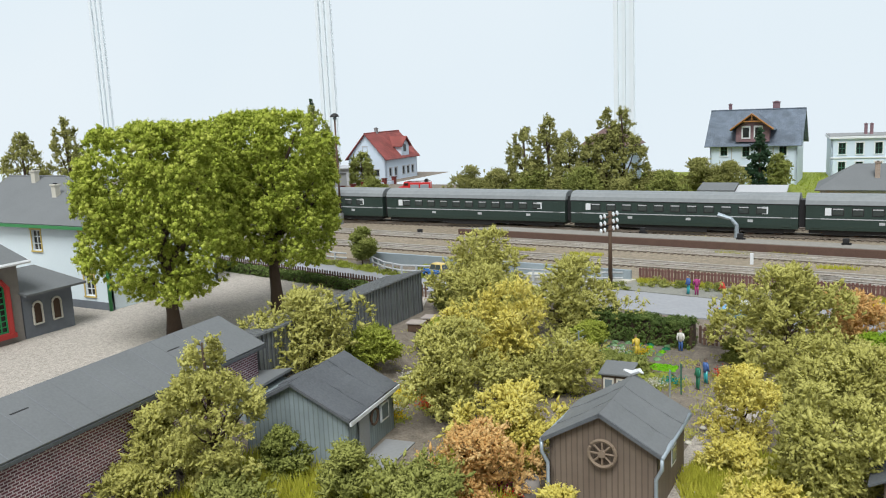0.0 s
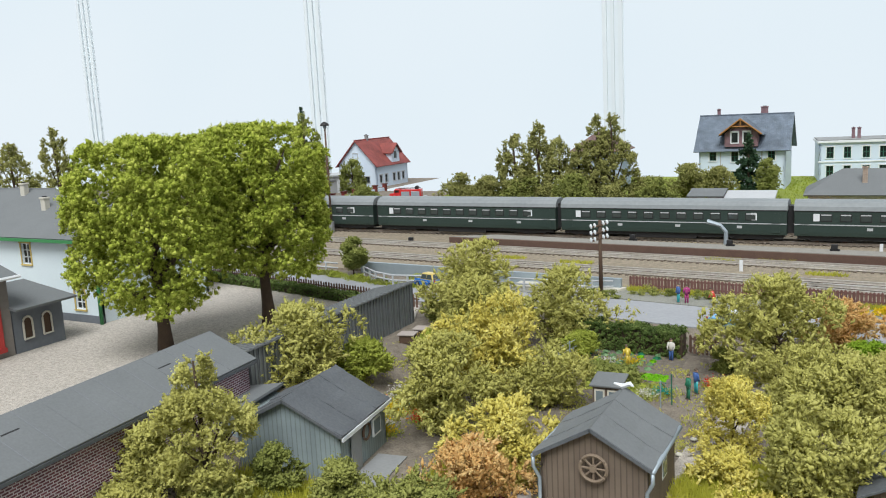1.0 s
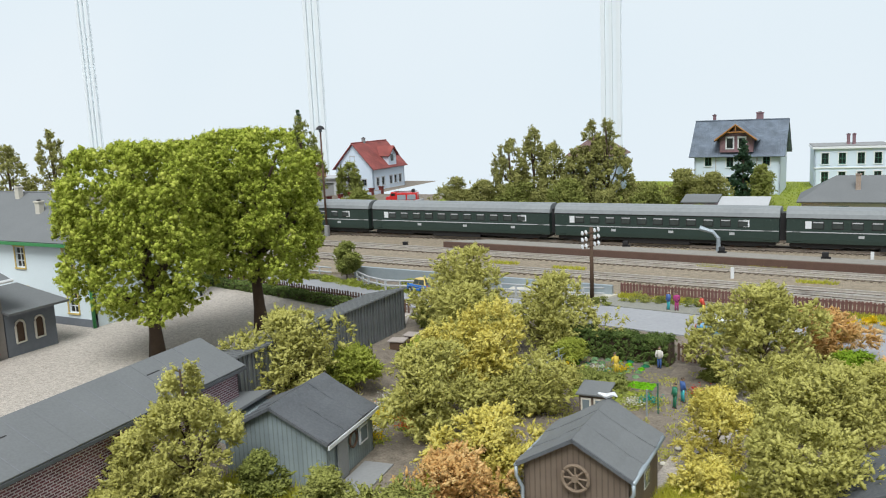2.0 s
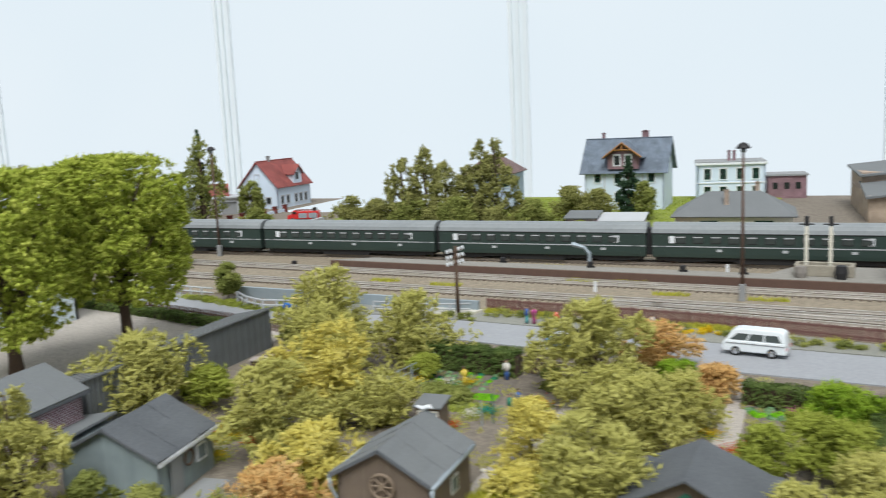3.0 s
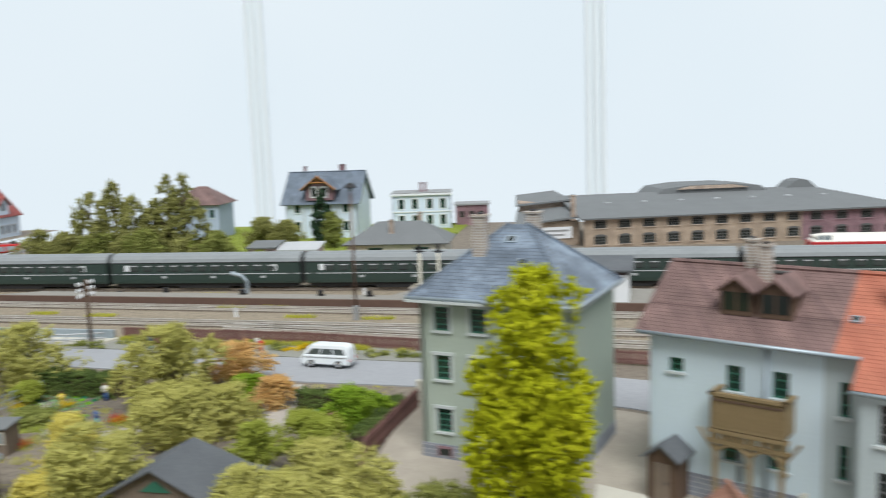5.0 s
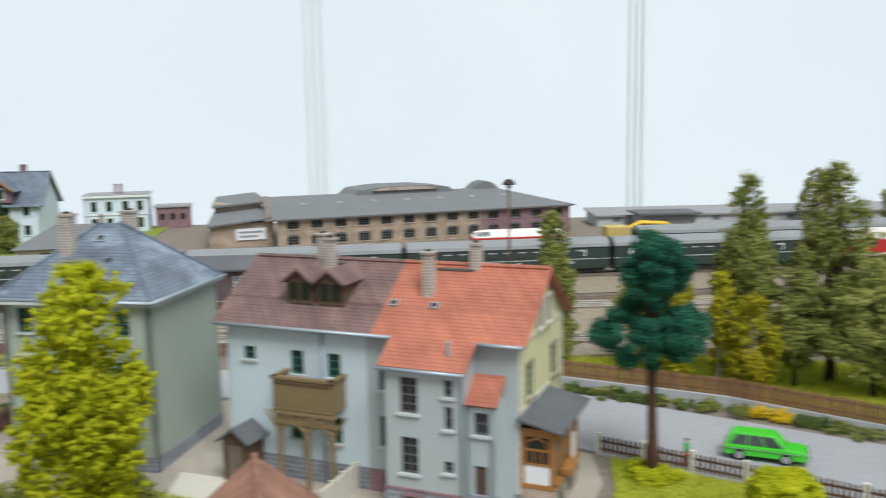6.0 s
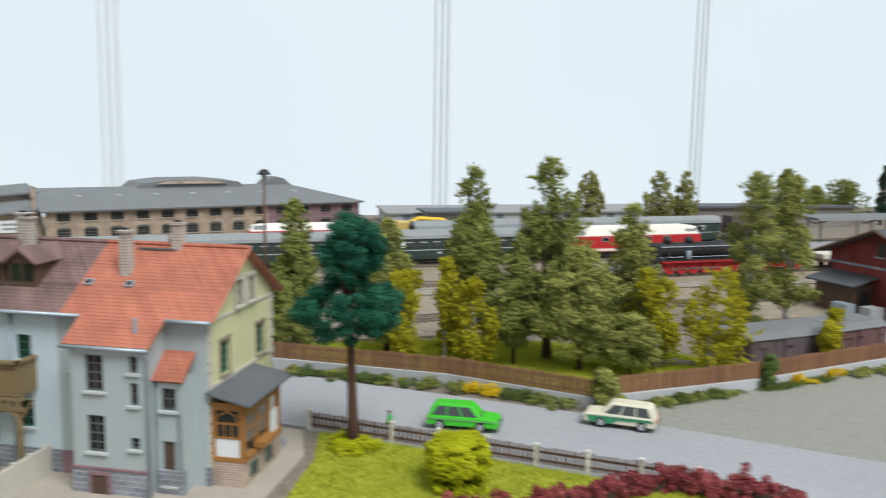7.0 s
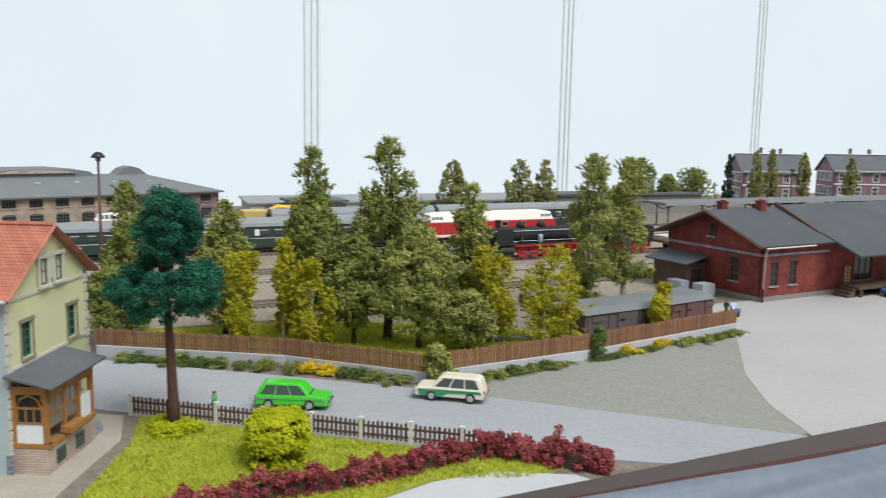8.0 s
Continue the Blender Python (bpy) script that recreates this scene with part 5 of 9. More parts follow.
part("gable_board", Geo().side([(-0.9, 2.1), (0.9, 2.1), (0, 2.75)], -1.3, -1.2), SASH_G, hc)

# sticks, cane and stones among the plots
for k, (x, y) in enumerate(((-12.6, 56.2), (-12.0, 56.9), (-11.5, 57.6), (-13.0, 57.4), (-4.4, 53.2), (-3.9, 53.9), (9.4, 58.4), (9.0, 57.4))):
    st = thing("garden_cane", "thin teal garden cane with a green climber", "cane", "garden canes", at(x, y, ground_z(x, y) - 0.02, 40 * k, 4 * (k % 3) - 4))
    part("stick", Geo().tube([(0, 0, 0), (0, 0, 1.5 + 0.2 * (k % 3))], 0.045, 5), SASH_G if k % 2 else ZINC, st)
for k in range(22):
    y = 37.5 + k * 1.15
    x = -0.6 + 0.9 * math.sin(y * 0.13) + (1.05 if k % 2 else -1.0) + 0.12 * math.sin(k * 3.1)
    stone = Geo().lathe([(0.02, -0.05), (0.16, 0.0), (0.19, 0.08), (0.1, 0.16), (0.01, 0.18)], 7)
    tagged(part("edging_stone", stone, CREAM, m=at(x, y, ground_z(x, y) + 0.05, 50 * k) @ Matrix.Diagonal((1.1, 0.85 + 0.1 * (k % 3), 0.9, 1)), key="edgestone", smooth=True), "pale rounded edging stone along the garden path", "stone", "edging stones")

# little kiosk with two windows
kk = thing("summer_house", "tiny brown summer house with pale windows and a flat grey roof", "garden hut", m=at(-6.9, 51.2, -1.25, 4))
part("body", Geo().box(-0.8, -0.8, 0, 0.8, 0.8, 2.0), BOARD_B, kk)
part("roof", Geo().slab([(-0.95, -1.0, 2.1), (0.95, -1.0, 2.1), (0.95, 1.0, 2.3), (-0.95, 1.0, 2.3)], 0.14), FELT, kk, bevel=0.04)
for k in (-0.68, 0.08):
    wq = part("window", Geo().box(0, -0.06, 0, 0.6, 0, 0.9), CREAM, kk, m=at(k, -0.8, 0.9))
    part("pane", Geo().box(0.1, -0.08, 0.1, 0.5, -0.05, 0.8), GLASS_B, wq)


# ---- buildings across the tracks ----
def gable_house(name, label, m, w, d, h, r, wallmt, roofmt, wins, sash, trim, side_wins=(), o=0.6, rows=0):
    """Eaves along x, gables at both ends; origin at the front left corner."""
    hs = thing(name, label, "house", m=m)
    wall(hs, 0, 0, 0, w, h, wallmt, wins, sash=sash, trim=trim, surround=True)
    wall(hs, w, 0, 90, d, h, wallmt, side_wins, gable=r - h, sash=sash, trim=trim, surround=True)
    wall(hs, w, d, 180, w, h, wallmt)
    wall(hs, 0, d, -90, d, h, wallmt, side_wins, gable=r - h, sash=sash, trim=trim, surround=True)
    k = (r - h) / (d / 2)
    for s, y in ((-1, -o), (1, d + o)):
        p = [(-o, y, h - k * o + 0.1), (w + o, y, h - k * o + 0.1), (w + o, d / 2, r + 0.1), (-o, d / 2, r + 0.1)]
        if rows:
            tiled("roof_plane", hs, roofmt, *p, rows)
        else:
            part("roof_plane", Geo().slab(p, 0.15), roofmt, hs)
    part("ridge", Geo().tube([(-o, d / 2, r + 0.15), (w + o, d / 2, r + 0.15)], 0.13, 6), roofmt, hs)
    return hs


vw = [(1.7, 5.0, 1.1, 1.7, 1, 1), (10.9, 5.0, 1.1, 1.7, 1, 1), (1.7, 1.6, 1.1, 1.7, 1, 1), (10.9, 1.6, 1.1, 1.7, 1, 1), (5.2, 4.8, 1.1, 1.7, 1, 1), (7.6, 4.8, 1.1, 1.7, 1, 1), (5.2, 1.5, 1.1, 1.7, 1, 1), (7.6, 1.5, 1.1, 1.7, 1, 1)]
villa = gable_house("villa", "white villa with a slate-grey roof and a timbered cross gable", at(-22.6, 152.5, 0.7, 1.5), 13.6, 11, 7.2, 12.2, WALL_WH, SLATE, vw, SASH_G, WHITE, o=0.8)
cg = part("cross_gable", Geo().side([(0, 0), (5.2, 0), (5.2, 2.2), (2.6, 4.2), (0, 2.2)], 0, 5.0), BRICK_P, villa, "mauve brick cross gable", at(4.2, -0.6, 7.3))
for k in (0.9, 2.8):
    wq = part("window", Geo().box(0, -0.08, 0, 1.4, 0, 2.1), WHITE, cg, m=at(k, 0, 0.5))
    part("pane", Geo().box(0.22, -0.1, 0.2, 1.18, -0.05, 1.8), GLASS, wq)
for q in ([(-0.9, -1.0, 1.9), (2.6, -1.0, 4.6), (2.6, 5, 4.6), (-0.9, 5, 1.9)], [(6.1, -1.0, 1.9), (2.6, -1.0, 4.6), (2.6, 5, 4.6), (6.1, 5, 1.9)]):
    part("gable_roof", Geo().slab(q, 0.16), SLATE, cg)
part("gable_truss", Geo().tube([(-0.7, -1.05, 2.0), (2.6, -1.05, 4.5), (5.9, -1.05, 2.0)], 0.16, 4).tube([(1.0, -1.05, 3.3), (4.2, -1.05, 3.3)], 0.12, 4).tube([(2.6, -1.05, 3.3), (2.6, -1.05, 4.4)], 0.12, 4), WOOD_O, cg, "orange timber truss")
chimney(villa, 2.2, 6.5, 12, 13.2, 0.5, 0.5, BRICK_P)
chimney(villa, 9.7, 5.8, 12, 13.4, 1.1, 0.7, BRICK_P)
part("corner_strip", Geo().box(0, 0, 0, 0.18, 0.1, 7.0), PALEGREY, villa, m=at(3.4, -0.1, 0))
part("corner_strip", Geo().box(0, 0, 0, 0.18, 0.1, 7.0), PALEGREY, villa, m=at(9.9, -0.1, 0))

# white flat-roofed house
wh = thing("flat_roofed_house", "white stuccoed town house with a flat cornice roof", "house", m=at(-5.0, 164.6, 0.9, 9))
wall(wh, 0, 0, 0, 11.6, 7.0, WALL_WH, [(x, z, 1.1, 1.9, 1, 1) for x in (1.2, 3.9, 6.8, 9.4) for z in (4.0, 0.8)], sash=SASH_G, trim=WHITE, surround=True)
wall(wh, 11.6, 0, 90, 9, 7.0, WALL_WH)
wall(wh, 0, 9, -90, 9, 7.0, WALL_WH)
part("cornice", Geo().box(-0.3, -0.4, 6.6, 11.9, 9, 7.0), WHITE, wh, bevel=0.05)
part("string_course", Geo().box(-0.1, -0.15, 3.3, 11.7, 0.05, 3.5), WHITE, wh)
part("roof", Geo().box(-0.2, -0.3, 7.0, 11.8, 9, 7.15), GREY, wh)
for x in (5.6, 6.5):
    chimney(wh, x, 3, 7.1, 8.8, 0.5, 0.5, BRICK_P)

# red-roofed house on the hill
rw = [(1.2, 1.4, 0.9, 1.6, 1, 1), (3.2, 1.4, 0.9, 1.6, 1, 1), (6.2, 1.4, 0.9, 1.6, 1, 1), (8.0, 1.4, 0.9, 1.6, 1, 1), (9.8, 1.4, 0.9, 1.6, 1, 1)]
rh = gable_house("red_roofed_house", "white cottage with a red tiled roof and a gabled dormer", at(-88.8, 155.0, 0.3, 88), 12.0, 9.5, 5.4, 10.3, WALL_WH, TILE_D, rw, SASH_D, PALEGREY, [(3.9, 6.1, 1.0, 1.5, 1, 1), (6.5, 1.5, 1.2, 1.3, 1, 1)], rows=14)
dg = part("dormer", Geo().side([(0, 0), (3.0, 0), (3.0, 2.4), (1.5, 3.9), (0, 2.4)], 0, 4), WALL_WH, rh, m=at(5.8, -0.15, 5.3))
part("pane", Geo().box(0.9, -0.06, 0.9, 1.9, 0, 2.4), GLASS, dg)
for q in ([(-0.5, -0.6, 2.0), (1.5, -0.6, 4.15), (1.5, 4.2, 4.15), (-0.5, 4.2, 2.0)], [(3.5, -0.6, 2.0), (1.5, -0.6, 4.15), (1.5, 4.2, 4.15), (3.5, 4.2, 2.0)]):
    part("dormer_roof", Geo().slab(q, 0.15), TILE_D, dg)
chimney(rh, 4.0, 4.8, 10.1, 11.2, 0.6, 0.6, GREY)
gar = thing("garage", "grey flat garage beside the red-roofed house", "garage", m=at(-96.5, 144.5, 0.5, 22))
part("body", wall_geo(7.0, 3.6, [(1.0, 0, 3.2, 2.8)], 0.3), PALEGREY, gar)
part("back", Geo().box(0, 0.3, 0, 7.0, 6.0, 3.6), GREY, gar)
part("roof", Geo().box(-0.3, -0.5, 3.6, 7.3, 6.2, 3.9), PALEGREY, gar)
part("upper_roof", Geo().slab([(-2.5, 1.0, 4.0), (2.6, 1.0, 4.0), (1.6, 4, 6.3), (-2.5, 4, 6.3)], 0.2), TILE_D, gar, "red tiled gable behind")
gh2 = thing("grey_house", "blue-grey house front with small windows", "house", m=at(-106, 133, 0.6, 20))
wall(gh2, 0, 0, 0, 9, 6.2, WALL_GY, [(5.0, 4.0, 0.9, 1.3, 0, 1), (2.0, 1.2, 0.8, 1.0, 0, 1), (5.6, 0.8, 0.8, 1.0, 0, 1)], gable=1.3, sash=WHITE, trim=WHITE)
part("body", Geo().box(0.1, 0.4, 0, 8.9, 7, 6.2), WALL_GY, gh2)
bh2 = thing("hidden_house", "pale blue house with a brown hipped roof behind trees", "house", m=at(-45.0, 152, 0.5, 5))
WASH = mat("blue_wash", (0.42, 0.50, 0.64), (0.35, 0.42, 0.55), 30, 0.9, 0.1)
wall(bh2, 0, 0, 0, 9, 7.2, WASH, [(7.2, 4.6, 0.9, 1.5, 1, 1), (4.6, 4.6, 0.9, 1.5, 1, 1)], sash=SASH_G)
part("body", Geo().box(0.1, 0.4, 0, 8.9, 9, 7.2), WASH, bh2)
for q in ([(-0.6, -0.6, 7.1), (9.6, -0.6, 7.1), (5.5, 4.5, 10.4), (3.5, 4.5, 10.4)], [(9.6, -0.6, 7.1), (9.6, 9.6, 7.1), (5.5, 4.5, 10.4)], [(-0.6, -0.6, 7.1), (3.5, 4.5, 10.4), (-0.6, 9.6, 7.1)], [(-0.6, 9.6, 7.1), (9.6, 9.6, 7.1), (5.5, 4.5, 10.4), (3.5, 4.5, 10.4)]):
    part("roof_plane", Geo().slab(q, 0.15), TILE_P, bh2)

# pink shed with two roofs beside the meadow
pk = thing("pink_shed", "pink plastered shed in two parts with flat grey roofs", "shed", m=at(-17.6, 121.8, 0.1, 3))
wall(pk, 0, 0, 0, 4.4, 3.3, WALL_PK, [(2.9, 1.0, 1.1, 1.5, 1, 2)], sash=SASH_D)
wall(pk, 4.4, -0.3, 0, 6.2, 2.9, WALL_PK, [(0.6, 0.8, 2.0, 1.2, 3, 1), (3.6, 0.8, 2.0, 1.2, 3, 1)], sash=SASH_D)
part("body", Geo().box(0.05, 0.4, 0, 4.4, 4, 3.2).box(4.4, 0.1, 0, 10.6, 4, 2.8), WALL_PK, pk)
part("roof", Geo().slab([(-0.3, -0.4, 3.35), (4.5, -0.4, 3.35), (4.5, 4.2, 3.9), (-0.3, 4.2, 3.9)], 0.2), FELT, pk)
part("roof", Geo().slab([(4.5, -0.7, 2.95), (10.9, -0.7, 2.95), (10.9, 4.2, 3.6), (4.5, 4.2, 3.6)], 0.2), PALEGREY, pk, "pale grey sheet roof")

# engine shed with arched windows and a hipped felt roof
es = thing("roundhouse", "taupe workshop with arched windows and a hipped grey roof", "workshop", m=at(-2.9, 124.0, 0.1, 3))
wall(es, 0, 0, 0, 15, 3.4, CREAM, [(3.2, 0.8, 2.4, 1.9, 3, 2), (10.2, 0.8, 2.4, 1.9, 3, 2)], sash=SASH_G, trim=CREAM)
part("body", Geo().box(0.1, 0.4, 0, 15, 9, 3.3), CREAM, es)
for q in ([(-0.6, -0.6, 3.3), (15.6, -0.6, 3.3), (11, 5, 6.2), (4, 5, 6.2)], [(-0.6, -0.6, 3.3), (4, 5, 6.2), (-0.6, 10, 3.3)], [(15.6, -0.6, 3.3), (15.6, 10, 3.3), (11, 5, 6.2)], [(-0.6, 10, 3.3), (15.6, 10, 3.3), (11, 5, 6.2), (4, 5, 6.2)]):
    part("roof_plane", Geo().slab(q, 0.18), FELT, es)
chimney(es, 6.6, 2.2, 4.4, 6.5, 0.6, 0.6, BRICK_T)
chimney(es, 10.5, 6.0, 5.4, 7.2, 0.6, 0.6, BRICK_T)

# dark box building and the long warehouse
db = thing("brick_block", "small dark mauve brick block with a flat roof", "building", m=at(6.6, 171, 0.6, 8))
part("body", Geo().box(0, 0, 0, 6.6, 6, 4.3), BRICK_P, db)
part("roof", Geo().box(-0.3, -0.3, 4.3, 6.9, 6.2, 4.6), GREY, db)
for x in (0.8, 2.8, 4.7):
    part("pane", Geo().box(x, -0.05, 1.9, x + 0.9, 0.02, 3.1), GLASS, db)


def warehouse():
    hs = thing("warehouse", "long buff brick warehouse with arched windows and a grey felt roof", "warehouse", m=at(32.4, 139.2, 0, 13.7))
    L, h = 54.0, 5.15
    wn = [(1.6 + k * 4.02, z, 2.1, hh, 3, 2) for k in range(9) for z, hh in ((3.4, 1.15), (0.75, 1.35))]
    wall(hs, 0, 0, 0, 36.2, h, BRICK_B, wn, sash=SASH_D, trim=BRICK_T)
    wn = [(1.4 + k * 4.3, z, 2.1, hh, 3, 2) for k in range(4) for z, hh in ((3.3, 1.15), (0.7, 1.35))]
    wall(hs, 36.2, 0, 0, L - 36.2, h, BRICK_P, wn, sash=SASH_D, trim=BRICK_P)
    wall(hs, L, 0, 90, 20, h, BRICK_P)
    rows_ = [(1.6 + k * 4.02, z) for k in range(9) for z in (4.54, 2.1)] + [(37.6 + k * 4.3, z) for k in range(4) for z in (4.44, 2.05)]
    arch = [(0.0, 0.0)] + [(1.05 - 1.05 * math.cos(a * math.pi / 8), 0.36 * math.sin(a * math.pi / 8)) for a in range(1, 8)] + [(2.1, 0.0)]
    for x_, z_ in rows_:
        part("arch_light", Geo().side(arch, -0.03, 0.05), SASH_D, hs, m=at(x_, 0, z_), key="archlight")
    part("roof_plane", Geo().slab([(-0.8, -0.8, h), (L + 0.8, -0.8, h), (L - 8, 17, 7.6), (-0.8, 17, 7.6)], 0.25), FELT, hs, "grey felt roof")
    part("roof_plane", Geo().slab([(L + 0.8, -0.8, h), (L + 0.8, 22, h), (L - 8, 17, 7.6)], 0.25), FELT, hs, "grey felt roof")
    part("cornice", Geo().box(-0.2, -0.3, h - 0.35, L + 0.3, 0, h - 0.1), BRICK_T, hs)
    for k in range(7):
        part("roof_light", Geo().box(0, 0, 0, 0.9, 0.6, 0.3), PALEGREY, hs, m=at(6 + k * 6.4, 9.5, 6.45), key="rooflight")
    part("raised_roof", Geo().side([(16, 6.5), (38, 6.5), (36, 8.2), (31, 8.7), (23, 8.7), (18, 8.2)], 15, 26), FELT, hs, "raised middle roof")
    part("raised_wall", Geo().side([(20.5, 8.0), (33.5, 8.0), (31, 8.55), (23, 8.55)], 14.6, 15.2), BRICK_T, hs)
    part("roof_turret", Geo().side([(40, 6.5), (48, 6.5), (45.5, 8.6), (44, 9.0), (42.5, 8.6)], 16, 20), FELT, hs)
    # gabled front block at the left end
    fb = part("front_block", Geo().prism([(-10.4, 3.0), (-0.05, 3.0), (-0.05, 26), (-6.4, 26)], 0, 4.5), BRICK_B, hs, "buff plastered front block")
    part("block_roof", Geo().slab([(-11.0, 2.2, 4.35), (0.2, 2.2, 5.35), (0.2, 14, 6.3), (-8.6, 14, 5.6)], 0.3), FELT, fb)
    part("upper_block", Geo().prism([(-8.6, 12.5), (0, 12.5), (0, 26), (-6.4, 26)], 4.6, 7.0), BRICK_T, fb)
    part("upper_roof", Geo().slab([(-9.2, 11.6, 6.7), (0.5, 11.6, 7.4), (0.5, 27, 7.9), (-6.8, 27, 7.3)], 0.3), FELT, fb)
    chimney(hs, -1.2, 2.6, 4.6, 8.6, 0.7, 0.7, BRICK_T)
    sg = part("sign_board", Geo().box(-6.3, 2.8, 1.7, -1.4, 2.95, 3.6), WHITE, hs, "white sign board with grey lettering")
    for z, a, b in ((3.0, -5.9, -1.9), (2.3, -5.7, -2.7)):
        part("lettering_bar", Geo().box(a, 2.74, z - 0.12, b, 2.8, z + 0.16), GREY, sg)


warehouse()

sheet("goods_yard", Geo().prism([(12.6, 119), (30.5, 119), (31.5, 138), (21.5, 142), (20, 166), (4, 169), (13, 140)], -0.2, 0.16), PALEGREY, "pale grey concrete yard beside the warehouse", category="pavement")

# long grey halls and sheds in the far distance
fh = thing("grey_hall", "long pale grey industrial hall", "hall", m=at(92, 158, 0, -4))
part("body", Geo().box(0, 0, 0, 62, 10, 2.2), PALEGREY, fh)
part("roof", Geo().slab([(-0.5, -0.5, 2.2), (62.5, -0.5, 2.2), (62.5, 10.5, 2.8), (-0.5, 10.5, 2.8)], 0.3), GREY, fh)
for k in range(12):
    part("pane", Geo().box(0, -0.05, 0.9, 1.6, 0.05, 1.7), GLASS_B, fh, m=at(3 + k * 4.9, 0, 0), key="hallpane")
fh = thing("flat_hall", "dark flat-roofed shed beside the yard", "hall", m=at(98, 150, 0, -4))
part("body", Geo().box(0, 0, 0, 10, 6, 2.9), GREY, fh)
part("roof", Geo().box(-0.9, -1.2, 2.9, 10.9, 7, 3.25), FELT_D, fh)
fh = thing("low_shed", "dark low shed in the goods yard", "shed", m=at(150, 140, 0, -6))
part("body", Geo().box(0, 0, 0, 36, 6, 4.0), WALL_TP, fh)
part("roof", Geo().box(-0.6, -0.6, 4.0, 36.6, 6.6, 4.4), FELT_D, fh)

# station canopy
cn = thing("station_canopy", "long grey platform canopy on slim iron posts", "canopy", m=at(150, 109.0, 0, -1))
part("roof", Geo().side([(0, 5.0), (120, 5.0), (120, 5.45), (0, 5.45)], -3.4, 3.4, inset=0.4), FELT, cn)
for k in range(12):
    for y in (-1.5, 1.5):
        part("post", Geo().tube([(0, 0, 0), (0, 0, 5.0)], 0.14, 6), SASH_D, cn, m=at(2 + k * 10.2, y, 0.2), key="canopypost")
    part("brace", Geo().tube([(0, -3, 4.95), (0, 0, 4.2), (0, 3, 4.95)], 0.1, 4), SASH_D, cn, m=at(2 + k * 10.2, 0, 0), key="canopybrace")
sheet("island_platform", Geo().box(146, 107.2, 0.05, 290, 109.4, 1.2), PALEGREY, "grey island platform under the canopy", category="platform")


def station_building(x, y, rz):
    w, d, h, r = 16, 12, 7.6, 11.6
    wn = [(1.2 + k * 2.2, z, 1.3, 2.0, 1, 1) for k in range(7) for z in (1.4, 5.0)]
    hs = gable_house("station_building", "mauve brick station building with white frames and dark slate roof", at(x, y, 0.5, rz), w, d, h, r, BRICK_P, FELT_D, [q for i, q in enumerate(wn) if i % 4 < 2], WHITE, WHITE, [(1.0 + k * 2.5, z, 1.6, 2.2, 1, 1) for k in range(4) for z in (1.2, 5.0)])
    for zz in (4.1, 7.4):
        part("string_course", Geo().box(-0.05, -0.12, zz, w + 0.12, 0.05, zz + 0.35), WHITE, hs)
        part("string_course", Geo().box(0, -0.12, zz, d, 0.05, zz + 0.35), WHITE, hs, m=at(w, 0, 0, 90))
    for k in range(3):
        q = part("gable_window", Geo().box(0, -0.12, 0, 1.3, 0.02, 1.9), WHITE, hs, m=at(w, 3.5 + k * 1.8, 8.6, 90))
        part("pane", Geo().box(0.25, -0.14, 0.2, 1.05, -0.1, 1.7), GLASS_B, q)
    part("timbered_gable", Geo().side([(0.3, 0), (d - 0.3, 0), (d - 0.3, 0.2), (d / 2, r - h - 0.3), (0.3, 0.2)], -0.08, 0.03), WALL_WH, hs, "white timbered gable", at(w, 0, h, 90))
    chimney(hs, 6, 6, 12, 13.2, 0.7, 0.7, BRICK_P)
    chimney(hs, 11, 6, 12, 13.0, 0.7, 0.7, BRICK_P)
    return hs


station_building(212, 150, -26)
station_building(243, 149, -28)


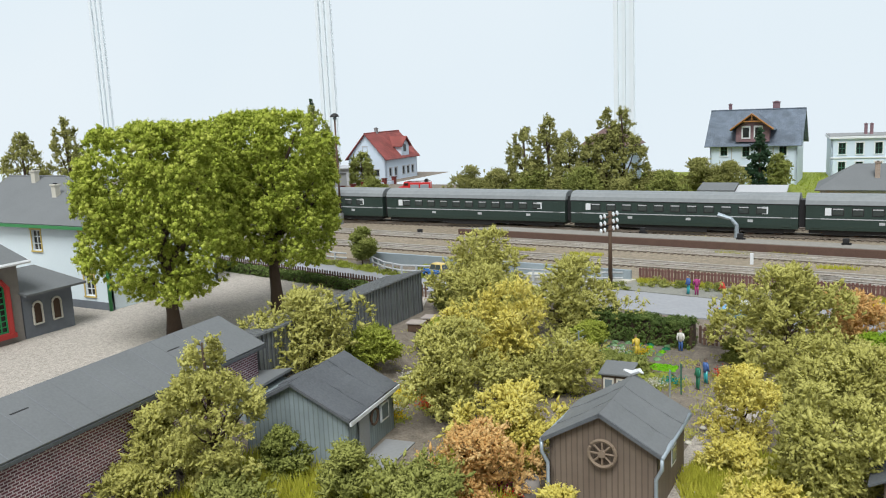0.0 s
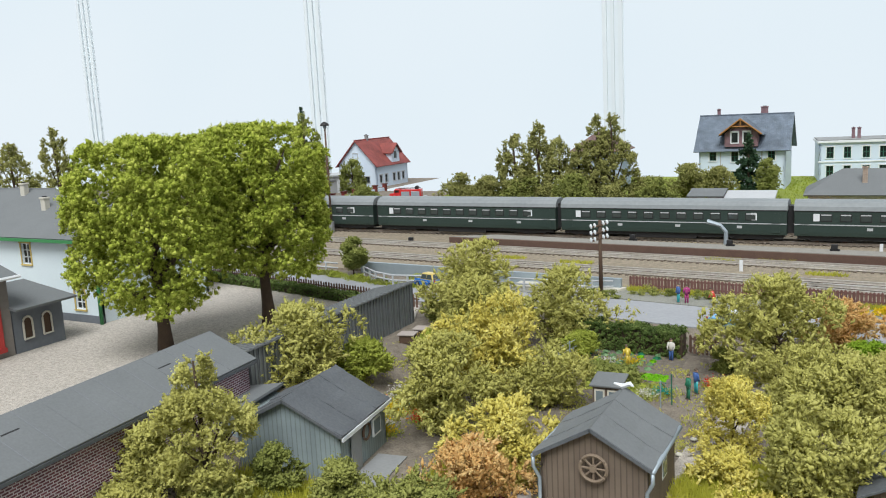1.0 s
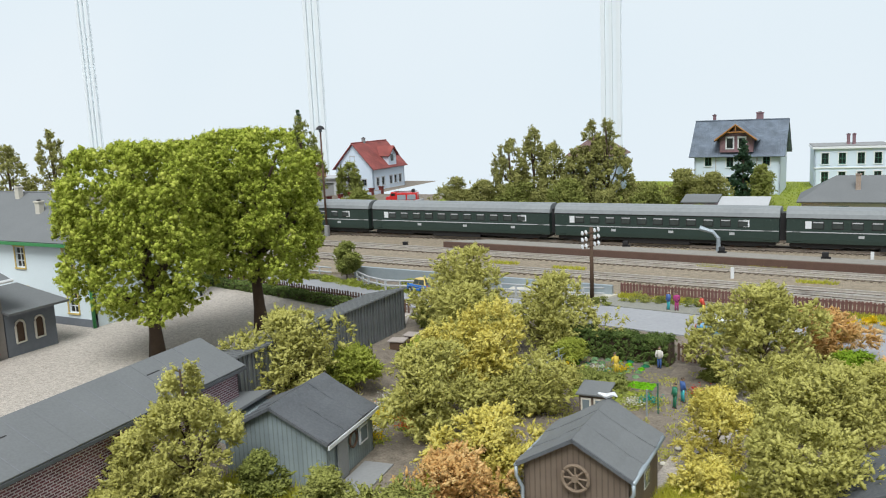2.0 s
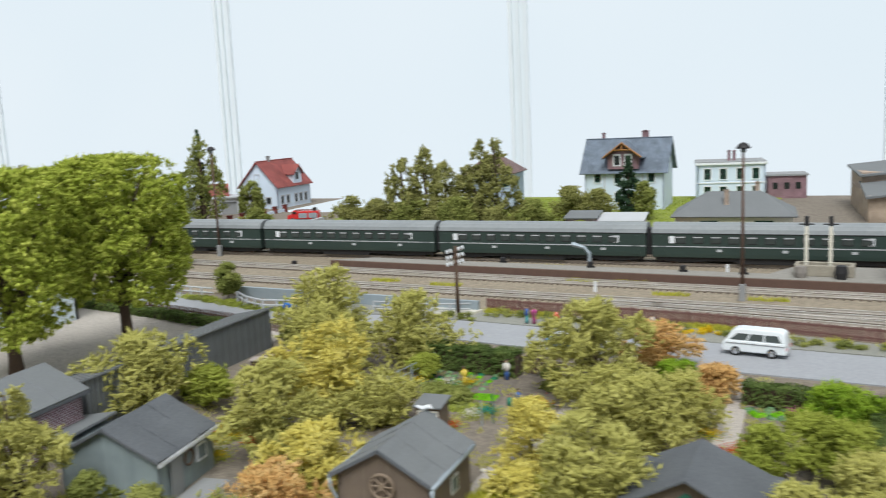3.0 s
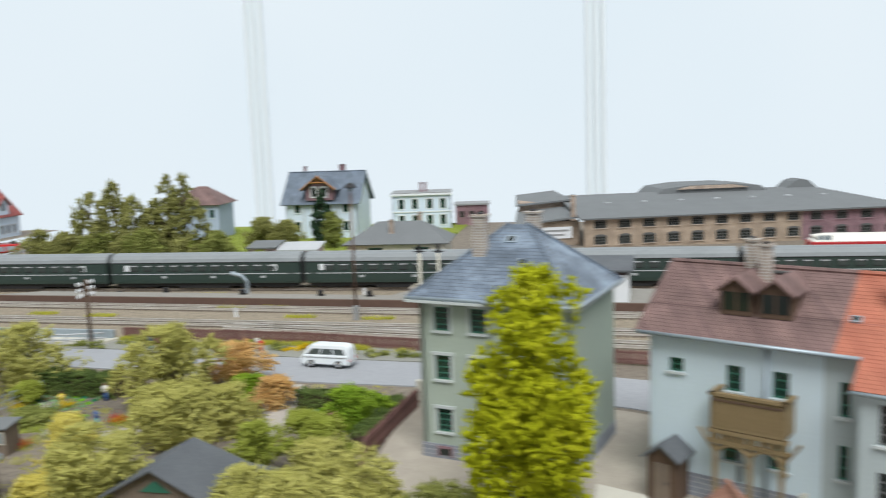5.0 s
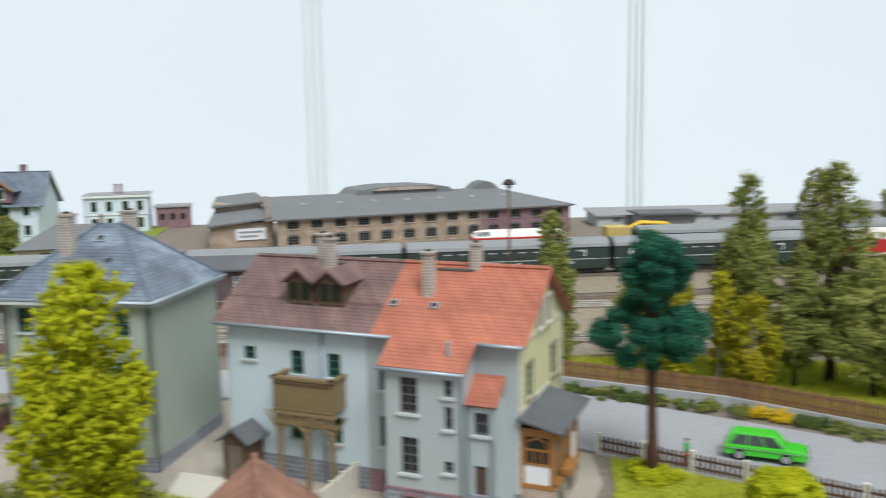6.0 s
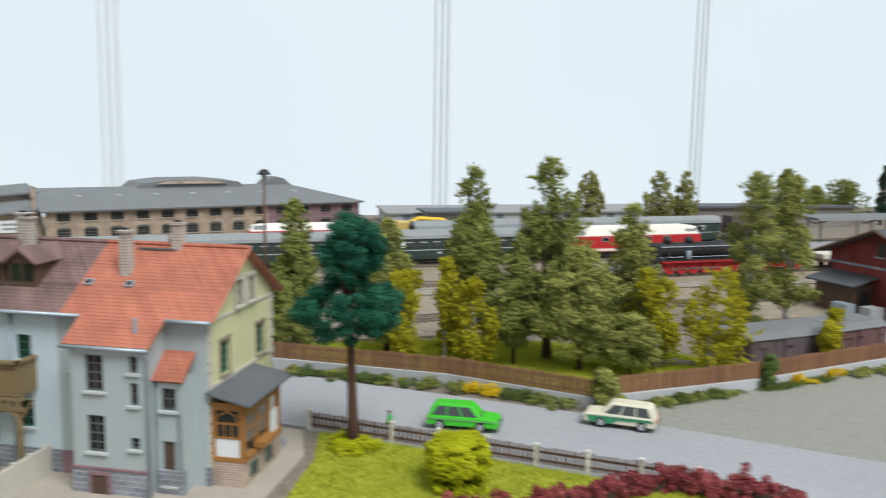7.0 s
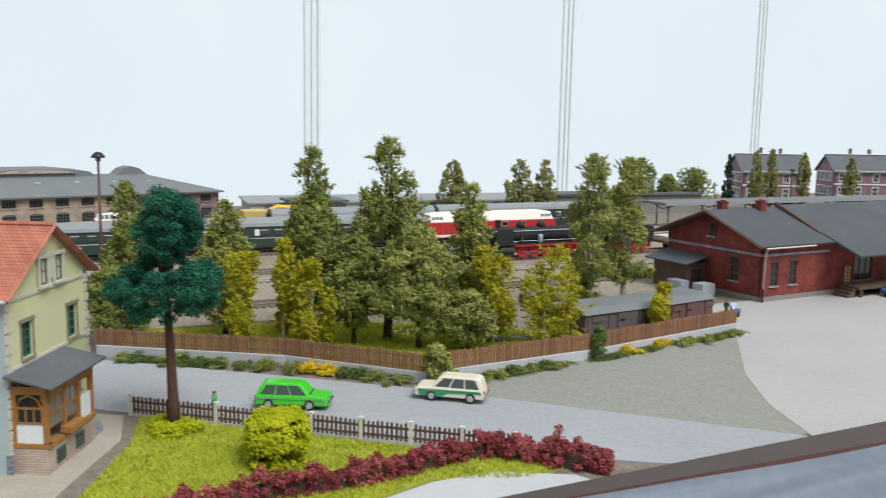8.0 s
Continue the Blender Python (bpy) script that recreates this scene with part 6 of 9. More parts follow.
# ---- goods shed ----
def goods_shed():
    hs = thing("goods_shed", "red brick goods shed with a grey felt roof and loading ramp", "goods shed", m=at(120.4, 56.5, 0.1, 3))
    D, h, r, S = 13.6, 6.2, 8.8, 10.4
    wall(hs, 0, 0, 0, S, h, BRICK_R, [(1.3, 1.55, 1.2, 2.5, 1, 2), (4.2, 1.55, 1.2, 2.5, 1, 2)], sash=WOOD_D, trim=STONE)
    wall(hs, 0, D, -90, D, h, BRICK_R, [(9.4, 1.7, 1.2, 2.5, 1, 2)], gable=r - h, sash=WOOD_D, trim=STONE)
    window(hs, at(0, D, 0, -90) @ at(6.3, -0.27, 6.1), 0.95, 1.5, WOOD_D, STONE, None, 0, 0)
    wall(hs, S, 0, 0, 60, h, BRICK_R, [(4.5, 1.2, 3.2, 3.4, 2, 0), (20, 1.2, 3.2, 3.4, 2, 0)], sash=WOOD_D, trim=STONE)
    wall(hs, S + 60, D, 180, S + 60, h, BRICK_R)
    part("plinth", Geo().box(-0.12, -0.12, -0.1, S + 4, 0.1, 0.5), WALL_TP, hs, "dark stone plinth")
    part("plinth", Geo().box(-0.12, -0.1, -0.1, 0.1, D, 0.5), WALL_TP, hs, "dark stone plinth")
    arch = [(-0.12, 0.0)] + [(0.6 - 0.72 * math.cos(a * math.pi / 8), 0.5 * math.sin(a * math.pi / 8)) for a in range(1, 8)] + [(1.32, 0.0)]
    for m in (at(1.3, 0, 4.05), at(4.2, 0, 4.05), at(0, D, 0, -90) @ at(9.4, 0, 4.2)):
        part("arch_head", Geo().side(arch, -0.06, 0.04), WOOD_D, hs, m=m)
    part("string_course", Geo().box(-0.1, -0.1, 4.75, S, 0.1, 5.0), STONE, hs)
    part("string_course", Geo().box(-0.1, -0.1, 4.75, 0.1, D, 5.0), STONE, hs)
    k = (r - h) / (D / 2)
    part("roof_plane", Geo().slab([(-1.4, -1.1, h - k * 1.1 + 0.2), (S - 0.6, -1.1, h - k * 1.1 + 0.2), (S - 0.6, D / 2, r + 0.2), (-1.4, D / 2, r + 0.2)], 0.22), FELT_G, hs, "grey roofing felt", bevel=0.04)
    part("roof_plane", Geo().slab([(-1.4, D + 1.4, h - k * 1.4 + 0.2), (S + 60, D + 1.4, h - k * 1.4 + 0.2), (S + 60, D / 2, r + 0.2), (-1.4, D / 2, r + 0.2)], 0.22), FELT_G, hs, "grey roofing felt")
    part("main_roof", Geo().slab([(S - 0.6, -4.2, 4.85), (S + 60, -4.2, 4.85), (S + 60, D / 2, r + 0.45), (S - 0.6, D / 2, r + 0.45)], 0.25), FELT_G, hs, "grey roofing felt over the ramp", bevel=0.04)
    part("fire_wall", Geo().slab([(S - 0.85, 0.5, 6.7), (S - 0.5, 0.5, 6.7), (S - 0.5, D / 2, r + 0.75), (S - 0.85, D / 2, r + 0.75)], 0.5), RUST, hs)
    part("barge_board", Geo().tube([(-1.45, -1.1, h - k * 1.1 + 0.05), (-1.45, D / 2, r + 0.08), (-1.45, D + 1.4, h - k * 1.4 + 0.05)], 0.17, 4), WOOD_D, hs)
    chimney(hs, 2.4, 8.0, 8.4, 9.6, 0.9, 0.8, BRICK_R)
    chimney(hs, 6.6, 6.3, 8.2, 9.7, 0.9, 0.8, BRICK_R)
    part("downpipe", Geo().tube([(0.3, -0.7, 5.7), (0.2, -0.25, 5.2), (0.1, -0.25, 1.4)], 0.09, 7), CREAM, hs, "pale downpipe", smooth=True)
    part("downpipe_foot", Geo().tube([(0.1, -0.25, 1.4), (0.1, -0.25, 0)], 0.11, 7), BLACK, hs)
    part("gutter", Geo().tube([(-0.9, -1.2, 5.75), (S - 3.8, -1.2, 5.75)], 0.09, 6), CREAM, hs)
    rp = part("ramp", Geo().box(S + 1.5, -2.9, 0.85, S + 58, 0, 1.15), WOOD_D, hs, "brown timber loading ramp")
    for q in range(14):
        part("ramp_post", Geo().box(0, 0, 0, 0.3, 0.3, 0.9), WOOD_D, rp, m=at(S + 2 + q * 4.1, -2.8, -0.05), key="ramppost")
    for q in range(3):
        part("step", Geo().box(S + 0.3 + q * 0.45, -2.4, 0, S + 0.8 + q * 0.45, -0.6, 0.3 * (q + 1)), RUST, hs)
    ld = part("ladder", Geo().box(0, 0, 0, 0.1, 0.1, 1.9).box(0.65, 0, 0, 0.75, 0.1, 1.9), OCHRE, hs, "yellow ladder", at(S + 2.4, -0.5, 1.15))
    for q in range(5):
        part("rung", Geo().box(0.1, 0.02, 0.2 + q * 0.36, 0.65, 0.08, 0.28 + q * 0.36), OCHRE, ld)
    an = part("timber_annex", Geo().box(-2.9, 7.6, 0, -0.1, 12.6, 3.1), WOOD_D, hs, "dark timber annex with a felt lean-to roof")
    part("annex_roof", Geo().slab([(-3.7, 6.9, 3.2), (-0.1, 6.9, 4.0), (-0.1, 13.4, 4.0), (-3.7, 13.4, 3.2)], 0.2), FELT_G, an, bevel=0.04)
    # black panel stands in for the shade inside the open doorway
    part("annex_door", Geo().box(-2.1, 7.5, 0, -0.7, 7.6, 2.4), BLACK, an)
    lamp = part("wall_stone", Geo().box(-5.0, 6.2, 0, -3.8, 8.2, 1.5), ZINC, hs, "grey fuel boxes")
    part("box", Geo().box(-3.4, 4.6, 0, -1.6, 6.1, 1.3), PALEGREY, lamp)


goods_shed()


# grounded goods vans behind the fence
def van_body(x, y, rz, L, mt, label):
    hs = thing("grounded_van", label, "van body", "grounded vans", at(x, y, 0.1, rz))
    part("body", Geo().box(0, 0, 0, L, 4.6, 2.0), mt, hs, bevel=0.04)
    part("roof", Geo().side([(-0.2, 1.95), (L + 0.2, 1.95), (L + 0.2, 2.4), (-0.2, 2.4)], -0.25, 4.85, inset=0.9), FELT, hs, "grey arched felt roof", bevel=0.15)
    for k in range(int(L / 1.15)):
        part("strap", Geo().box(0, -0.07, 0.1, 0.12, 0, 1.92), mt, hs, m=at(0.25 + k * 1.15, 0, 0), key=("strap", mt.name))
    d = part("sliding_door", Geo().box(L * 0.38, -0.13, 0.15, L * 0.62, -0.02, 1.85), mt, hs)
    part("handle", Geo().box(L * 0.4, -0.2, 1.2, L * 0.46, -0.12, 1.35), BLACK, d)
    for k in (0.08, 0.8):
        part("vent", Geo().box(L * k, -0.1, 1.3, L * k + 1.2, -0.02, 1.75), mt, hs)


VAN = mat("van_brown", (0.13, 0.10, 0.105), (0.09, 0.07, 0.075), 80, 0.85, 0.3)
van_body(94.2, 50.4, 5, 9.4, VAN, "weathered brown goods van body with a grey roof")
van_body(104.0, 51.4, 8, 6.0, mat("van_red_brown", (0.15, 0.085, 0.085), (0.11, 0.06, 0.06), 80, 0.85, 0.3), "red-brown goods van body with a grey roof")

# platform shed with a red chimney, and the signals before it
ps = thing("platform_shed", "dark plank shed on the platform with a red brick chimney", "shed", m=at(22.2, 91.9, 1.25, -4))
wall(ps, 0, 0, 0, 15, 3.3, VAN, [(2.6, 1.3, 1.8, 1.4, 2, 1), (9, 1.3, 1.8, 1.4, 2, 1)], sash=WHITE, trim=WHITE, glass=GLASS_B)
part("body", Geo().box(0.05, 0.4, 0, 15, 4.4, 3.2), VAN, ps)
part("white_annex", Geo().box(12.5, -0.1, 0, 15.1, 4.4, 2.9), WHITE, ps)
part("roof", Geo().slab([(-0.5, -0.6, 3.5), (15.6, -0.6, 3.5), (15.6, 4.9, 4.3), (-0.5, 4.9, 4.3)], 0.25), FELT_D, ps, bevel=0.04)
chimney(ps, 0.9, 1.2, 3.4, 5.8, 0.7, 0.7, LOCO_R)
sb_ = thing("platform_planter", "weathered stone kerb box round the signals with grass", "planter", m=at(12.9, 94.4, 1.25, -4))
part("kerb", Geo().box(0, 0, 0, 5.4, 0.4, 1.1).box(0, 2.0, 0, 5.4, 2.4, 1.1).box(0, 0.4, 0, 0.4, 2.0, 1.1).box(5.0, 0.4, 0, 5.4, 2.0, 1.1), mat("planter_stone", (0.40, 0.37, 0.30), (0.22, 0.2, 0.165), 110, 0.9, 0.5), sb_, bevel=0.08)
part("barrel", Geo().lathe([(0.5, 0), (0.62, 0.6), (0.5, 1.3)], 10), BLACK, sb_, m=at(4.3, -0.7, 0))
part("barrel", Geo().lathe([(0.5, 0), (0.6, 0.5), (0.5, 1.1)], 10), WALL_TP, sb_, m=at(0.7, -0.7, 0))
for x in (14.0, 16.2):
    sgn = thing("light_signal", "cream lattice signal mast with a black lamp head", "signal", "platform signals", at(x, 95.6, 1.25))
    part("mast", Geo().box(-0.16, -0.14, 0, 0.16, 0.14, 4.8), POST_W, sgn)
    part("lamp_head", Geo().box(-0.2, -0.16, 4.8, 0.2, 0.14, 5.8), BLACK, sgn, bevel=0.05)
    part("cross_arm", Geo().tube([(-0.7, 0, 5.0), (0.7, 0, 5.0)], 0.07, 5), BLACK, sgn)
    for q in range(6):
        part("rung", Geo().box(-0.24, -0.18, 0, 0.24, -0.12, 0.06), POST_W, sgn, m=at(0, 0, 0.5 + q * 0.7), key="sigrung")


# tall yard lamps and the telegraph pole
def yard_lamp(x, y, z, h):
    hs = thing("yard_lamp", "tall dark yard lamp with a mushroom shade", "lamp", "yard lamps", at(x, y, z))
    part("foot", Geo().box(-0.28, -0.28, 0, 0.28, 0.28, 1.6), GREY, hs, bevel=0.05)
    part("pole", Geo().tube([(0, 0, 1.5), (0, 0, h - 0.5)], [0.16, 0.11], 8), RUST, hs, smooth=True)
    part("shade", Geo().lathe([(0.12, h + 0.12), (0.4, h - 0.02), (0.62, h - 0.3), (0.66, h - 0.42), (0.5, h - 0.42)], 14), BLACK, hs, smooth=True)
    part("lamp_glass", Geo().lathe([(0.22, h - 0.42), (0.26, h - 0.65), (0.14, h - 0.8)], 10), GLASS_B, hs, smooth=True)


yard_lamp(8.7, 86.7, 0.2, 14.5)
yard_lamp(59.0, 78.3, 0.2, 14.2)
yard_lamp(-62.9, 102.2, 0.2, 15.4)
yard_lamp(186, 112, 1.2, 9.5)
tp = thing("telegraph_pole", "brown wooden telegraph pole with white insulators", "telegraph pole", m=at(-15.2, 75.6, 0.1))
part("pole", Geo().tube([(0, 0, 0), (0, 0, 6.6)], [0.2, 0.15], 8), WOOD_D, tp, smooth=True)
for k in range(3):
    ca = part("crossarm", Geo().box(-0.8, -0.08, 0, 0.8, 0.08, 0.14), WOOD_D, tp, m=at(0, -0.12, 4.9 + k * 0.6, 30, 0, -12), key="crossarm")
    for x in (-0.72, -0.38, 0.38, 0.72):
        part("insulator", Geo().lathe([(0.08, -0.1), (0.13, 0.05), (0.1, 0.22), (0.05, 0.28)], 8), WHITE, ca, m=at(x, -0.02, 0.1), key="insulator")


# ---- trains ----
def wheelset(parent, x, r, mt, key):
    for y in (-0.86, 0.86):
        part("wheel", Geo().lathe([(r, -0.12), (r, 0.12)], 16, axis="y"), mt, parent, m=at(x, y, r), key=(key, r))


COACH_G = glass_mat("coach_glass", (0.05, 0.062, 0.06))


def coach(x, y, label):
    cs = thing("passenger_coach", label, "coach", "train coaches", at(x, y, 0.58))
    L = 26.2
    sec = [(-1.62, 0.75), (-1.66, 1.2), (-1.66, 3.5), (1.66, 3.5), (1.66, 1.2), (1.62, 0.75)]
    g = Geo()
    n = len(sec)
    g.add([(0.3, a, b) for a, b in sec] + [(L, a, b) for a, b in sec], [tuple(range(n)), tuple(range(2 * n - 1, n - 1, -1))] + [(i, n + i, n + (i + 1) % n, (i + 1) % n) for i in range(n)])
    body = part("body", g, COACH, cs, bevel=0.05)
    sec = [(-1.68, 3.48), (-1.55, 3.95), (-1.15, 4.35), (-0.5, 4.55), (0.5, 4.55), (1.15, 4.35), (1.55, 3.95), (1.68, 3.48)]
    n = len(sec)
    g = Geo().add([(0.25, a, b) for a, b in sec] + [(L + 0.05, a, b) for a, b in sec], [tuple(range(n)), tuple(range(2 * n - 1, n - 1, -1))] + [(i, n + i, n + (i + 1) % n, (i + 1) % n) for i in range(n)])
    part("roof", g, COACH_R, cs, "grey ribbed coach roof")
    part("waist_line", Geo().box(0.3, -1.69, 1.95, L, -1.64, 2.05), PALEGREY, cs)
    part("gutter_line", Geo().box(0.3, -1.71, 3.44, L, -1.62, 3.52), BLACK, cs)
    for k in range(11):
        w = part("window", Geo().box(0, 0, 0, 1.15, 0.06, 0.85), BLACK, body, m=at(2.9 + k * 1.9, -1.69, 2.35), key="coachwin")
        part("pane", Geo().box(0.08, -0.02, 0.08, 1.07, 0.02, 0.62), COACH_G, w, key="coachpane")
        part("top_light", Geo().box(0.08, -0.02, 0.66, 1.07, 0.02, 0.78), PALEGREY, w, key="coachtop")
    for x0 in (0.9, L - 1.6):
        part("door", Geo().box(0, 0, 0, 0.9, 0.05, 2.2), COACH, body, m=at(x0, -1.69, 1.0), key="coachdoor")
    for x0 in (2.55, L - 3.35):
        part("white_blind", Geo().box(0, 0, 0, 0.62, 0.04, 0.8), WHITE, body, m=at(x0 - 0.35, -1.7, 2.38), key="coachblind")
    for x0 in (7.4, 14.2, 21.0):
        part("plate", Geo().box(0, 0, 0, 0.55, 0.03, 0.28), PALEGREY, body, m=at(x0, -1.69, 1.45), key="coachplate")
    part("underframe", Geo().box(0.6, -1.3, 0.35, L - 0.4, 1.3, 0.8).box(9.5, -1.35, 0.1, 16.5, 1.35, 0.7), BLACK, cs)
    for bx in (3.9, L - 3.6):
        bo = part("bogie", Geo().box(-2.1, -1.25, 0.2, 2.1, -1.05, 0.75).box(-2.1, 1.05, 0.2, 2.1, 1.25, 0.75).box(-0.4, -1.2, 0.3, 0.4, 1.2, 0.8), BLACK, cs, m=at(bx), key="bogie")
        for q in (-1.4, 1.4):
            wheelset(bo, q, 0.5, RUST, "coachwheel")
    part("gangway", Geo().box(-0.1, -0.75, 0.9, 0.35, 0.75, 3.9), BLACK, cs)
    part("gangway", Geo().box(L - 0.05, -0.75, 0.9, L + 0.35, 0.75, 3.9), BLACK, cs)
    return cs


def diesel(x, y, label, L=22.2, waist=3.25):
    ls = thing("diesel_locomotive", label, "locomotive", "diesel locomotives", at(x, y, 0.58))
    g = Geo().side([(0.25, 0.95), (L - 0.25, 0.95), (L - 0.05, 1.4), (L - 0.2, 2.6), (L - 0.45, waist), (0.45, waist), (0.2, 2.6), (0.05, 1.4)], -1.68, 1.68, inset=0.06)
    body = part("body", g, LOCO_R, ls, "red lower body", bevel=0.1)
    g = Geo().side([(0.47, waist - 0.03), (L - 0.47, waist - 0.03), (L - 0.95, 4.05), (L - 0.75, 4.15), (L - 0.85, 4.35), (L - 2.5, 4.55), (2.5, 4.55), (0.85, 4.35), (0.75, 4.15), (0.95, 4.05)], -1.63, 1.63, inset=0.6)
    part("upper_body", g, LOCO_W, ls, "cream upper body and roof", bevel=0.12)
    part("stripe", Geo().box(0.12, -1.72, 1.05, L - 0.12, 1.72, 1.45), LOCO_W, ls, "cream stripe", bevel=0.08)
    for q in (0.243, 0.378, 0.559, 0.698):
        x0 = q * L
        w = part("window", Geo().box(0, 0, 0, 1.15, 0.06, 0.62), ZINC, body, m=at(x0, -1.68, 2.45), key="locowin")
        part("pane", Geo().box(0.08, -0.02, 0.08, 1.07, 0.02, 0.54), GLASS, w, key="locopane")
    for x0, s in ((1.05, 1), (L - 1.05, -1)):
        for q in range(3):
            part("cab_window", Geo().box(0, 0, 0, 0.5, 0.06, 0.62), GLASS_B, ls, m=at(x0 + s * q * 0.62 - (0.5 if s < 0 else 0), -1.5, waist + 0.17, 0, -13), key="cabwin")
    for x0 in (2.6, 3.5, L - 3.6, L - 2.7):
        part("grab_rail", Geo().tube([(0, 0, 0), (0, 0, 1.2)], 0.04, 5), CHROME, ls, m=at(x0, -1.76, 1.5), key="grabrail")
    part("underframe", Geo().box(0.6, -1.4, 0.35, L - 0.6, 1.4, 0.98).box(0.39 * L, -1.45, 0.15, 0.61 * L, 1.45, 0.9), BLACK, ls)
    for bx in (4.2, L - 4.2):
        bo = part("bogie", Geo().box(-2.4, -1.3, 0.15, 2.4, -1.1, 0.8).box(-2.4, 1.1, 0.15, 2.4, 1.3, 0.8).box(-0.5, -1.2, 0.3, 0.5, 1.2, 0.9), BLACK, ls, m=at(bx), key="locobogie")
        for q in (-1.5, 1.5):
            wheelset(bo, q, 0.55, BLACK, "locowheel")
    for x0, s in ((0.0, -1), (L, 1)):
        for y in (-1.0, 1.0):
            part("buffer", Geo().lathe([(0.1, 0), (0.1, 0.45), (0.24, 0.45), (0.24, 0.55)], 10, axis="x"), BLACK, ls, m=at(x0, y, 0.75, 0 if s > 0 else 180), key="buffer")
            part("headlight", Geo().lathe([(0.2, 0), (0.2, 0.12), (0.12, 0.16)], 10, axis="x"), GLASS_B, ls, m=at(x0 + (-0.1 if s > 0 else 0.1), y, 1.65, 0 if s > 0 else 180), key="headlight")
    return ls


LOCO_X = 104.0
diesel(LOCO_X, 104.6, "red and cream diesel locomotive at the head of the train")
diesel(60.6, 115.6, "short red and cream diesel locomotive standing on the siding", 14.0, 3.7)
first = coach(LOCO_X - 26.7, 104.7, "dark green passenger coach with a grey roof")
for k in range(1, 7):
    copy_thing(first, at(LOCO_X - 26.7 - 26.65 * k, 104.75, 0.58))
for k in range(2):
    copy_thing(first, at(84.5 + 26.65 * k, 115.6, 0.58))


def steam_engine(x, y):
    ls = thing("steam_locomotive", "black steam locomotive with red wheels and frame", "locomotive", m=at(x, y, 0.58))
    part("boiler", Geo().lathe([(0.9, 0.3), (1.05, 0.5), (1.05, 12.2), (1.2, 12.3), (1.2, 15.0)], 18, (0, 0, 2.95), axis="x"), BLACK, ls, smooth=True)
    part("smokebox_door", Geo().lathe([(0.15, 0.05), (0.75, 0.18), (0.9, 0.32)], 16, (0, 0, 2.95), axis="x"), BLACK, ls, smooth=True)
    part("chimney", Geo().lathe([(0.4, 3.9), (0.36, 4.7), (0.46, 4.95)], 12, (1.6, 0, 0)), BLACK, ls)
    for x0 in (5.0, 8.2):
        part("dome", Geo().lathe([(0.6, 3.9), (0.58, 4.4), (0.3, 4.75)], 12, (x0, 0, 0)), BLACK, ls, smooth=True)
    part("cab", Geo().side([(14.2, 1.5), (17.6, 1.5), (17.6, 4.6), (16, 4.95), (14.2, 4.75)], -1.6, 1.6, inset=0.2), BLACK, ls)
    part("pane", Geo().box(15.0, -1.58, 3.3, 16.6, -1.48, 4.2), GLASS, ls)
    part("running_board", Geo().box(0.2, -1.6, 1.75, 14.4, 1.6, 1.9), BLACK, ls)
    part("frame_plate", Geo().box(0.3, -0.9, 0.7, 17.2, 0.9, 1.6), LOCO_R, ls, "red frame")
    part("cylinder", Geo().lathe([(0.55, 1.2), (0.55, 3.2)], 12, (0, -1.35, 1.0), axis="x"), BLACK, ls)
    for k, (x0, r) in enumerate(((1.6, 0.5), (4.9, 0.8), (6.7, 0.8), (8.5, 0.8), (10.3, 0.8), (12.1, 0.8), (14.9, 0.55))):
        part("wheel", Geo().lathe([(r, -0.12), (r, 0.12)], 18, axis="y"), LOCO_R, ls, m=at(x0, -0.95, r), key=("drv", r))
    part("coupling_rod", Geo().box(4.7, -1.2, 0.65, 12.3, -1.1, 0.82), CHROME, ls)
    for z0 in (3.55, 2.2):
        part("handrail", Geo().tube([(0.6, -1.08, z0), (13.8, -1.12, z0)], 0.05, 5), ZINC, ls, "pale handrail")
    for x0 in (3.0, 4.2, 6.6, 9.6, 11.4):
        part("boiler_band", Geo().lathe([(1.08, -0.06), (1.08, 0.06)], 18, (0, 0, 2.95), axis="x"), BLACK, ls, m=at(x0), key="boilerband")
    part("smoke_deflector", Geo().box(0.6, -1.62, 1.9, 3.1, -1.55, 3.9), BLACK, ls, bevel=0.03)
    part("air_pump", Geo().lathe([(0.28, 0), (0.34, 0.2), (0.34, 1.0), (0.22, 1.15)], 10, (7.4, -1.3, 1.9)), ZINC, ls, "grey air pump", smooth=True)
    part("steam_pipe", Geo().tube([(4.8, -1.05, 3.2), (4.6, -1.3, 2.4), (2.6, -1.35, 1.6)], 0.13, 6), BLACK, ls)
    part("whistle", Geo().lathe([(0.08, 0), (0.08, 0.5), (0.14, 0.6)], 8, (12.8, 0, 4.1)), OCHRE, ls)
    part("valance", Geo().box(3.4, -1.62, 1.55, 14.2, -1.56, 1.76), LOCO_R, ls, "red valance")
    part("buffer_beam", Geo().box(-0.2, -1.6, 0.75, 0.2, 1.6, 1.35), LOCO_R, ls)
    tn = part("tender", Geo().side([(18.2, 1.3), (26.2, 1.3), (26.2, 3.6), (22, 4.1), (18.2, 4.1)], -1.6, 1.6), BLACK, ls, bevel=0.1)
    part("tender_frame", Geo().box(18.4, -1.2, 0.5, 26, 1.2, 1.3), LOCO_R, tn)
    for x0 in (19.6, 21.2, 23.2, 24.8):
        part("wheel", Geo().lathe([(0.5, -0.12), (0.5, 0.12)], 16, axis="y"), LOCO_R, tn, m=at(x0, -0.95, 0.5), key="tenderwheel")


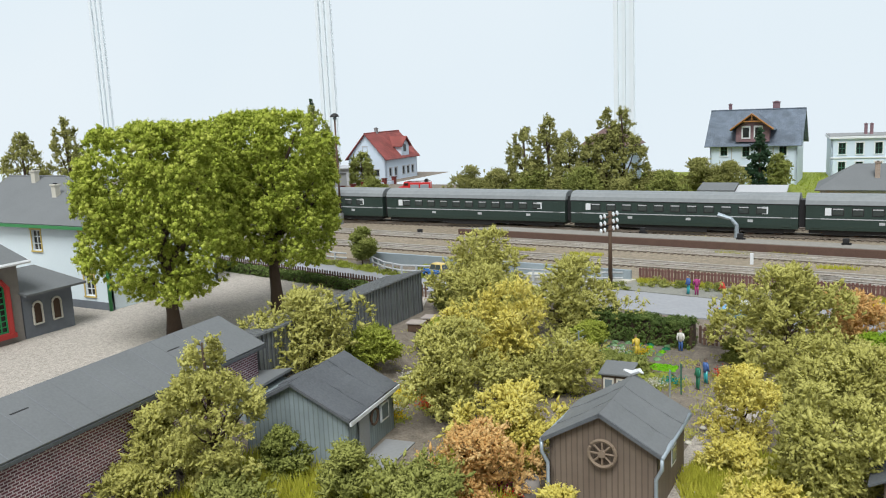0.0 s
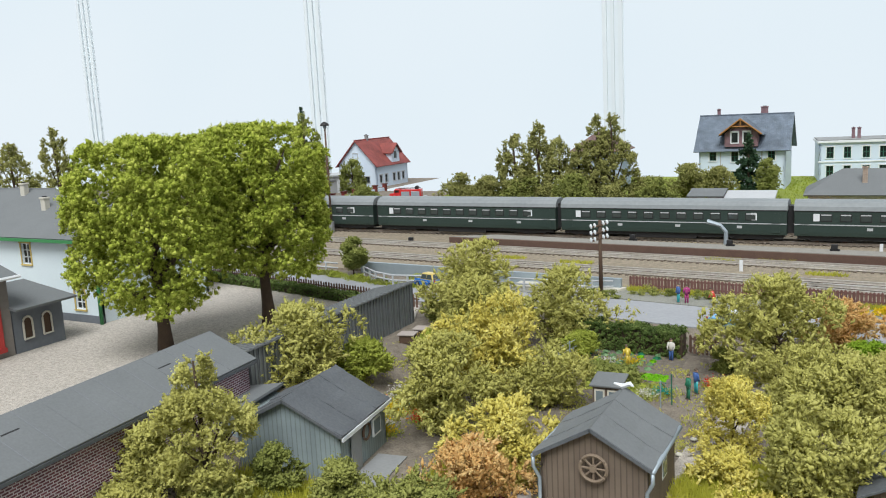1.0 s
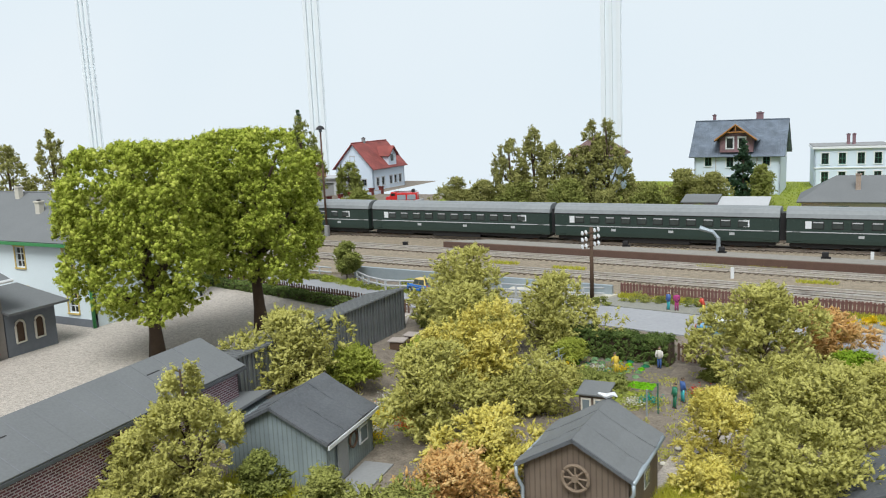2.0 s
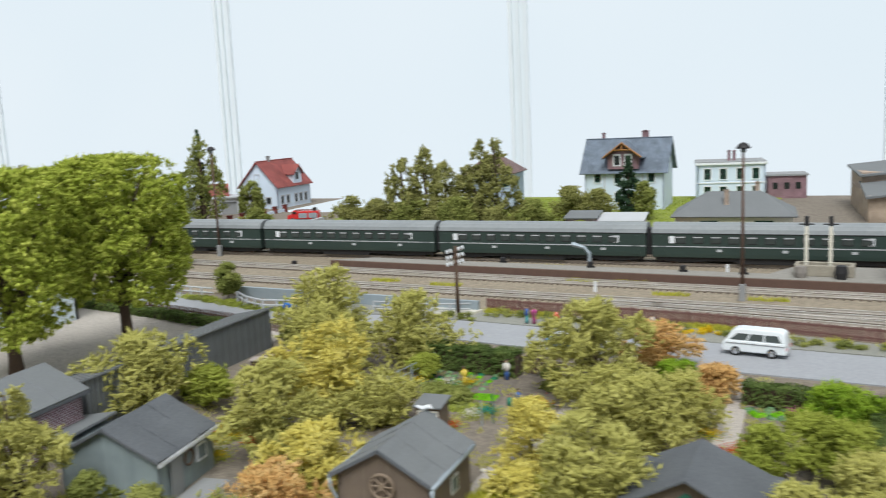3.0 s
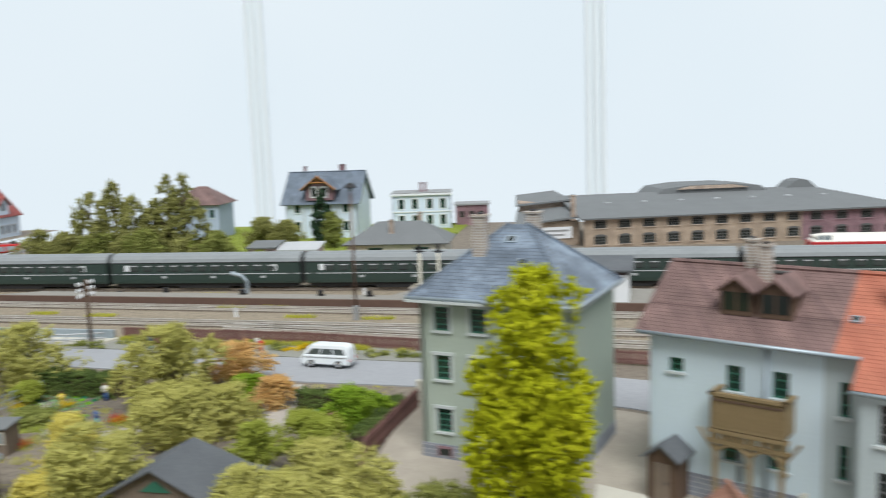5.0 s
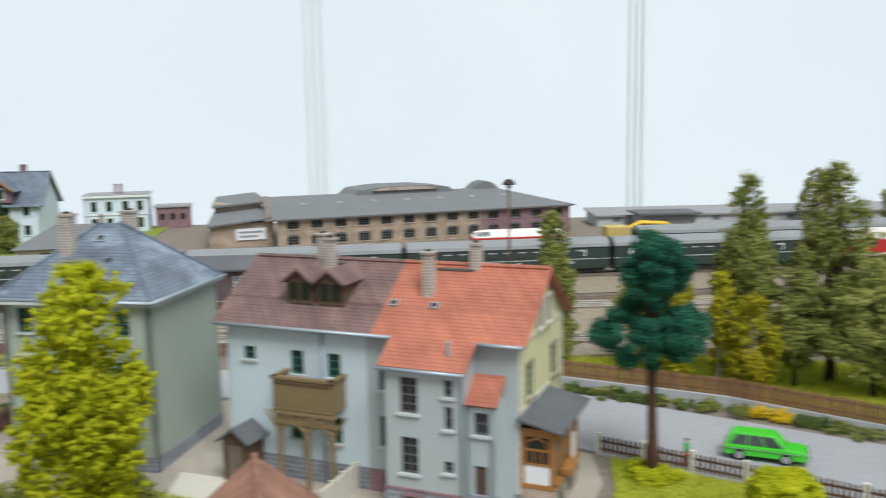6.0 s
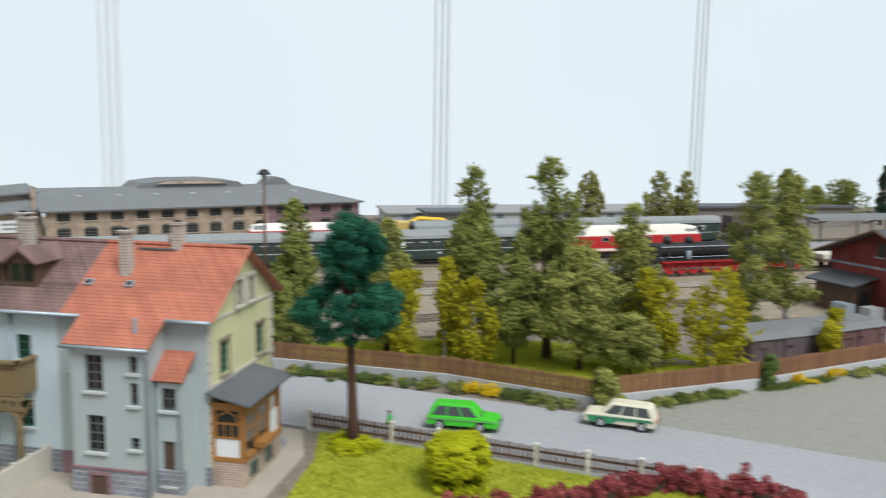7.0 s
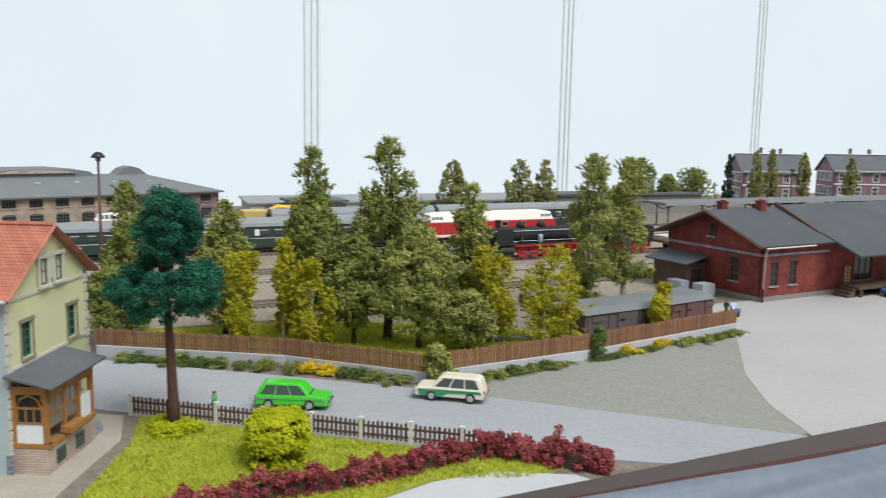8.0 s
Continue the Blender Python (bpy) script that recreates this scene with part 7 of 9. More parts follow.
steam_engine(106.5, 89.6)
fw = thing("flat_wagon", "brown flat wagon with a pale load", "wagon", m=at(134.5, 89.2, 0.58))
part("deck", Geo().box(0, -1.6, 1.0, 13, 1.6, 1.3), RUST, fw)
part("load", Geo().box(0.4, -1.5, 1.3, 12.6, 1.5, 2.0), CREAM, fw, bevel=0.1)
for k in (2.2, 10.8):
    wheelset(fw, k, 0.5, BLACK, "flatwheel")
yc = thing("rail_crane", "yellow rail crane with a lowered jib on a brown wagon", "crane", m=at(80, 121.5, 0.3))
part("chassis", Geo().box(0, -1.5, 0.8, 12, 1.5, 1.6), RUST, yc)
part("cabin", Geo().box(2.0, -1.4, 1.6, 5.6, 1.4, 4.2), OCHRE, yc, bevel=0.15)
YEL = mat("crane_yellow", (0.72, 0.47, 0.03), (0.62, 0.40, 0.025), 60, 0.5, 0.05)
part("jib", Geo().tube([(4.5, 0, 3.2), (7.5, 0, 4.5), (11.5, 0, 4.3), (13.5, 0, 3.2)], [0.4, 0.45, 0.35, 0.25], 4), YEL, yc)
for k in (1.6, 10.4):
    wheelset(yc, k, 0.5, BLACK, "cranewheel")
for x, y, L, hh, mt, lb in ((116, 121.5, 12, 3.0, VAN, "weathered brown covered goods wagon"), (130, 121.5, 12, 2.2, RUST, "rusty open goods wagon"), (144, 121.3, 12, 3.2, VAN, "dark covered goods wagon"), (100, 121.5, 13, 2.0, BLACK, "black low-sided goods wagon"), (150, 97, 12, 2.0, RUST, "brown open wagon near the platform")):
    gw_ = thing("goods_wagon", lb, "wagon", "goods wagons", at(x, y, 0.3))
    part("body", Geo().box(0, -1.5, 1.0, L, 1.5, 1.0 + hh), mt, gw_, bevel=0.06)
    part("underframe", Geo().box(0.3, -1.1, 0.5, L - 0.3, 1.1, 1.0), BLACK, gw_)
    for q in (2.0, L - 2.0):
        wheelset(gw_, q, 0.5, BLACK, "goodswheel")
hut_r = thing("trackside_hut", "small red trackside hut with a grey roof", "hut", m=at(96.5, 77.5, 0.2, 8))
part("body", Geo().box(0, 0, 0, 2.4, 2.4, 3.0), BRICK_R, hut_r)
part("roof", Geo().slab([(-0.35, -0.35, 3.05), (2.75, -0.35, 3.05), (2.75, 2.75, 3.45), (-0.35, 2.75, 3.45)], 0.16), FELT, hut_r)

# ---- left: blue house with ochre window frames, workshop with arched window ----
bhs = thing("blue_house", "pale blue house with ochre window frames and a hipped grey roof", "house", m=at(-73.1, 53.6, 0.05, 0))
BLUE_W = mat("bright_blue_plaster", (0.70, 0.80, 0.84), (0.62, 0.71, 0.75), 30, 0.9, 0.1, fine=25)
wall(bhs, 0, 0, 0, 20.5, 7.7, BLUE_W, [(x, z, 1.2, 1.9, 1, 2) for x in (4.4, 10.9, 17.4) for z in (4.9, 1.15)], sash=WHITE, trim=OCHRE, surround=True)
wall(bhs, 20.5, 0, 90, 13, 7.7, BLUE_W)
wall(bhs, 20.5, 13, 180, 20.5, 7.7, BLUE_W)
wall(bhs, 0, 13, -90, 13, 7.7, BLUE_W, gable=3.2)
eave = [(-0.7, -0.7, 7.45), (21.2, -0.7, 7.45), (21.2, 13.7, 7.45), (-0.7, 13.7, 7.45)]
top0, top1 = (-0.7, 6.5, 11.0), (8.0, 6.5, 11.0)
for q in ((eave[0], eave[1], top1, top0), (eave[1], eave[2], top1), (eave[2], eave[3], top0, top1)):
    part("roof_plane", Geo().slab(q, 0.15), FELT, bhs, "worn grey roofing felt")
part("hip_ridge", Geo().tube([eave[1], top1, top0], 0.1, 6), FELT, bhs)
part("eave_band", Geo().box(-0.7, -0.9, 7.12, 21.2, -0.71, 7.38), mat("green_gutter", (0.05, 0.26, 0.09), (0.04, 0.2, 0.07), 60, 0.5, 0.05), bhs, "bright green gutter")
part("corner_pipe", Geo().tube([(20.6, -0.15, 7.4), (20.6, -0.15, 0)], 0.16, 7), bpy.data.materials["green_gutter"], bhs, "green downpipe", smooth=True)
part("plinth", Geo().box(-0.1, -0.1, 0, 20.65, 0.1, 0.7), WALL_SL, bhs)
chimney(bhs, 4.6, 5.6, 10.2, 11.5, 0.6, 0.55, CREAM)
chimney(bhs, 10.4, 3.4, 9.2, 10.4, 0.6, 0.55, CREAM)
wk = thing("workshop", "taupe workshop gable with a tall arched green window", "workshop", m=at(-51.4, 36.0, 0.05, 90))
wall(wk, 0, 0, 0, 8.4, 6.2, WALL_TP, [(4.6, 0.9, 2.6, 3.6, 4, 7)], sash=mat("bright_green_sash", (0.03, 0.36, 0.12), (0.025, 0.3, 0.1), 60, 0.5, 0.05), trim=LOCO_R, th=0.4)
arch = Geo().tube([(4.45, -0.08, 0.8), (4.45, -0.08, 4.3), (4.9, -0.08, 4.85), (5.9, -0.08, 5.1), (6.9, -0.08, 4.85), (7.35, -0.08, 4.3), (7.35, -0.08, 0.8)], 0.22, 6).box(4.2, -0.3, 0.5, 7.6, 0.1, 0.85)
part("window_arch", arch, mat("arch_red", (0.45, 0.05, 0.045), (0.36, 0.04, 0.035), 60, 0.7, 0.1), wk, "red painted arch")
part("body", Geo().box(0.1, 0.4, 0, 8.3, 9, 6.2), WALL_TP, wk)
part("roof", Geo().slab([(-0.5, -0.8, 6.15), (9.0, -0.8, 6.15), (9.0, 9.5, 9.6), (-0.5, 9.5, 9.6)], 0.22), FELT, wk)
part("gutter", Geo().tube([(-0.5, -0.85, 6.1), (9.0, -0.85, 6.1)], 0.14, 6), WHITE, wk)
ax = part("annex", wall_geo(4.4, 3.5, [(0.8, 1.0, 0.8, 1.7), (2.5, 1.0, 0.8, 1.7)], 0.3), WALL_SL, wk, "slate-blue annex with arched windows", at(8.5, 0.0, 0))
part("annex_body", Geo().box(0.0, 0.35, 0, 4.4, 5.0, 3.5), WALL_SL, ax)
part("annex_roof", Geo().slab([(-0.2, -0.9, 3.6), (5.2, -0.9, 3.6), (5.2, 5.5, 4.6), (-0.2, 5.5, 4.6)], 0.18), FELT, ax)
for k in (0.8, 2.5):
    fr_ = part("window_trim", Geo().tube([(k, -0.04, 1.0), (k, -0.04, 2.3), (k + 0.06, -0.04, 2.52), (k + 0.2, -0.04, 2.68), (k + 0.4, -0.04, 2.74), (k + 0.6, -0.04, 2.68), (k + 0.74, -0.04, 2.52), (k + 0.8, -0.04, 2.3), (k + 0.8, -0.04, 1.0), (k, -0.04, 0.98)], 0.09, 5), CREAM, ax)
    part("pane", Geo().box(k, 0.1, 1.0, k + 0.8, 0.2, 2.7), WOOD_D, fr_)


# ---- plants ----
def crown_points(clumps, n, rng, sub=26):
    """Needle pads: flakes gathered on small clumps."""
    c = np.array(clumps, float)
    wgt = c[:, 3] ** 2
    k = rng.choice(len(c), n, p=wgt / wgt.sum())
    d = rng.normal(size=(n, 3))
    d /= np.linalg.norm(d, axis=1, keepdims=True)
    p = c[k, :3] + d * c[k, 3:4] * rng.uniform(0.5, 1.25, (n, 1)) * (1, 1, 0.75)
    nor = d + rng.normal(0, 0.5, (n, 3)) + (0, 0, 0.3)
    return p, nor / np.linalg.norm(nor, axis=1, keepdims=True)


def waves(p, size, rng, k=9):
    """A smooth random field over points, about -1 to 1."""
    v = rng.normal(size=(k, 3))
    v *= 2 * np.pi / (size * np.linalg.norm(v, axis=1, keepdims=True))
    return np.sin(p @ v.T + rng.uniform(0, 6.283, k)).sum(1) / math.sqrt(k * 1.6)


def profile(kind, s):
    if kind == "cone":
        return np.sin(np.pi * np.clip(0.16 + 0.84 * s ** 0.8, 0, 1)) ** 0.75 * (1 - 0.25 * s) + 0.04
    if kind == "spire":
        return np.minimum(1, 0.62 + 0.38 * s / 0.2) * np.minimum(1, np.maximum(0, 1 - s) / 0.62) ** 0.62 * (0.92 + 0.08 * np.sin(s * 17))
    if kind in ("clumpy", "finger", "limbs"):
        return np.minimum(1, 0.5 + 0.5 * s / 0.3) * np.maximum(0.02, 1 - s) ** 0.5
    if kind == "ovoid":
        return np.sin(np.pi * np.clip(0.10 + 0.89 * s ** 0.85, 0, 1)) ** 0.62 * (1 - 0.18 * s) + 0.03
    if kind == "layer":
        return (np.sin(np.pi * (0.12 + 0.86 * s)) ** 0.6) * (1 - 0.2 * s) * (0.82 + 0.18 * np.sin(s * 22))
    if kind == "column":
        return np.minimum(1, 0.55 + 0.45 * s / 0.35) * np.minimum(1, np.maximum(0, 1 - s) / 0.25) ** 0.5 * (1 - 0.22 * s)
    if kind == "box":
        return np.minimum(1, 0.72 + 0.28 * s / 0.2) * np.minimum(1, np.maximum(0, 1 - s) / 0.05) ** 0.4
    return np.sin(np.pi * (0.10 + 0.87 * s)) ** (0.6 if kind == "bush" else 0.72)


# boughs, bough size by width, looseness, tufts to a bough, tuft radius, upright stretch of a bough
HABIT = {
    "box": (260, 0.085, 0.13, 0.1, 30, 0.2, 0.8), "cone": (80, 0.075, 0.135, 0.26, 18, 0.2, 0.9), "bush": (28, 0.13, 0.24, 0.42, 36, 0.21, 0.85), "tree": (54, 0.12, 0.21, 0.52, 33, 0.215, 0.85),
    "spire": (130, 0.085, 0.15, 0.22, 17, 0.22, 0.95), "column": (58, 0.15, 0.22, 0.1, 64, 0.23, 1.1), "ovoid": (120, 0.07, 0.12, 0.1, 7, 0.3, 1.3), "clumpy": (24, 0.11, 0.19, 0.75, 32, 0.18, 0.9),
    "layer": (96, 0.085, 0.15, 0.4, 20, 0.22, 0.6), "finger": (9, 0.13, 0.2, 0.6, 64, 0.19, 1.9), "limbs": (52, 0.09, 0.15, 0.7, 24, 0.21, 0.8),
}


def crown_surface(kind, h, w, t, n, rng):
    """Flakes on small tufts, the tufts on boughs that fill a crown's profile unevenly."""
    m, ra, rb, loose, per, rt, tall = HABIT[kind]
    mid = np.array([0, 0, t + (h - t) * 0.42])
    if kind == "box":
        u = unit(rng.normal(size=(3 * m, 3)))
        u = u[(waves(u, 0.9, rng) < 1.6) & ((u[:, 2] > -0.45) | (rng.random(3 * m) < 0.45))][:m]
        m = len(u)
        big = w * rng.uniform(ra, rb, m)
        half = np.array([w / 2, w / 2, (h - t) / 2])
        reach = (np.abs(u) ** 6).sum(1, keepdims=True) ** (-1 / 6)
        cen = u * reach * (half - big[:, None] * 0.95) * (1 - loose * rng.random((m, 1)) ** 2) + (0, 0, t + half[2])
        cen[:, 2] -= np.where(u[:, 2] < -0.3, rng.uniform(-0.9, 0.7, m), 0)
    else:
        s = rng.random(12 * m)
        s = s[rng.random(12 * m) < profile(kind, s)][:m]
        m = len(s)
        a = rng.uniform(0, 2 * np.pi, m)
        wild = 1.7 if kind in ("tree", "bush") else 1.0
        lop = 1 + wild * (0.22 * np.sin(a * 2 + rng.uniform(0, 6)) * np.sin(s * 5 + rng.uniform(0, 6)) + 0.12 * np.sin(a * 3 + s * 9 + rng.uniform(0, 6)))
        big = w * rng.uniform(ra, rb, m)
        r = np.maximum(0, profile(kind, s) * w / 2 * lop - big * 0.8) * (1 - loose * rng.random(m) ** 1.4)
        zz = np.clip(t + (h - t) * s, t + big * 0.6 * tall, h - big * 0.9 * tall)
        cen = np.stack([r * np.cos(a), r * np.sin(a), zz], 1)
    ext = np.repeat(cen, per, 0)
    rad = np.repeat(big, per)[:, None]
    k = len(ext)
    d = unit(rng.normal(size=(k, 3)) + 0.6 * unit(ext - mid) + (0, 0, 0.2))
    far = rng.uniform(0.6, 1.0, (k, 1))
    if kind not in ("box", "ovoid", "column"):
        far = np.where(rng.random((k, 1)) < 0.14, far * 1.45, far)
    tc = ext + d * rad * far * (1, 1, tall)
    hid = rng.random((k, 1)) < {"box": 0.2, "tree": 0.2, "bush": 0.2, "column": 0.3, "spire": 0.24, "layer": 0.22}.get(kind, 0.06)
    tc = np.where(hid, mid + (tc - mid) * rng.uniform(0.35, 0.8, (k, 1)), tc)
    tc[:, 2] = np.clip(tc[:, 2], 0.15, h - 0.15)
    tr = rt * rng.uniform(0.55, 1.2, k) * (0.75 + 0.06 * w)
    # each tuft is a short leaning frond with flakes all round it
    axis = unit(d + rng.normal(0, 0.55, (k, 3)) + (0, 0, 0.25))
    long = np.full(k, 1.0 if kind in ("box", "column") else 1.45)
    f = rng.choice(k, n, p=tr ** 2 / (tr ** 2).sum())
    dd = unit(rng.normal(size=(n, 3)))
    along_ = rng.uniform(-1, 1, (n, 1))
    p = tc[f] + axis[f] * along_ * (tr * long)[f, None] + dd * tr[f, None] * rng.uniform(0.4, 1.0, (n, 1)) * (1.0 - 0.45 * along_)
    nor = unit(dd + 0.5 * axis[f] + rng.normal(0, 0.5, (n, 3)))
    p[:, 2] = np.maximum(p[:, 2], 0.02)
    return p, nor, (tc, tr * (0.68 if kind in ("box", "column") else 0.48), axis, tr * long * 0.85)


def pads(h, w, rng):
    out = []
    for zc, ww, m in ((0.98, 0.3, 6), (0.95, 0.46, 11), (0.905, 0.55, 14), (0.865, 0.6, 15), (0.82, 0.56, 13), (0.78, 0.42, 9), (0.735, 0.36, 4), (0.70, 0.74, 13), (0.665, 0.92, 17), (0.625, 1.02, 20), (0.585, 1.0, 18), (0.55, 0.8, 12), (0.525, 0.5, 6)):
        for i in range(m):
            a = i * 6.283 / m + rng.uniform(-0.4, 0.4)
            q = rng.uniform(0.3, 0.98) ** 0.7 * ww * w / 2
            out.append((q * math.cos(a), q * math.sin(a), h * zc + rng.uniform(-0.42, 0.42), w * rng.uniform(0.05, 0.1)))
    return out


def plant(name, label, category, x, y, h, w, kind, mt, n, size, seed, t=0.0, bark=None, group="", z=None, turn=None):
    rng = np.random.default_rng(seed)
    z = ground_z(x, y) - 0.03 if z is None else z
    ob = thing(name, label, category, group, at(x, y, z, float(rng.uniform(0, 360)) if turn is None else turn))
    cores = None
    if kind == "pine":
        cl = pads(h, w, rng)
        p, nor = crown_points(cl, n, rng)
    else:
        p, nor, cores = crown_surface(kind, h, w, t, n, rng)
        tc = cores[0]
        cl = [tuple(v * 0.85 + np.array([0, 0, 0.15 * (t + (h - t) * 0.4)])) for v in tc[rng.integers(0, len(tc), 14)]]
    g = Geo()
    r0 = {"box": 0.034, "pine": 0.026, "bush": 0.03}.get(kind, 0.022) * h
    r0 = min(r0, 0.55)
    top = h * (0.93 if kind in ("pine", "cone", "spire", "clumpy", "ovoid") else 0.7)
    pts, rs = [], []
    for i in range(7):
        s = i / 6
        pts.append((0.02 * h * math.sin(s * 3 + seed) * s, 0.02 * h * math.cos(s * 2.3 + seed) * s, s * top))
        rs.append(r0 * (1.25 if i == 0 else 1 - 0.72 * s))
    g.tube(pts, rs, 7)
    for c in cl[:12 if kind != "bush" else 5]:
        s = min(0.92, max(0.22, (c[2] / top) * 0.7))
        b = Vector(pts[int(s * 6)])
        e = Vector(c[:3])
        g.tube([b, b.lerp(e, 0.55) + Vector((0, 0, -0.02 * h)), e], [r0 * 0.42, r0 * 0.28, r0 * 0.1], 5)
    part("trunk", g, bark or BARK, ob, smooth=True)
    part("crown", quads_mesh("crown", p, nor, size, rng, mt, cores=cores), mt, ob)
    return ob


LABEL = {
    "olive": ("olive_bush", "olive-green foam bush with a loose crown", L_OLIVE), "dull": ("bush", "dull grey-green round foam bush", L_DULL),
    "yellow": ("yellow_bush", "yellowish autumn foam bush", L_YEL), "orange": ("orange_bush", "orange autumn foam bush", L_ORA),
    "green": ("fruit_tree", "low spreading fresh green fruit tree", L_GRN), "bright": ("green_shrub", "bright leaf-green foam shrub", L_BRI),
    "twiggy": ("sparse_fruit_tree", "sparse yellow-green fruit tree with bare limbs", L_YEL),
    "chart": ("golden_shrub", "chartreuse yellow-green foam shrub", L_CHA), "mid": ("shrub", "mid olive-green leafy garden shrub", L_MID),
}

# lindens with clipped box crowns
for i, (x, y, h, w) in enumerate(((-40.2, 48.9, 16.35, 11.0), (-38.0, 58.2, 16.8, 10.6))):
    plant("linden_tree", "linden with a clipped box-shaped bright green crown", "tree", x, y, h, w, "box", L_LIME, 150000, 0.057, 40 + i, (3.0, 4.0)[i], group="lindens", z=0.05, turn=(24, 18)[i])

# garden bushes and small trees: x, y, height, width, colour
GARDEN = [
    (-20.7, 32.4, 8.0, 4.7, "olive"), (-23.4, 31.6, 3.4, 3.6, "olive"), (-26.2, 46.8, 5.2, 6.2, "olive"), (-23.2, 49.6, 2.8, 3.2, "green"), (-14.6, 45.4, 6.0, 5.0, "olive"),
    (-14.2, 51.0, 7.0, 5.4, "yellow"), (-20.6, 61.6, 8.3, 7.4, "olive"), (-14.6, 64.2, 6.0, 6.6, "olive"), (-10.9, 51.2, 3.8, 5.4, "olive"), (-17.6, 57.0, 6.6, 5.2, "olive"),
    (-8.5, 40.6, 4.4, 4.4, "yellow"), (-9.0, 36.4, 3.5, 4.2, "orange"), (-13.8, 33.6, 3.1, 2.4, "dull"), (-9.8, 33.2, 2.9, 4.6, "dull"), (-4.0, 34.2, 2.6, 2.0, "yellow"), (-17.6, 30.6, 2.0, 4.2, "dull"), (-23.0, 29.8, 1.5, 3.4, "olive"), (-18.4, 34.8, 2.8, 1.8, "mid"),
    (1.2, 60.0, 7.0, 6.6, "olive"), (0.7, 47.4, 4.2, 5.4, "twiggy"), (5.3, 43.0, 5.2, 5.0, "olive"), (5.6, 52.3, 4.4, 4.6, "olive"), (3.2, 55.4, 4.0, 5.0, "olive"), (1.0, 43.6, 1.8, 2.6, "yellow"),
    (4.5, 64.8, 3.4, 4.2, "orange"), (6.2, 62.8, 2.4, 2.8, "bright"), (8.9, 61.8, 2.6, 3.0, "orange"), (7.6, 55.8, 3.6, 4.4, "olive"),
    (12.8, 48.6, 3.6, 4.2, "green"), (16.6, 50.0, 3.5, 4.8, "green"), (16.4, 57.5, 3.2, 3.6, "bright"), (14.8, 51.8, 3.2, 4.0, "green"), (17.4, 46.4, 3.4, 4.2, "olive"),
    (17.5, 41.0, 3.7, 5.0, "olive"), (21.4, 41.2, 3.4, 4.6, "olive"), (14.6, 42.6, 3.2, 3.8, "olive"), (25.6, 40.6, 2.2, 3.2, "dull"), (31.8, 41.6, 1.6, 2.6, "dull"),
    (-12.0, 61.4, 2.0, 1.9, "green"), (-2.2, 61.4, 1.7, 1.6, "mid"), (-8.7, 57.2, 0.9, 3.4, "mid"), (-24.6, 64.6, 2.4, 3.4, "mid"), (-21.8, 64.9, 2.2, 2.6, "mid"), (-21.4, 55.8, 2.6, 3.2, "green"), (3.0, 39.0, 2.2, 3.0, "yellow"),
]
for i, (x, y, h, w, c) in enumerate(GARDEN):
    w *= 1.1
    nm, lb, mt = LABEL[c]
    kind = "cone" if h > 1.45 * w else "clumpy" if c == "twiggy" or c == "green" and h > 3 else "tree" if h > 4.2 or c == "green" else "bush"
    plant(nm, lb, "bush", x, y, h, w, kind, mt, int(4000 + 500 * w * h), 0.056, 100 + i, 0.25 * h if c == "green" else 0.04 * h, group="garden plants")
plant("tall_shrub", "tall chartreuse foam tree before the sage house", "tree", 30.6, 39.4, 13.5, 6.7, "column", L_CHA, 56000, 0.065, 300, 0.6)
plant("pine_tree", "pine with dark blue-green needle pads on a bare reddish trunk", "tree", 59.7, 41.4, 13.4, 6.2, "pine", L_PINE, 62000, 0.062, 301, bark=BARK_R)
plant("golden_shrub", "chartreuse shrub round the pine's foot", "bush", 59.6, 41.0, 0.8, 2.7, "bush", L_CHA, 3600, 0.08, 302)
plant("golden_shrub", "boxy chartreuse shrub on the lawn", "bush", 63.8, 34.6, 2.8, 3.2, "box", L_CHA, 16000, 0.075, 303, 0.2)
plant("small_tree", "small dark green tree by the railing", "tree", -42.7, 77.6, 4.1, 2.9, "tree", L_MID, 8000, 0.09, 304, 1.0)

# grove behind the street, birches before it
GROVE_TREES = [
    (73.0, 58.0, 15.4, 6.2, "spire", L_MID, 2.2), (78.6, 55.6, 16.2, 7.0, "spire", L_MID, 2.4), (79.6, 51.8, 9.6, 8.2, "layer", L_DULL, 1.4), (85.4, 54.6, 12.6, 5.6, "spire", L_DULL, 1.2), (75.4, 54.8, 8.8, 5.0, "tree", L_MID, 1.8),
    (66.8, 61.0, 11.2, 5.0, "spire", L_DULL, 1.4), (59.9, 64.8, 12.4, 4.8, "spire", L_MID, 0.8), (58.6, 62.0, 6.0, 4.2, "tree", L_MID, 1.0), (82.6, 49.4, 4.8, 4.2, "tree", L_DULL, 0.9),
    (101.2, 59.6, 15.2, 8.0, "limbs", L_DULL, 1.4), (105.6, 60.0, 14.4, 7.0, "limbs", L_DULL, 1.4),
]
for i, (x, y, h, w, k, mt, t) in enumerate(GROVE_TREES):
    plant("deciduous_tree", "loose olive-green deciduous tree in the grove", "tree", x, y, h, w, k, mt, int(9000 + 250 * w * h), 0.07, 400 + i, t, bark=BARK_W if k == "limbs" else None, group="grove trees", z=0.28)
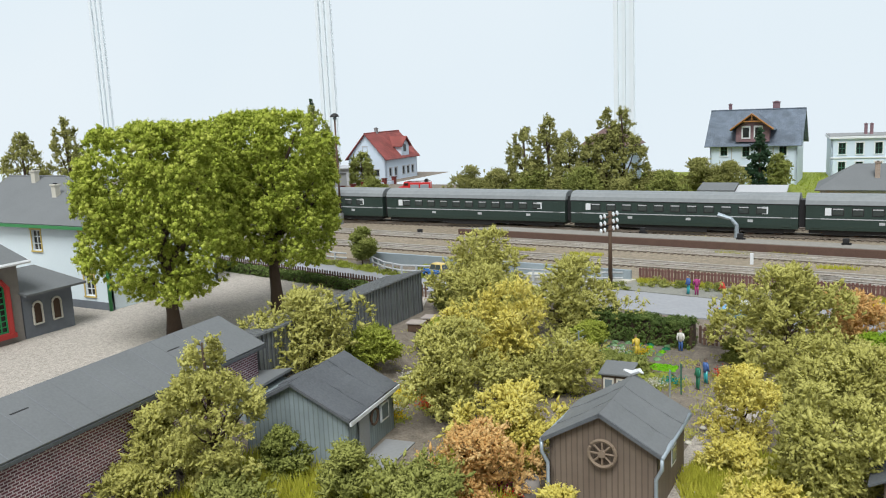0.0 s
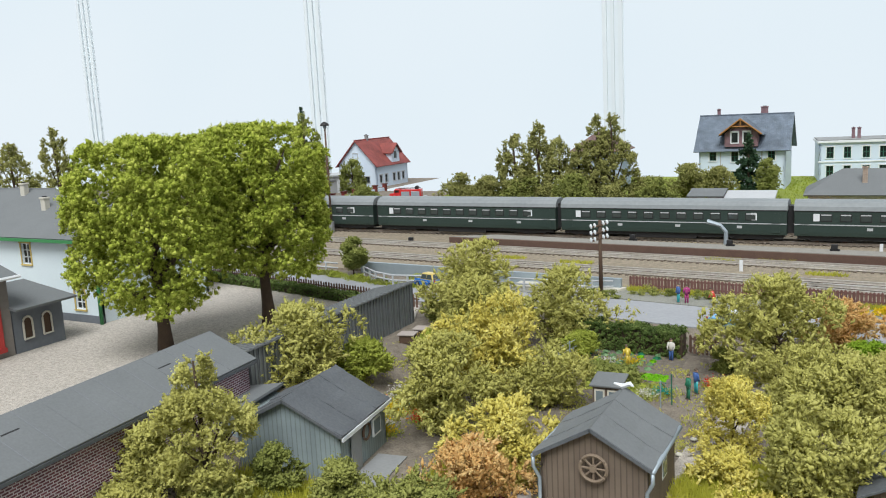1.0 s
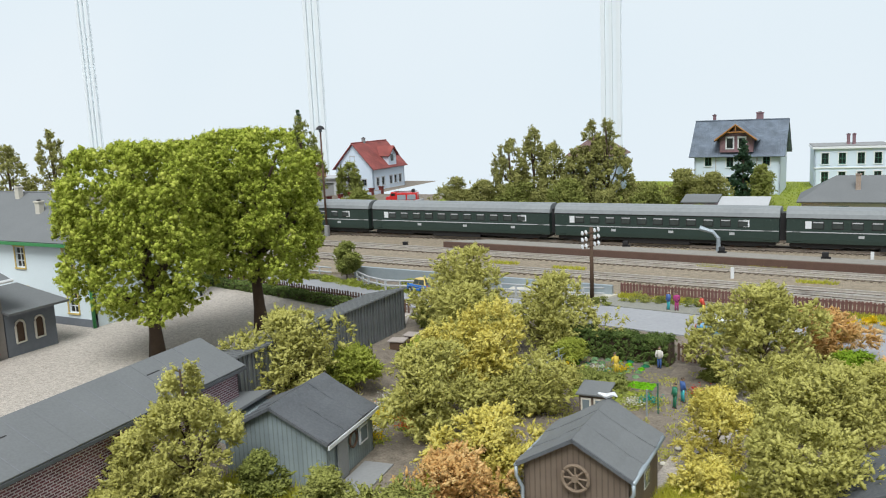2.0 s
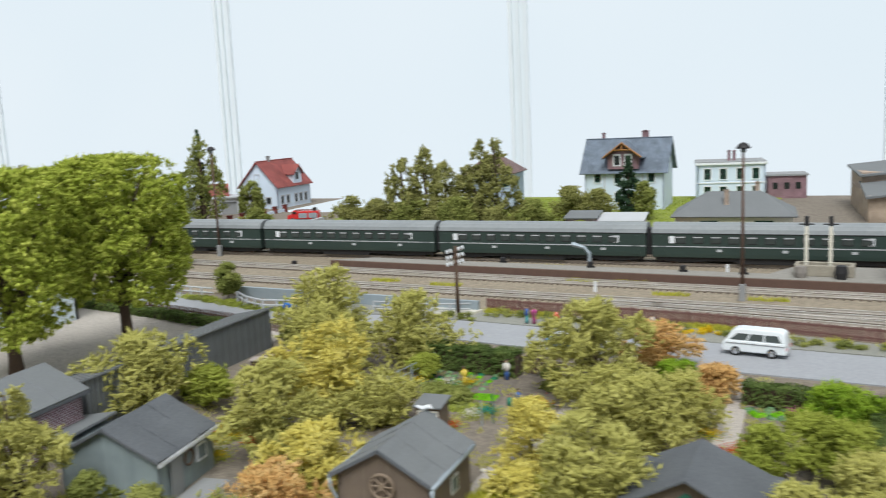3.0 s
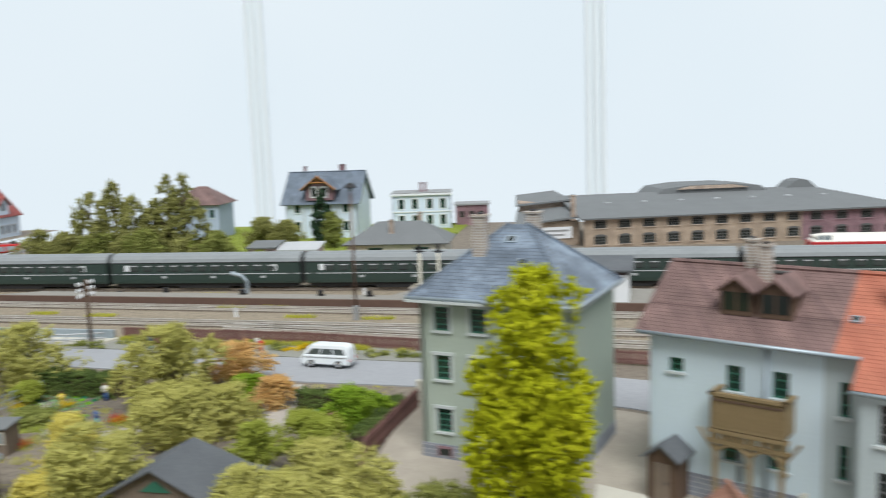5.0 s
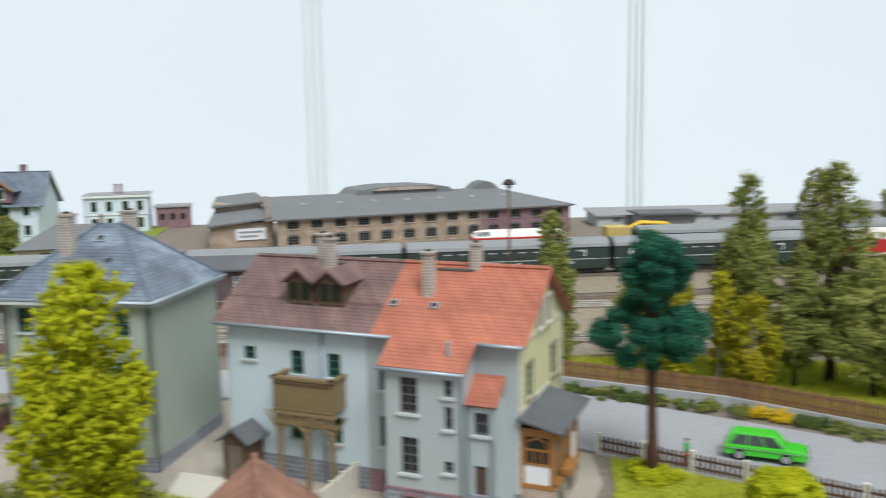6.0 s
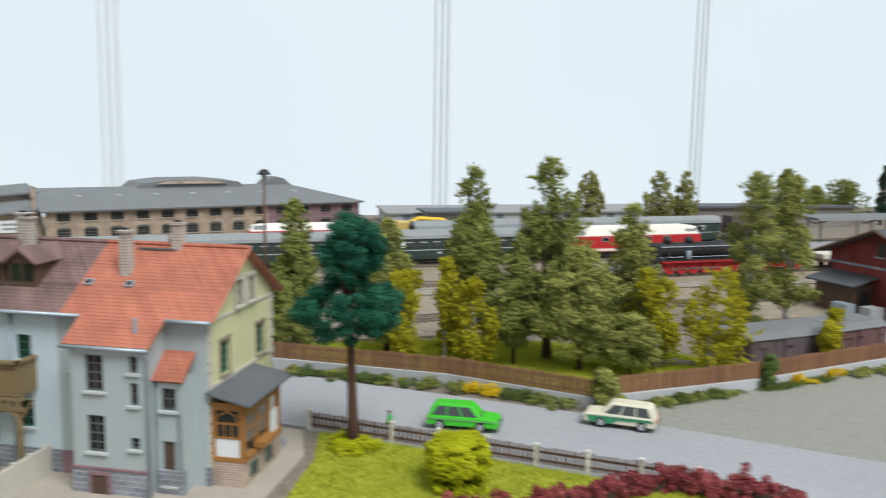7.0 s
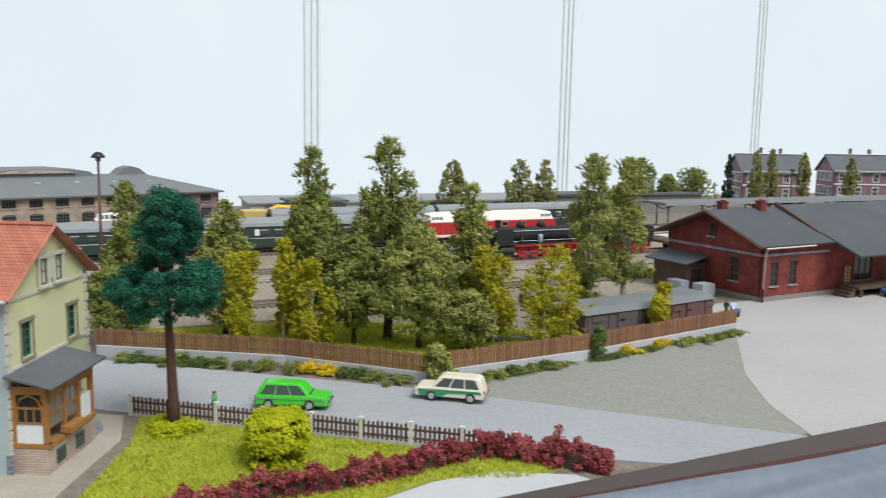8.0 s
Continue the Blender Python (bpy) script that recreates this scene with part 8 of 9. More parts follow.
for i, (x, y, h, w) in enumerate(((67.3, 56.6, 7.4, 5.2), (70.0, 55.6, 8.6, 2.6), (71.6, 53.8, 7.2, 4.6), (85.6, 50.8, 8.0, 5.4), (89.2, 48.9, 8.0, 7.2), (101.9, 50.0, 4.2, 2.4))):
    plant("birch_tree", "young birch with white bark and yellow-green leaves", "tree", x, y, h, w * 1.1, "finger", L_BIRCH, 19000, 0.065, 430 + i, 1.3 if h > 5 else 0.6, bark=BARK_W, group="birches", z=0.28)
plant("shrub", "grey-green shrub hanging over the low wall", "bush", 77.0, 43.4, 3.0, 2.2, "bush", L_DULL, 2800, 0.11, 440)

# trees across the tracks
BACK_TREES = [
    (-42.8, 121.0, 12.4, 5.0, "cone", L_DARK), (-39.6, 122.5, 14.0, 4.4, "cone", L_DARK), (-36.6, 123.0, 11.6, 5.0, "cone", L_DARK), (-31.0, 123.5, 14.6, 4.2, "cone", L_DARK), (-29.0, 125.0, 14.6, 5.6, "cone", L_DARK), (-33.8, 124.0, 10.5, 4.2, "cone", L_DARK),
    (-51.6, 120.8, 6.8, 6.0, "tree", L_DARK), (-47.0, 120.4, 6.6, 5.6, "tree", L_DARK), (-41.4, 119.6, 6.2, 6.4, "tree", L_MID), (-33.2, 119.8, 6.6, 7.4, "tree", L_MID), (-37.2, 120.4, 5.4, 5.0, "tree", L_DARK), (-28.0, 120.4, 5.0, 4.4, "tree", L_DARK),
    (-21.6, 119.8, 6.2, 5.6, "tree", L_MID), (-24.8, 126.0, 5.4, 5.2, "tree", L_DARK), (-20.6, 136.0, 6.2, 6.2, "tree", L_DARK), (-16.4, 135.0, 5.8, 5.2, "tree", L_DARK), (-10.2, 141.0, 6.2, 4.2, "tree", L_MID), (-14.7, 119.4, 3.4, 3.6, "bush", L_MID),
    (-86.0, 142.0, 7.0, 5.0, "cone", L_MID), (-88.4, 130.5, 18.2, 2.4, "cone", L_FIR), (-86.4, 128.5, 16.9, 7.0, "cone", L_MID), (-108.0, 86.0, 14.8, 7.4, "cone", L_DARK), (-100.0, 87.5, 16.6, 5.6, "cone", L_DARK), (-112, 137, 9, 3.6, "cone", L_FIR), (-70, 121, 5.2, 4.0, "tree", L_MID), (-118, 118, 13, 7, "cone", L_DARK), (-84, 96, 14.6, 5.5, "cone", L_DARK), (-74, 92, 14.2, 5.0, "cone", L_DARK), (-64, 90, 13.6, 4.6, "cone", L_DARK),
    (132, 150, 10.8, 5.8, "cone", L_DARK), (140.0, 137, 11.4, 5.0, "cone", L_DARK), (145.0, 135.6, 11.4, 4.2, "cone", L_DARK), (172.5, 140, 11.8, 6.0, "cone", L_MID), (187, 140, 9.6, 9.4, "tree", L_MID), (195.2, 138, 13.8, 2.6, "cone", L_FIR), (203.6, 138, 13.6, 3.0, "cone", L_DARK), (208.5, 138, 13.9, 2.8, "cone", L_DARK), (218.9, 138, 13.4, 3.0, "cone", L_DARK), (235.2, 138, 12.4, 2.8, "cone", L_DARK), (180.5, 141, 8.2, 6, "tree", L_MID),
]
for i, (x, y, h, w, k, mt) in enumerate(BACK_TREES):
    k = "ovoid" if k == "cone" and mt is not L_FIR else k
    plant("distant_tree", "dark olive tree beyond the railway tracks", "tree", x, y, h, w * (1.12 if k == "ovoid" else 1.05), k, mt, int(4500 + 90 * w * h), 0.11, 500 + i, 0.12 * h, group="distant trees")
plant("fir_tree", "dark green fir before the villa", "tree", -13.6, 146.0, 9.6, 4.0, "cone", L_FIR, 4500, 0.18, 560, 0.4)


def hedge(label, pts, h, w, mt, n, size, seed, name="hedge"):
    """A clipped hedge along a line; flakes over a loose block."""
    rng = np.random.default_rng(seed)
    x0, y0 = pts[0]
    z0 = ground_z(x0, y0) - 0.03
    ob = thing(name, label, "hedge", m=at(x0, y0, z0))
    seg = [math.dist(a, b) for a, b in zip(pts, pts[1:])]
    cen, nor = [], []
    core = Geo()
    for (a, b), L in zip(zip(pts, pts[1:]), seg):
        d = np.array([b[0] - a[0], b[1] - a[1]]) / L
        nn = np.array([-d[1], d[0]])
        k = int(n * L / sum(seg))
        m = max(6, int((26 if mt is L_RED else 170) * L))
        s, u, v = rng.uniform(0, L, m), rng.uniform(-1, 1, m), rng.uniform(0.05, 1, m)
        f = rng.integers(0, 3, m)
        u = np.where(f == 0, np.sign(u) * 0.9, u * 0.9)
        v = np.where(f == 1, 0.92, v * 0.92)
        rough = 1.0 if mt is L_RED else 0.3
        wob = 1 + rough * (0.16 * np.sin(s * 2.1 + seed) + rng.normal(0, 0.12, m))
        tc = np.stack([a[0] - x0 + d[0] * s + nn[0] * u * w / 2 * wob, a[1] - y0 + d[1] * s + nn[1] * u * w / 2 * wob, v * h * (0.92 + 0.12 * rough * np.sin(s * 3.7 + 1.3 * seed)) * wob], 1)
        o = np.stack([nn[0] * u, nn[1] * u, v], 1)
        j = rng.integers(0, m, k)
        e = rng.normal(size=(k, 3)) + 0.4 * o[j]
        e /= np.linalg.norm(e, axis=1, keepdims=True)
        p = tc[j] + e * (0.13 + 0.12 * h) * (1 if mt is L_RED else 0.42) * rng.uniform(0.5, 1.1, (k, 1))
        p[:, 2] = np.maximum(p[:, 2], 0.03)
        cen.append(p)
        nor.append(e + rng.normal(0, 0.4, (k, 3)) + (0, 0, 0.2))
        q = [a[0] - x0 - nn[0] * w * 0.3, a[1] - y0 - nn[1] * w * 0.3], [b[0] - x0 - nn[0] * w * 0.3, b[1] - y0 - nn[1] * w * 0.3], [b[0] - x0 + nn[0] * w * 0.3, b[1] - y0 + nn[1] * w * 0.3], [a[0] - x0 + nn[0] * w * 0.3, a[1] - y0 + nn[1] * w * 0.3]
        core.prism([tuple(r) for r in q], 0, h * 0.72)
    cen, nor = np.concatenate(cen), np.concatenate(nor)
    nor /= np.linalg.norm(nor, axis=1, keepdims=True)
    part("woody_core", core, BARK, ob)
    part("foliage", quads_mesh("foliage", cen, nor, size, rng, mt), mt, ob)


hedge("clipped dark green hedge along the garden front", [(-15.4, 64.6), (-5.4, 63.9)], 2.2, 1.7, L_HEDGE, 40000, 0.056, 1)
hedge("low green hedge along the street", [(10.8, 62.3), (19.3, 60.2), (18.0, 53.0)], 1.7, 1.4, L_HEDGE, 40000, 0.056, 2)
hedge("low dark hedge before the picket fence", [(-60, 72.0), (-47, 69.6), (-30, 65.6)], 1.0, 1.4, L_HEDGE, 18000, 0.09, 3)
hedge("hedge piece beside the flower garden", [(6.8, 63.2), (9.2, 62.5)], 1.7, 1.2, L_HEDGE, 5000, 0.075, 4)
hedge("dark red barberry hedge round the lawn", [(54.6, 29.6), (62.4, 30.5), (65.9, 30.3), (69.9, 30.7), (74.5, 31.2)], 1.15, 0.9, L_RED, 24000, 0.075, 5, "red_hedge")
hedge("dark red barberry hedge by the street", [(74.4, 31.0), (76.9, 28.6), (79.0, 26.8)], 1.25, 1.0, L_RED, 11000, 0.075, 6, "red_hedge")

# weeds along walls, fences and tracks
WEEDS = [(58.5, 57.6, L_DULL), (62.0, 56.2, L_DULL), (65.5, 53.0, L_MID), (67.5, 51.6, L_MID), (69.2, 50.2, L_MID), (70.1, 49.6, L_FLOWR), (71.2, 48.7, L_FLOWR), (62.6, 55.2, L_HEDGE), (63.7, 54.5, L_HEDGE), (64.7, 53.7, L_HEDGE), (66.5, 52.4, L_HEDGE), (72.4, 47.6, L_HEDGE), (73.2, 46.8, L_HEDGE), (83.2, 43.5, L_HEDGE), (85.8, 43.8, L_HEDGE), (59.6, 57.0, L_HEDGE), (102.8, 45.8, L_DULL), (100.4, 45.6, L_DULL), (74.0, 46.0, L_MID), (75.2, 44.9, L_MID), (84.5, 43.7, L_MID), (87.0, 44.0, L_MID), (81.6, 43.1, L_DULL), (94.5, 45.2, L_FLOWR), (98.5, 45.8, L_FLOWR), (91.2, 45.4, L_HEDGE), (104.5, 45.9, L_MID), (106.5, 46.4, L_MID),
         (-11.6, 76.6, L_DULL), (-9.0, 76.6, L_MID), (-6.5, 76.2, L_MID), (-3.5, 76.0, L_DULL), (1.5, 75.4, L_MID), (4.5, 74.8, L_MID), (6.6, 74.5, L_FLOWR), (9.5, 73.6, L_MID), (14.2, 72.6, L_DULL), (17.0, 72.2, L_MID), (20.5, 71.8, L_MID), (23.0, 71.6, L_DULL), (-0.5, 75.8, L_DULL), (12.0, 73.2, L_DULL),
         (-46, 77.0, L_MID), (-44, 76.4, L_GRN), (-40.6, 75.4, L_GRN), (-37.6, 74.6, L_MID), (-34.5, 76.2, L_GRN), (-14.2, 74.9, L_MID), (-16.3, 75.3, L_MID), (-31, 77.6, L_DULL)]
def weed(x, y, mt, seed):
    """A ragged low weed: a few leaning sprays of small leaves."""
    rng = np.random.default_rng(seed)
    ob = thing("weed_tuft", "yellow flowering weed tuft" if mt is L_FLOWR else "low green weed tuft beside the street", "weed", "weed tufts", at(x, y, 0.1))
    m = int(rng.integers(5, 12))
    c = np.stack([rng.normal(0, 0.62, m), rng.normal(0, 0.34, m), np.zeros(m)], 1)
    up = rng.uniform(0.15, 0.75, m) * np.exp(-(c[:, 0] ** 2) * 0.5)
    k = rng.integers(0, m, 1300)
    v = rng.random(1300)
    p = c[k] + np.stack([rng.normal(0, 0.16, 1300), rng.normal(0, 0.16, 1300), up[k] * v ** 0.7 + 0.03], 1)
    nor = rng.normal(size=(1300, 3)) + (0, -0.2, 0.6)
    part("leaves", quads_mesh("leaves", p, nor / np.linalg.norm(nor, axis=1, keepdims=True), 0.06, rng, mt), mt, ob)


for i, (x, y, mt) in enumerate(WEEDS):
    weed(x, y, mt, 700 + i)


def along(pts, n, spread, seed):
    """Points strewn unevenly along a line."""
    rng = np.random.default_rng(seed)
    seg = [math.dist(a, b) for a, b in zip(pts, pts[1:])]
    out = []
    for (a, b), L in zip(zip(pts, pts[1:]), seg):
        k = int(n * L / sum(seg))
        u = rng.random(k * 3)
        u = u[np.sin(u * L * 1.3 + seed) + np.sin(u * L * 0.47) + rng.normal(0, 0.5, k * 3) > 0.5]
        for q in u:
            out.append((a[0] + (b[0] - a[0]) * q + rng.normal(0, spread), a[1] + (b[1] - a[1]) * q + rng.normal(0, spread), 0.1))
    return out


blades("wall_weeds", "green weeds along the foot of the low wall", along([(58.5, 58.2), (68.9, 51.4), (76.4, 43.6), (90.5, 44.4), (108.4, 47.1)], 7600, 0.28, 31), 0.3, L_HEDGE, 31)
blades("fence_weeds", "yellow-green weeds along the railway fence", along([(-13.4, 78.0), (6.3, 76.3), (24.5, 72.5)], 4200, 0.3, 32), 0.4, L_GRASS2, 32)
blades("railing_weeds", "green weeds under the guard rail", along([(-62, 79.8), (-45, 77.2), (-38, 74.4), (-30, 74.2)], 2600, 0.35, 33), 0.35, L_GRN, 33)
blades("track_weeds", "sparse yellow-green weeds between the tracks", [q for cx, cy in ((-22, 88.5), (2, 88.0), (11, 87.2), (-8, 93.0), (-3, 93.2), (18, 93.1), (30, 84), (-30, 89.6), (-14, 100.6), (14.5, 96.4), (14.5, 94.2), (48, 82)) for q in scatter(lambda x, y: True, (cx - 1.8, cy - 0.5, cx + 1.8, cy + 0.5), 260, lambda x, y: 0.22, int(cx * 7 + 400))], 0.35, L_GRASS2, 9)

# vegetable beds and flowers in the plots
def vegetable(nm, lb, x, y, mt, r, k):
    """A low rosette of leaves, shared between plants of a kind."""
    key = ("veg", nm, mt.name, k % 3)
    if key not in SHARED:
        rng = np.random.default_rng(820 + k % 3)
        a = rng.normal(size=(90, 3))
        a /= np.linalg.norm(a, axis=1, keepdims=True)
        a[:, 2] = np.abs(a[:, 2])
        SHARED[key] = quads_mesh(nm, a * (r, r, r * 0.75) * rng.uniform(0.5, 1.05, (90, 1)), a + rng.normal(0, 0.3, (90, 3)) + (0, 0, 0.3), r * 0.36, rng, mt)
    ob = new(nm, SHARED[key])
    ob.matrix_basis = at(x, y, ground_z(x, y) + 0.01, (k * 77) % 360)
    tagged(ob, lb, "vegetable", "vegetable beds")


L_CAB = leaf_mat("cabbage_leaves", (0.10, 0.22, 0.10), (0.22, 0.38, 0.19), (0.46, 0.60, 0.36))
L_LET = leaf_mat("lettuce_leaves", (0.12, 0.38, 0.01), (0.22, 0.55, 0.02), (0.38, 0.70, 0.06))
L_KOHL = leaf_mat("dark_cabbage_leaves", (0.015, 0.12, 0.06), (0.03, 0.20, 0.10), (0.08, 0.30, 0.17))
rng = np.random.default_rng(800)
for k in range(30):
    x, y = -11.9 + 5.3 * (k % 6) / 5.4 + rng.normal(0, 0.1), 60.2 + 0.78 * (k // 6) + rng.normal(0, 0.1)
    vegetable("cabbage", "pale green cabbage in a bed of grey soil", x, y, (L_CAB, L_KOHL, L_CAB, L_CAB, L_LET)[(k * 7) % 5], 0.26, k)
for k in range(64):
    vegetable("lettuce", "bright green lettuce in a dense bed", -9.0 + 0.24 * (k % 16) + rng.normal(0, 0.04), 57.9 + 0.3 * (k // 16) + rng.normal(0, 0.04), L_LET, 0.17, k)
for k in range(22):
    vegetable("cabbage", "green cabbage beside the low hedge", 11.0 + rng.uniform(0, 2.6), 59.0 + rng.uniform(0, 2.8), L_CAB if k % 3 else L_LET, 0.26, k)
for k in range(26):
    vegetable("bean_plant", "low olive bean plant in a row", -9.6 + 0.36 * (k % 13) + rng.normal(0, 0.05), 55.6 + 0.7 * (k // 13) + rng.normal(0, 0.1), L_MID if k % 2 else L_GRN, 0.42, k)
blades("garden_weeds", "sparse yellow-green weeds on the garden soil", scatter(lambda x, y: math.sin(x * 1.9) + math.sin(y * 2.3 + x) + math.sin(y * 0.9 - x * 0.7) > 0.75, (-25, 45.5, 18, 64), 9000, lambda x, y: ground_z(x, y) - 0.01, 44), 0.11, L_GRASS2, 44)
blades("garden_tufts", "low olive tufts on the garden soil", scatter(lambda x, y: math.sin(x * 2.7 + 1) + math.sin(y * 1.9 + x) + math.sin(y * 1.3 - x * 1.1) > 1.1, (-25, 44, 18, 64), 9000, lambda x, y: ground_z(x, y) - 0.01, 45), 0.2, L_OLIVE, 45)
FL = [((0.62, 0.05, 0.03), "red"), ((0.72, 0.5, 0.02), "yellow"), ((0.02, 0.32, 0.28), "teal"), ((0.7, 0.68, 0.62), "white"), ((0.7, 0.25, 0.03), "orange"), ((0.55, 0.12, 0.3), "pink")]
FLM = [(leaf_mat("petals_" + nm, tuple(v * 0.7 for v in c), c, tuple(min(0.85, v * 1.2) for v in c)), nm) for c, nm in FL]
rng = np.random.default_rng(77)
for k, (x, y, c) in enumerate(((-20.6, 50.2, 3), (-19.9, 50.6, 4), (-18.9, 50.3, 1), (-18.2, 50.6, 0), (-17.4, 49.4, 2), (-19.0, 45.2, 1), (-17.0, 46.8, 4), (-8.2, 37.9, 5), (-7.4, 37.2, 0), (-9.9, 35.6, 0), (-20.2, 48.6, 3), (-19.6, 49.4, 1), (-18.8, 48.2, 2), (-18.2, 49.2, 2), (-17.9, 47.6, 0), (-19.4, 47.4, 1), (-20.6, 46.9, 4), (-18.8, 46.6, 1), (-16.9, 46.0, 0), (-19.8, 45.5, 1), (-18.4, 44.6, 3), (-17.6, 43.6, 1), (-2.4, 58.0, 0), (-1.8, 57.5, 4), (-4.8, 55.4, 2), (-5.6, 54.6, 3), (10.6, 52.8, 0), (11.4, 53.2, 4), (8.6, 57.0, 3), (9.4, 55.4, 1), (13.9, 60.4, 5), (14.6, 60.9, 5), (-6.2, 52.2, 0), (-9.8, 60.2, 3), (-8.2, 60.8, 1), (-12.2, 60.0, 1), (-10.4, 37.6, 0), (-9.3, 37.9, 5), (-22.6, 56.2, 2), (-1.2, 54.2, 3))):
    mt, nm = FLM[c]
    a = rng.normal(size=(220, 3)) * (0.34, 0.34, 0.18)
    a[:, 2] = np.abs(a[:, 2]) + 0.25
    ob = thing("flower_clump", "%s flowers with green leaves in the garden" % nm, "flowers", "flower clumps", at(x, y, ground_z(x, y) - 0.02))
    part("petals", quads_mesh("petals", a, unit(rng.normal(size=(220, 3)) + (0, 0, 0.8)), 0.05, rng, mt), mt, ob)
    a = rng.normal(size=(360, 3)) * (0.42, 0.42, 0.18)
    a[:, 2] = np.abs(a[:, 2])
    part("leaves", quads_mesh("leaves", a, unit(rng.normal(size=(360, 3)) + (0, 0, 0.6)), 0.055, rng, L_GRN), L_GRN, ob)
sheet("garden_path", height_sheet(axis_steps([(-2.6, 1.6, 0.4)]), axis_steps([(36, 64, 0.5)]), 0.09, lambda x, y: abs(x - (-0.6 + 0.9 * math.sin(y * 0.13))) < 0.9), GRAVEL, "pale gravel garden path past the brown hut", category="path")
sheet("cross_path", height_sheet(axis_steps([(7, 13, 0.5)]), axis_steps([(52, 64, 0.5)]), 0.09, lambda x, y: abs(x - 10.1 + (y - 58) * 0.06) < 0.8), GRAVEL, "pale gravel path between the plots", category="path")
sheet("bed_soil", height_sheet(axis_steps([(-12, -5, 0.5)]), axis_steps([(57.6, 64, 0.5)]), 0.035), mat("bed_earth", (0.235, 0.205, 0.17), (0.10, 0.088, 0.072), 260, 0.95, 1.0, fine=5, stain=0.15), "dug grey-brown soil of the vegetable bed", category="bed")
for k, (x, y, rz) in enumerate(((-25.6, 57.3, 12), (-25.4, 59.2, 8))):
    hv = thing("beehive", "low brown beehive with a pale flat lid", "beehive", "beehives", at(x + 1.4, y, ground_z(x + 1.4, y), rz))
    part("box", Geo().box(-0.55, -0.45, 0.0, 0.55, 0.45, 0.6), WOOD_D, hv, bevel=0.03)
    part("lid", Geo().box(-0.66, -0.55, 0.6, 0.66, 0.55, 0.72), mat("hive_lid", (0.46, 0.41, 0.38), (0.36, 0.32, 0.30), 90, 0.85, 0.2), hv, bevel=0.03)
bo = thing("rain_barrel", "dark rain barrel under the downpipe", "barrel", m=at(-6.8, 37.6, -1.2))
part("tub", Geo().lathe([(0.42, 0), (0.52, 0.55), (0.45, 1.1)], 14), WALL_TP, bo, smooth=True)
part("water", Geo().lathe([(0.02, 1.0), (0.4, 1.0)], 14), GLASS, bo)


# ---- fences, walls, rails ----
def fence(name, label, pts, h, mt, spacing, pw, z=0.1, post=None, post_h=None, group="", rails=(0.3, 0.75), ground=True, posts=None, cap=0.0):
    fn = thing(name, label, "fence", group, at(*pts[0], z))
    o = Vector((*pts[0], 0))
    key = (name, h, pw)
    carry = 0.0
    for a, b in zip(pts, pts[1:]):
        a, b = Vector((*a, 0)) - o, Vector((*b, 0)) - o
        L, d = (b - a).length, (b - a).normalized()
        rz = math.degrees(math.atan2(d.y, d.x))
        s = carry
        while s < L:
            p = a + d * s
            wob = random.uniform(-0.04, 0.04) * h
            part("picket", Geo().side([(-pw / 2, 0), (pw / 2, 0), (pw / 2, h - pw * 0.5), (0, h), (-pw / 2, h - pw * 0.5)], -0.05, 0.02), mt, fn, m=at(p.x, p.y, wob, rz, 0, random.uniform(-1.2, 1.2)), key=key)
            s += spacing
        carry = s - L
        for r in rails:
            part("rail", Geo().box(0, 0.02, r * h - 0.06, L, 0.10, r * h + 0.06), mt, fn, m=at(a.x, a.y, 0, rz))
        if post is not None:
            n = max(1, round(L / posts))
            for i in range(n + (b == Vector((*pts[-1], 0)) - o)):
                p = a + d * (L * i / n)
                part("post", Geo().box(-0.1, -0.1, -0.1, 0.1, 0.1, post_h).box(-0.12, -0.12, post_h, 0.12, 0.12, post_h + 0.06), post, fn, m=at(p.x, p.y, 0, rz), key=("post", post_h))
    return fn


FP = [(57.8, 45.2), (62.1, 41.6), (68.9, 36.0), (75.6, 30.6)]
fence("picket_fence", "dark brown picket fence with pale concrete posts", FP, 1.12, PICKET_D, 0.27, 0.14, 0.12, POST_W, 1.2, posts=2.95, rails=(0.25, 0.68))
sheet("fence_kerb", Geo().slab([(57.8, 45.1, 0.2), (62.1, 41.5, 0.2), (68.9, 35.9, 0.2), (75.6, 30.5, 0.2), (75.7, 30.7, 0.2), (69.0, 36.1, 0.2), (62.2, 41.7, 0.2), (57.9, 45.3, 0.2)], 0.3), PALEGREY, "pale kerb under the picket fence", category="kerb")
WALLP = [(57.0, 60.0), (69.1, 51.9), (76.7, 44.1), (90.5, 44.8), (108.4, 47.6)]
g = Geo()
for a, b in zip(WALLP, WALLP[1:]):
    d = Vector((b[0] - a[0], b[1] - a[1])).normalized()
    n_ = Vector((-d.y, d.x)) * 0.35
    g.prism([a, b, (b[0] + n_.x, b[1] + n_.y), (a[0] + n_.x, a[1] + n_.y)], -0.2, 0.85)
sheet("retaining_wall", g, PALEGREY, "low pale grey retaining wall under the plank fence", category="wall", bevel=0.05)
fence("plank_fence", "weathered brown plank fence on the low wall", [(x, y + 0.12) for x, y in WALLP], 1.32, PICKET, 0.25, 0.185, 0.82, rails=(0.25, 0.75))
fence("railway_fence", "red-brown picket fence along the railway", [(-13.4, 78.6), (6.3, 76.9), (24.5, 73.2), (42, 69.8)], 1.2, FENCE_R, 0.29, 0.22, 0.12, rails=(0.3, 0.8))
fence("dark_picket_fence", "low dark picket fence by the gravel yard", [(-62, 73.4), (-47, 70.6), (-36, 68.3), (-28.6, 66.7)], 1.15, PICKET_D, 0.36, 0.17, 0.1, rails=(0.6,))
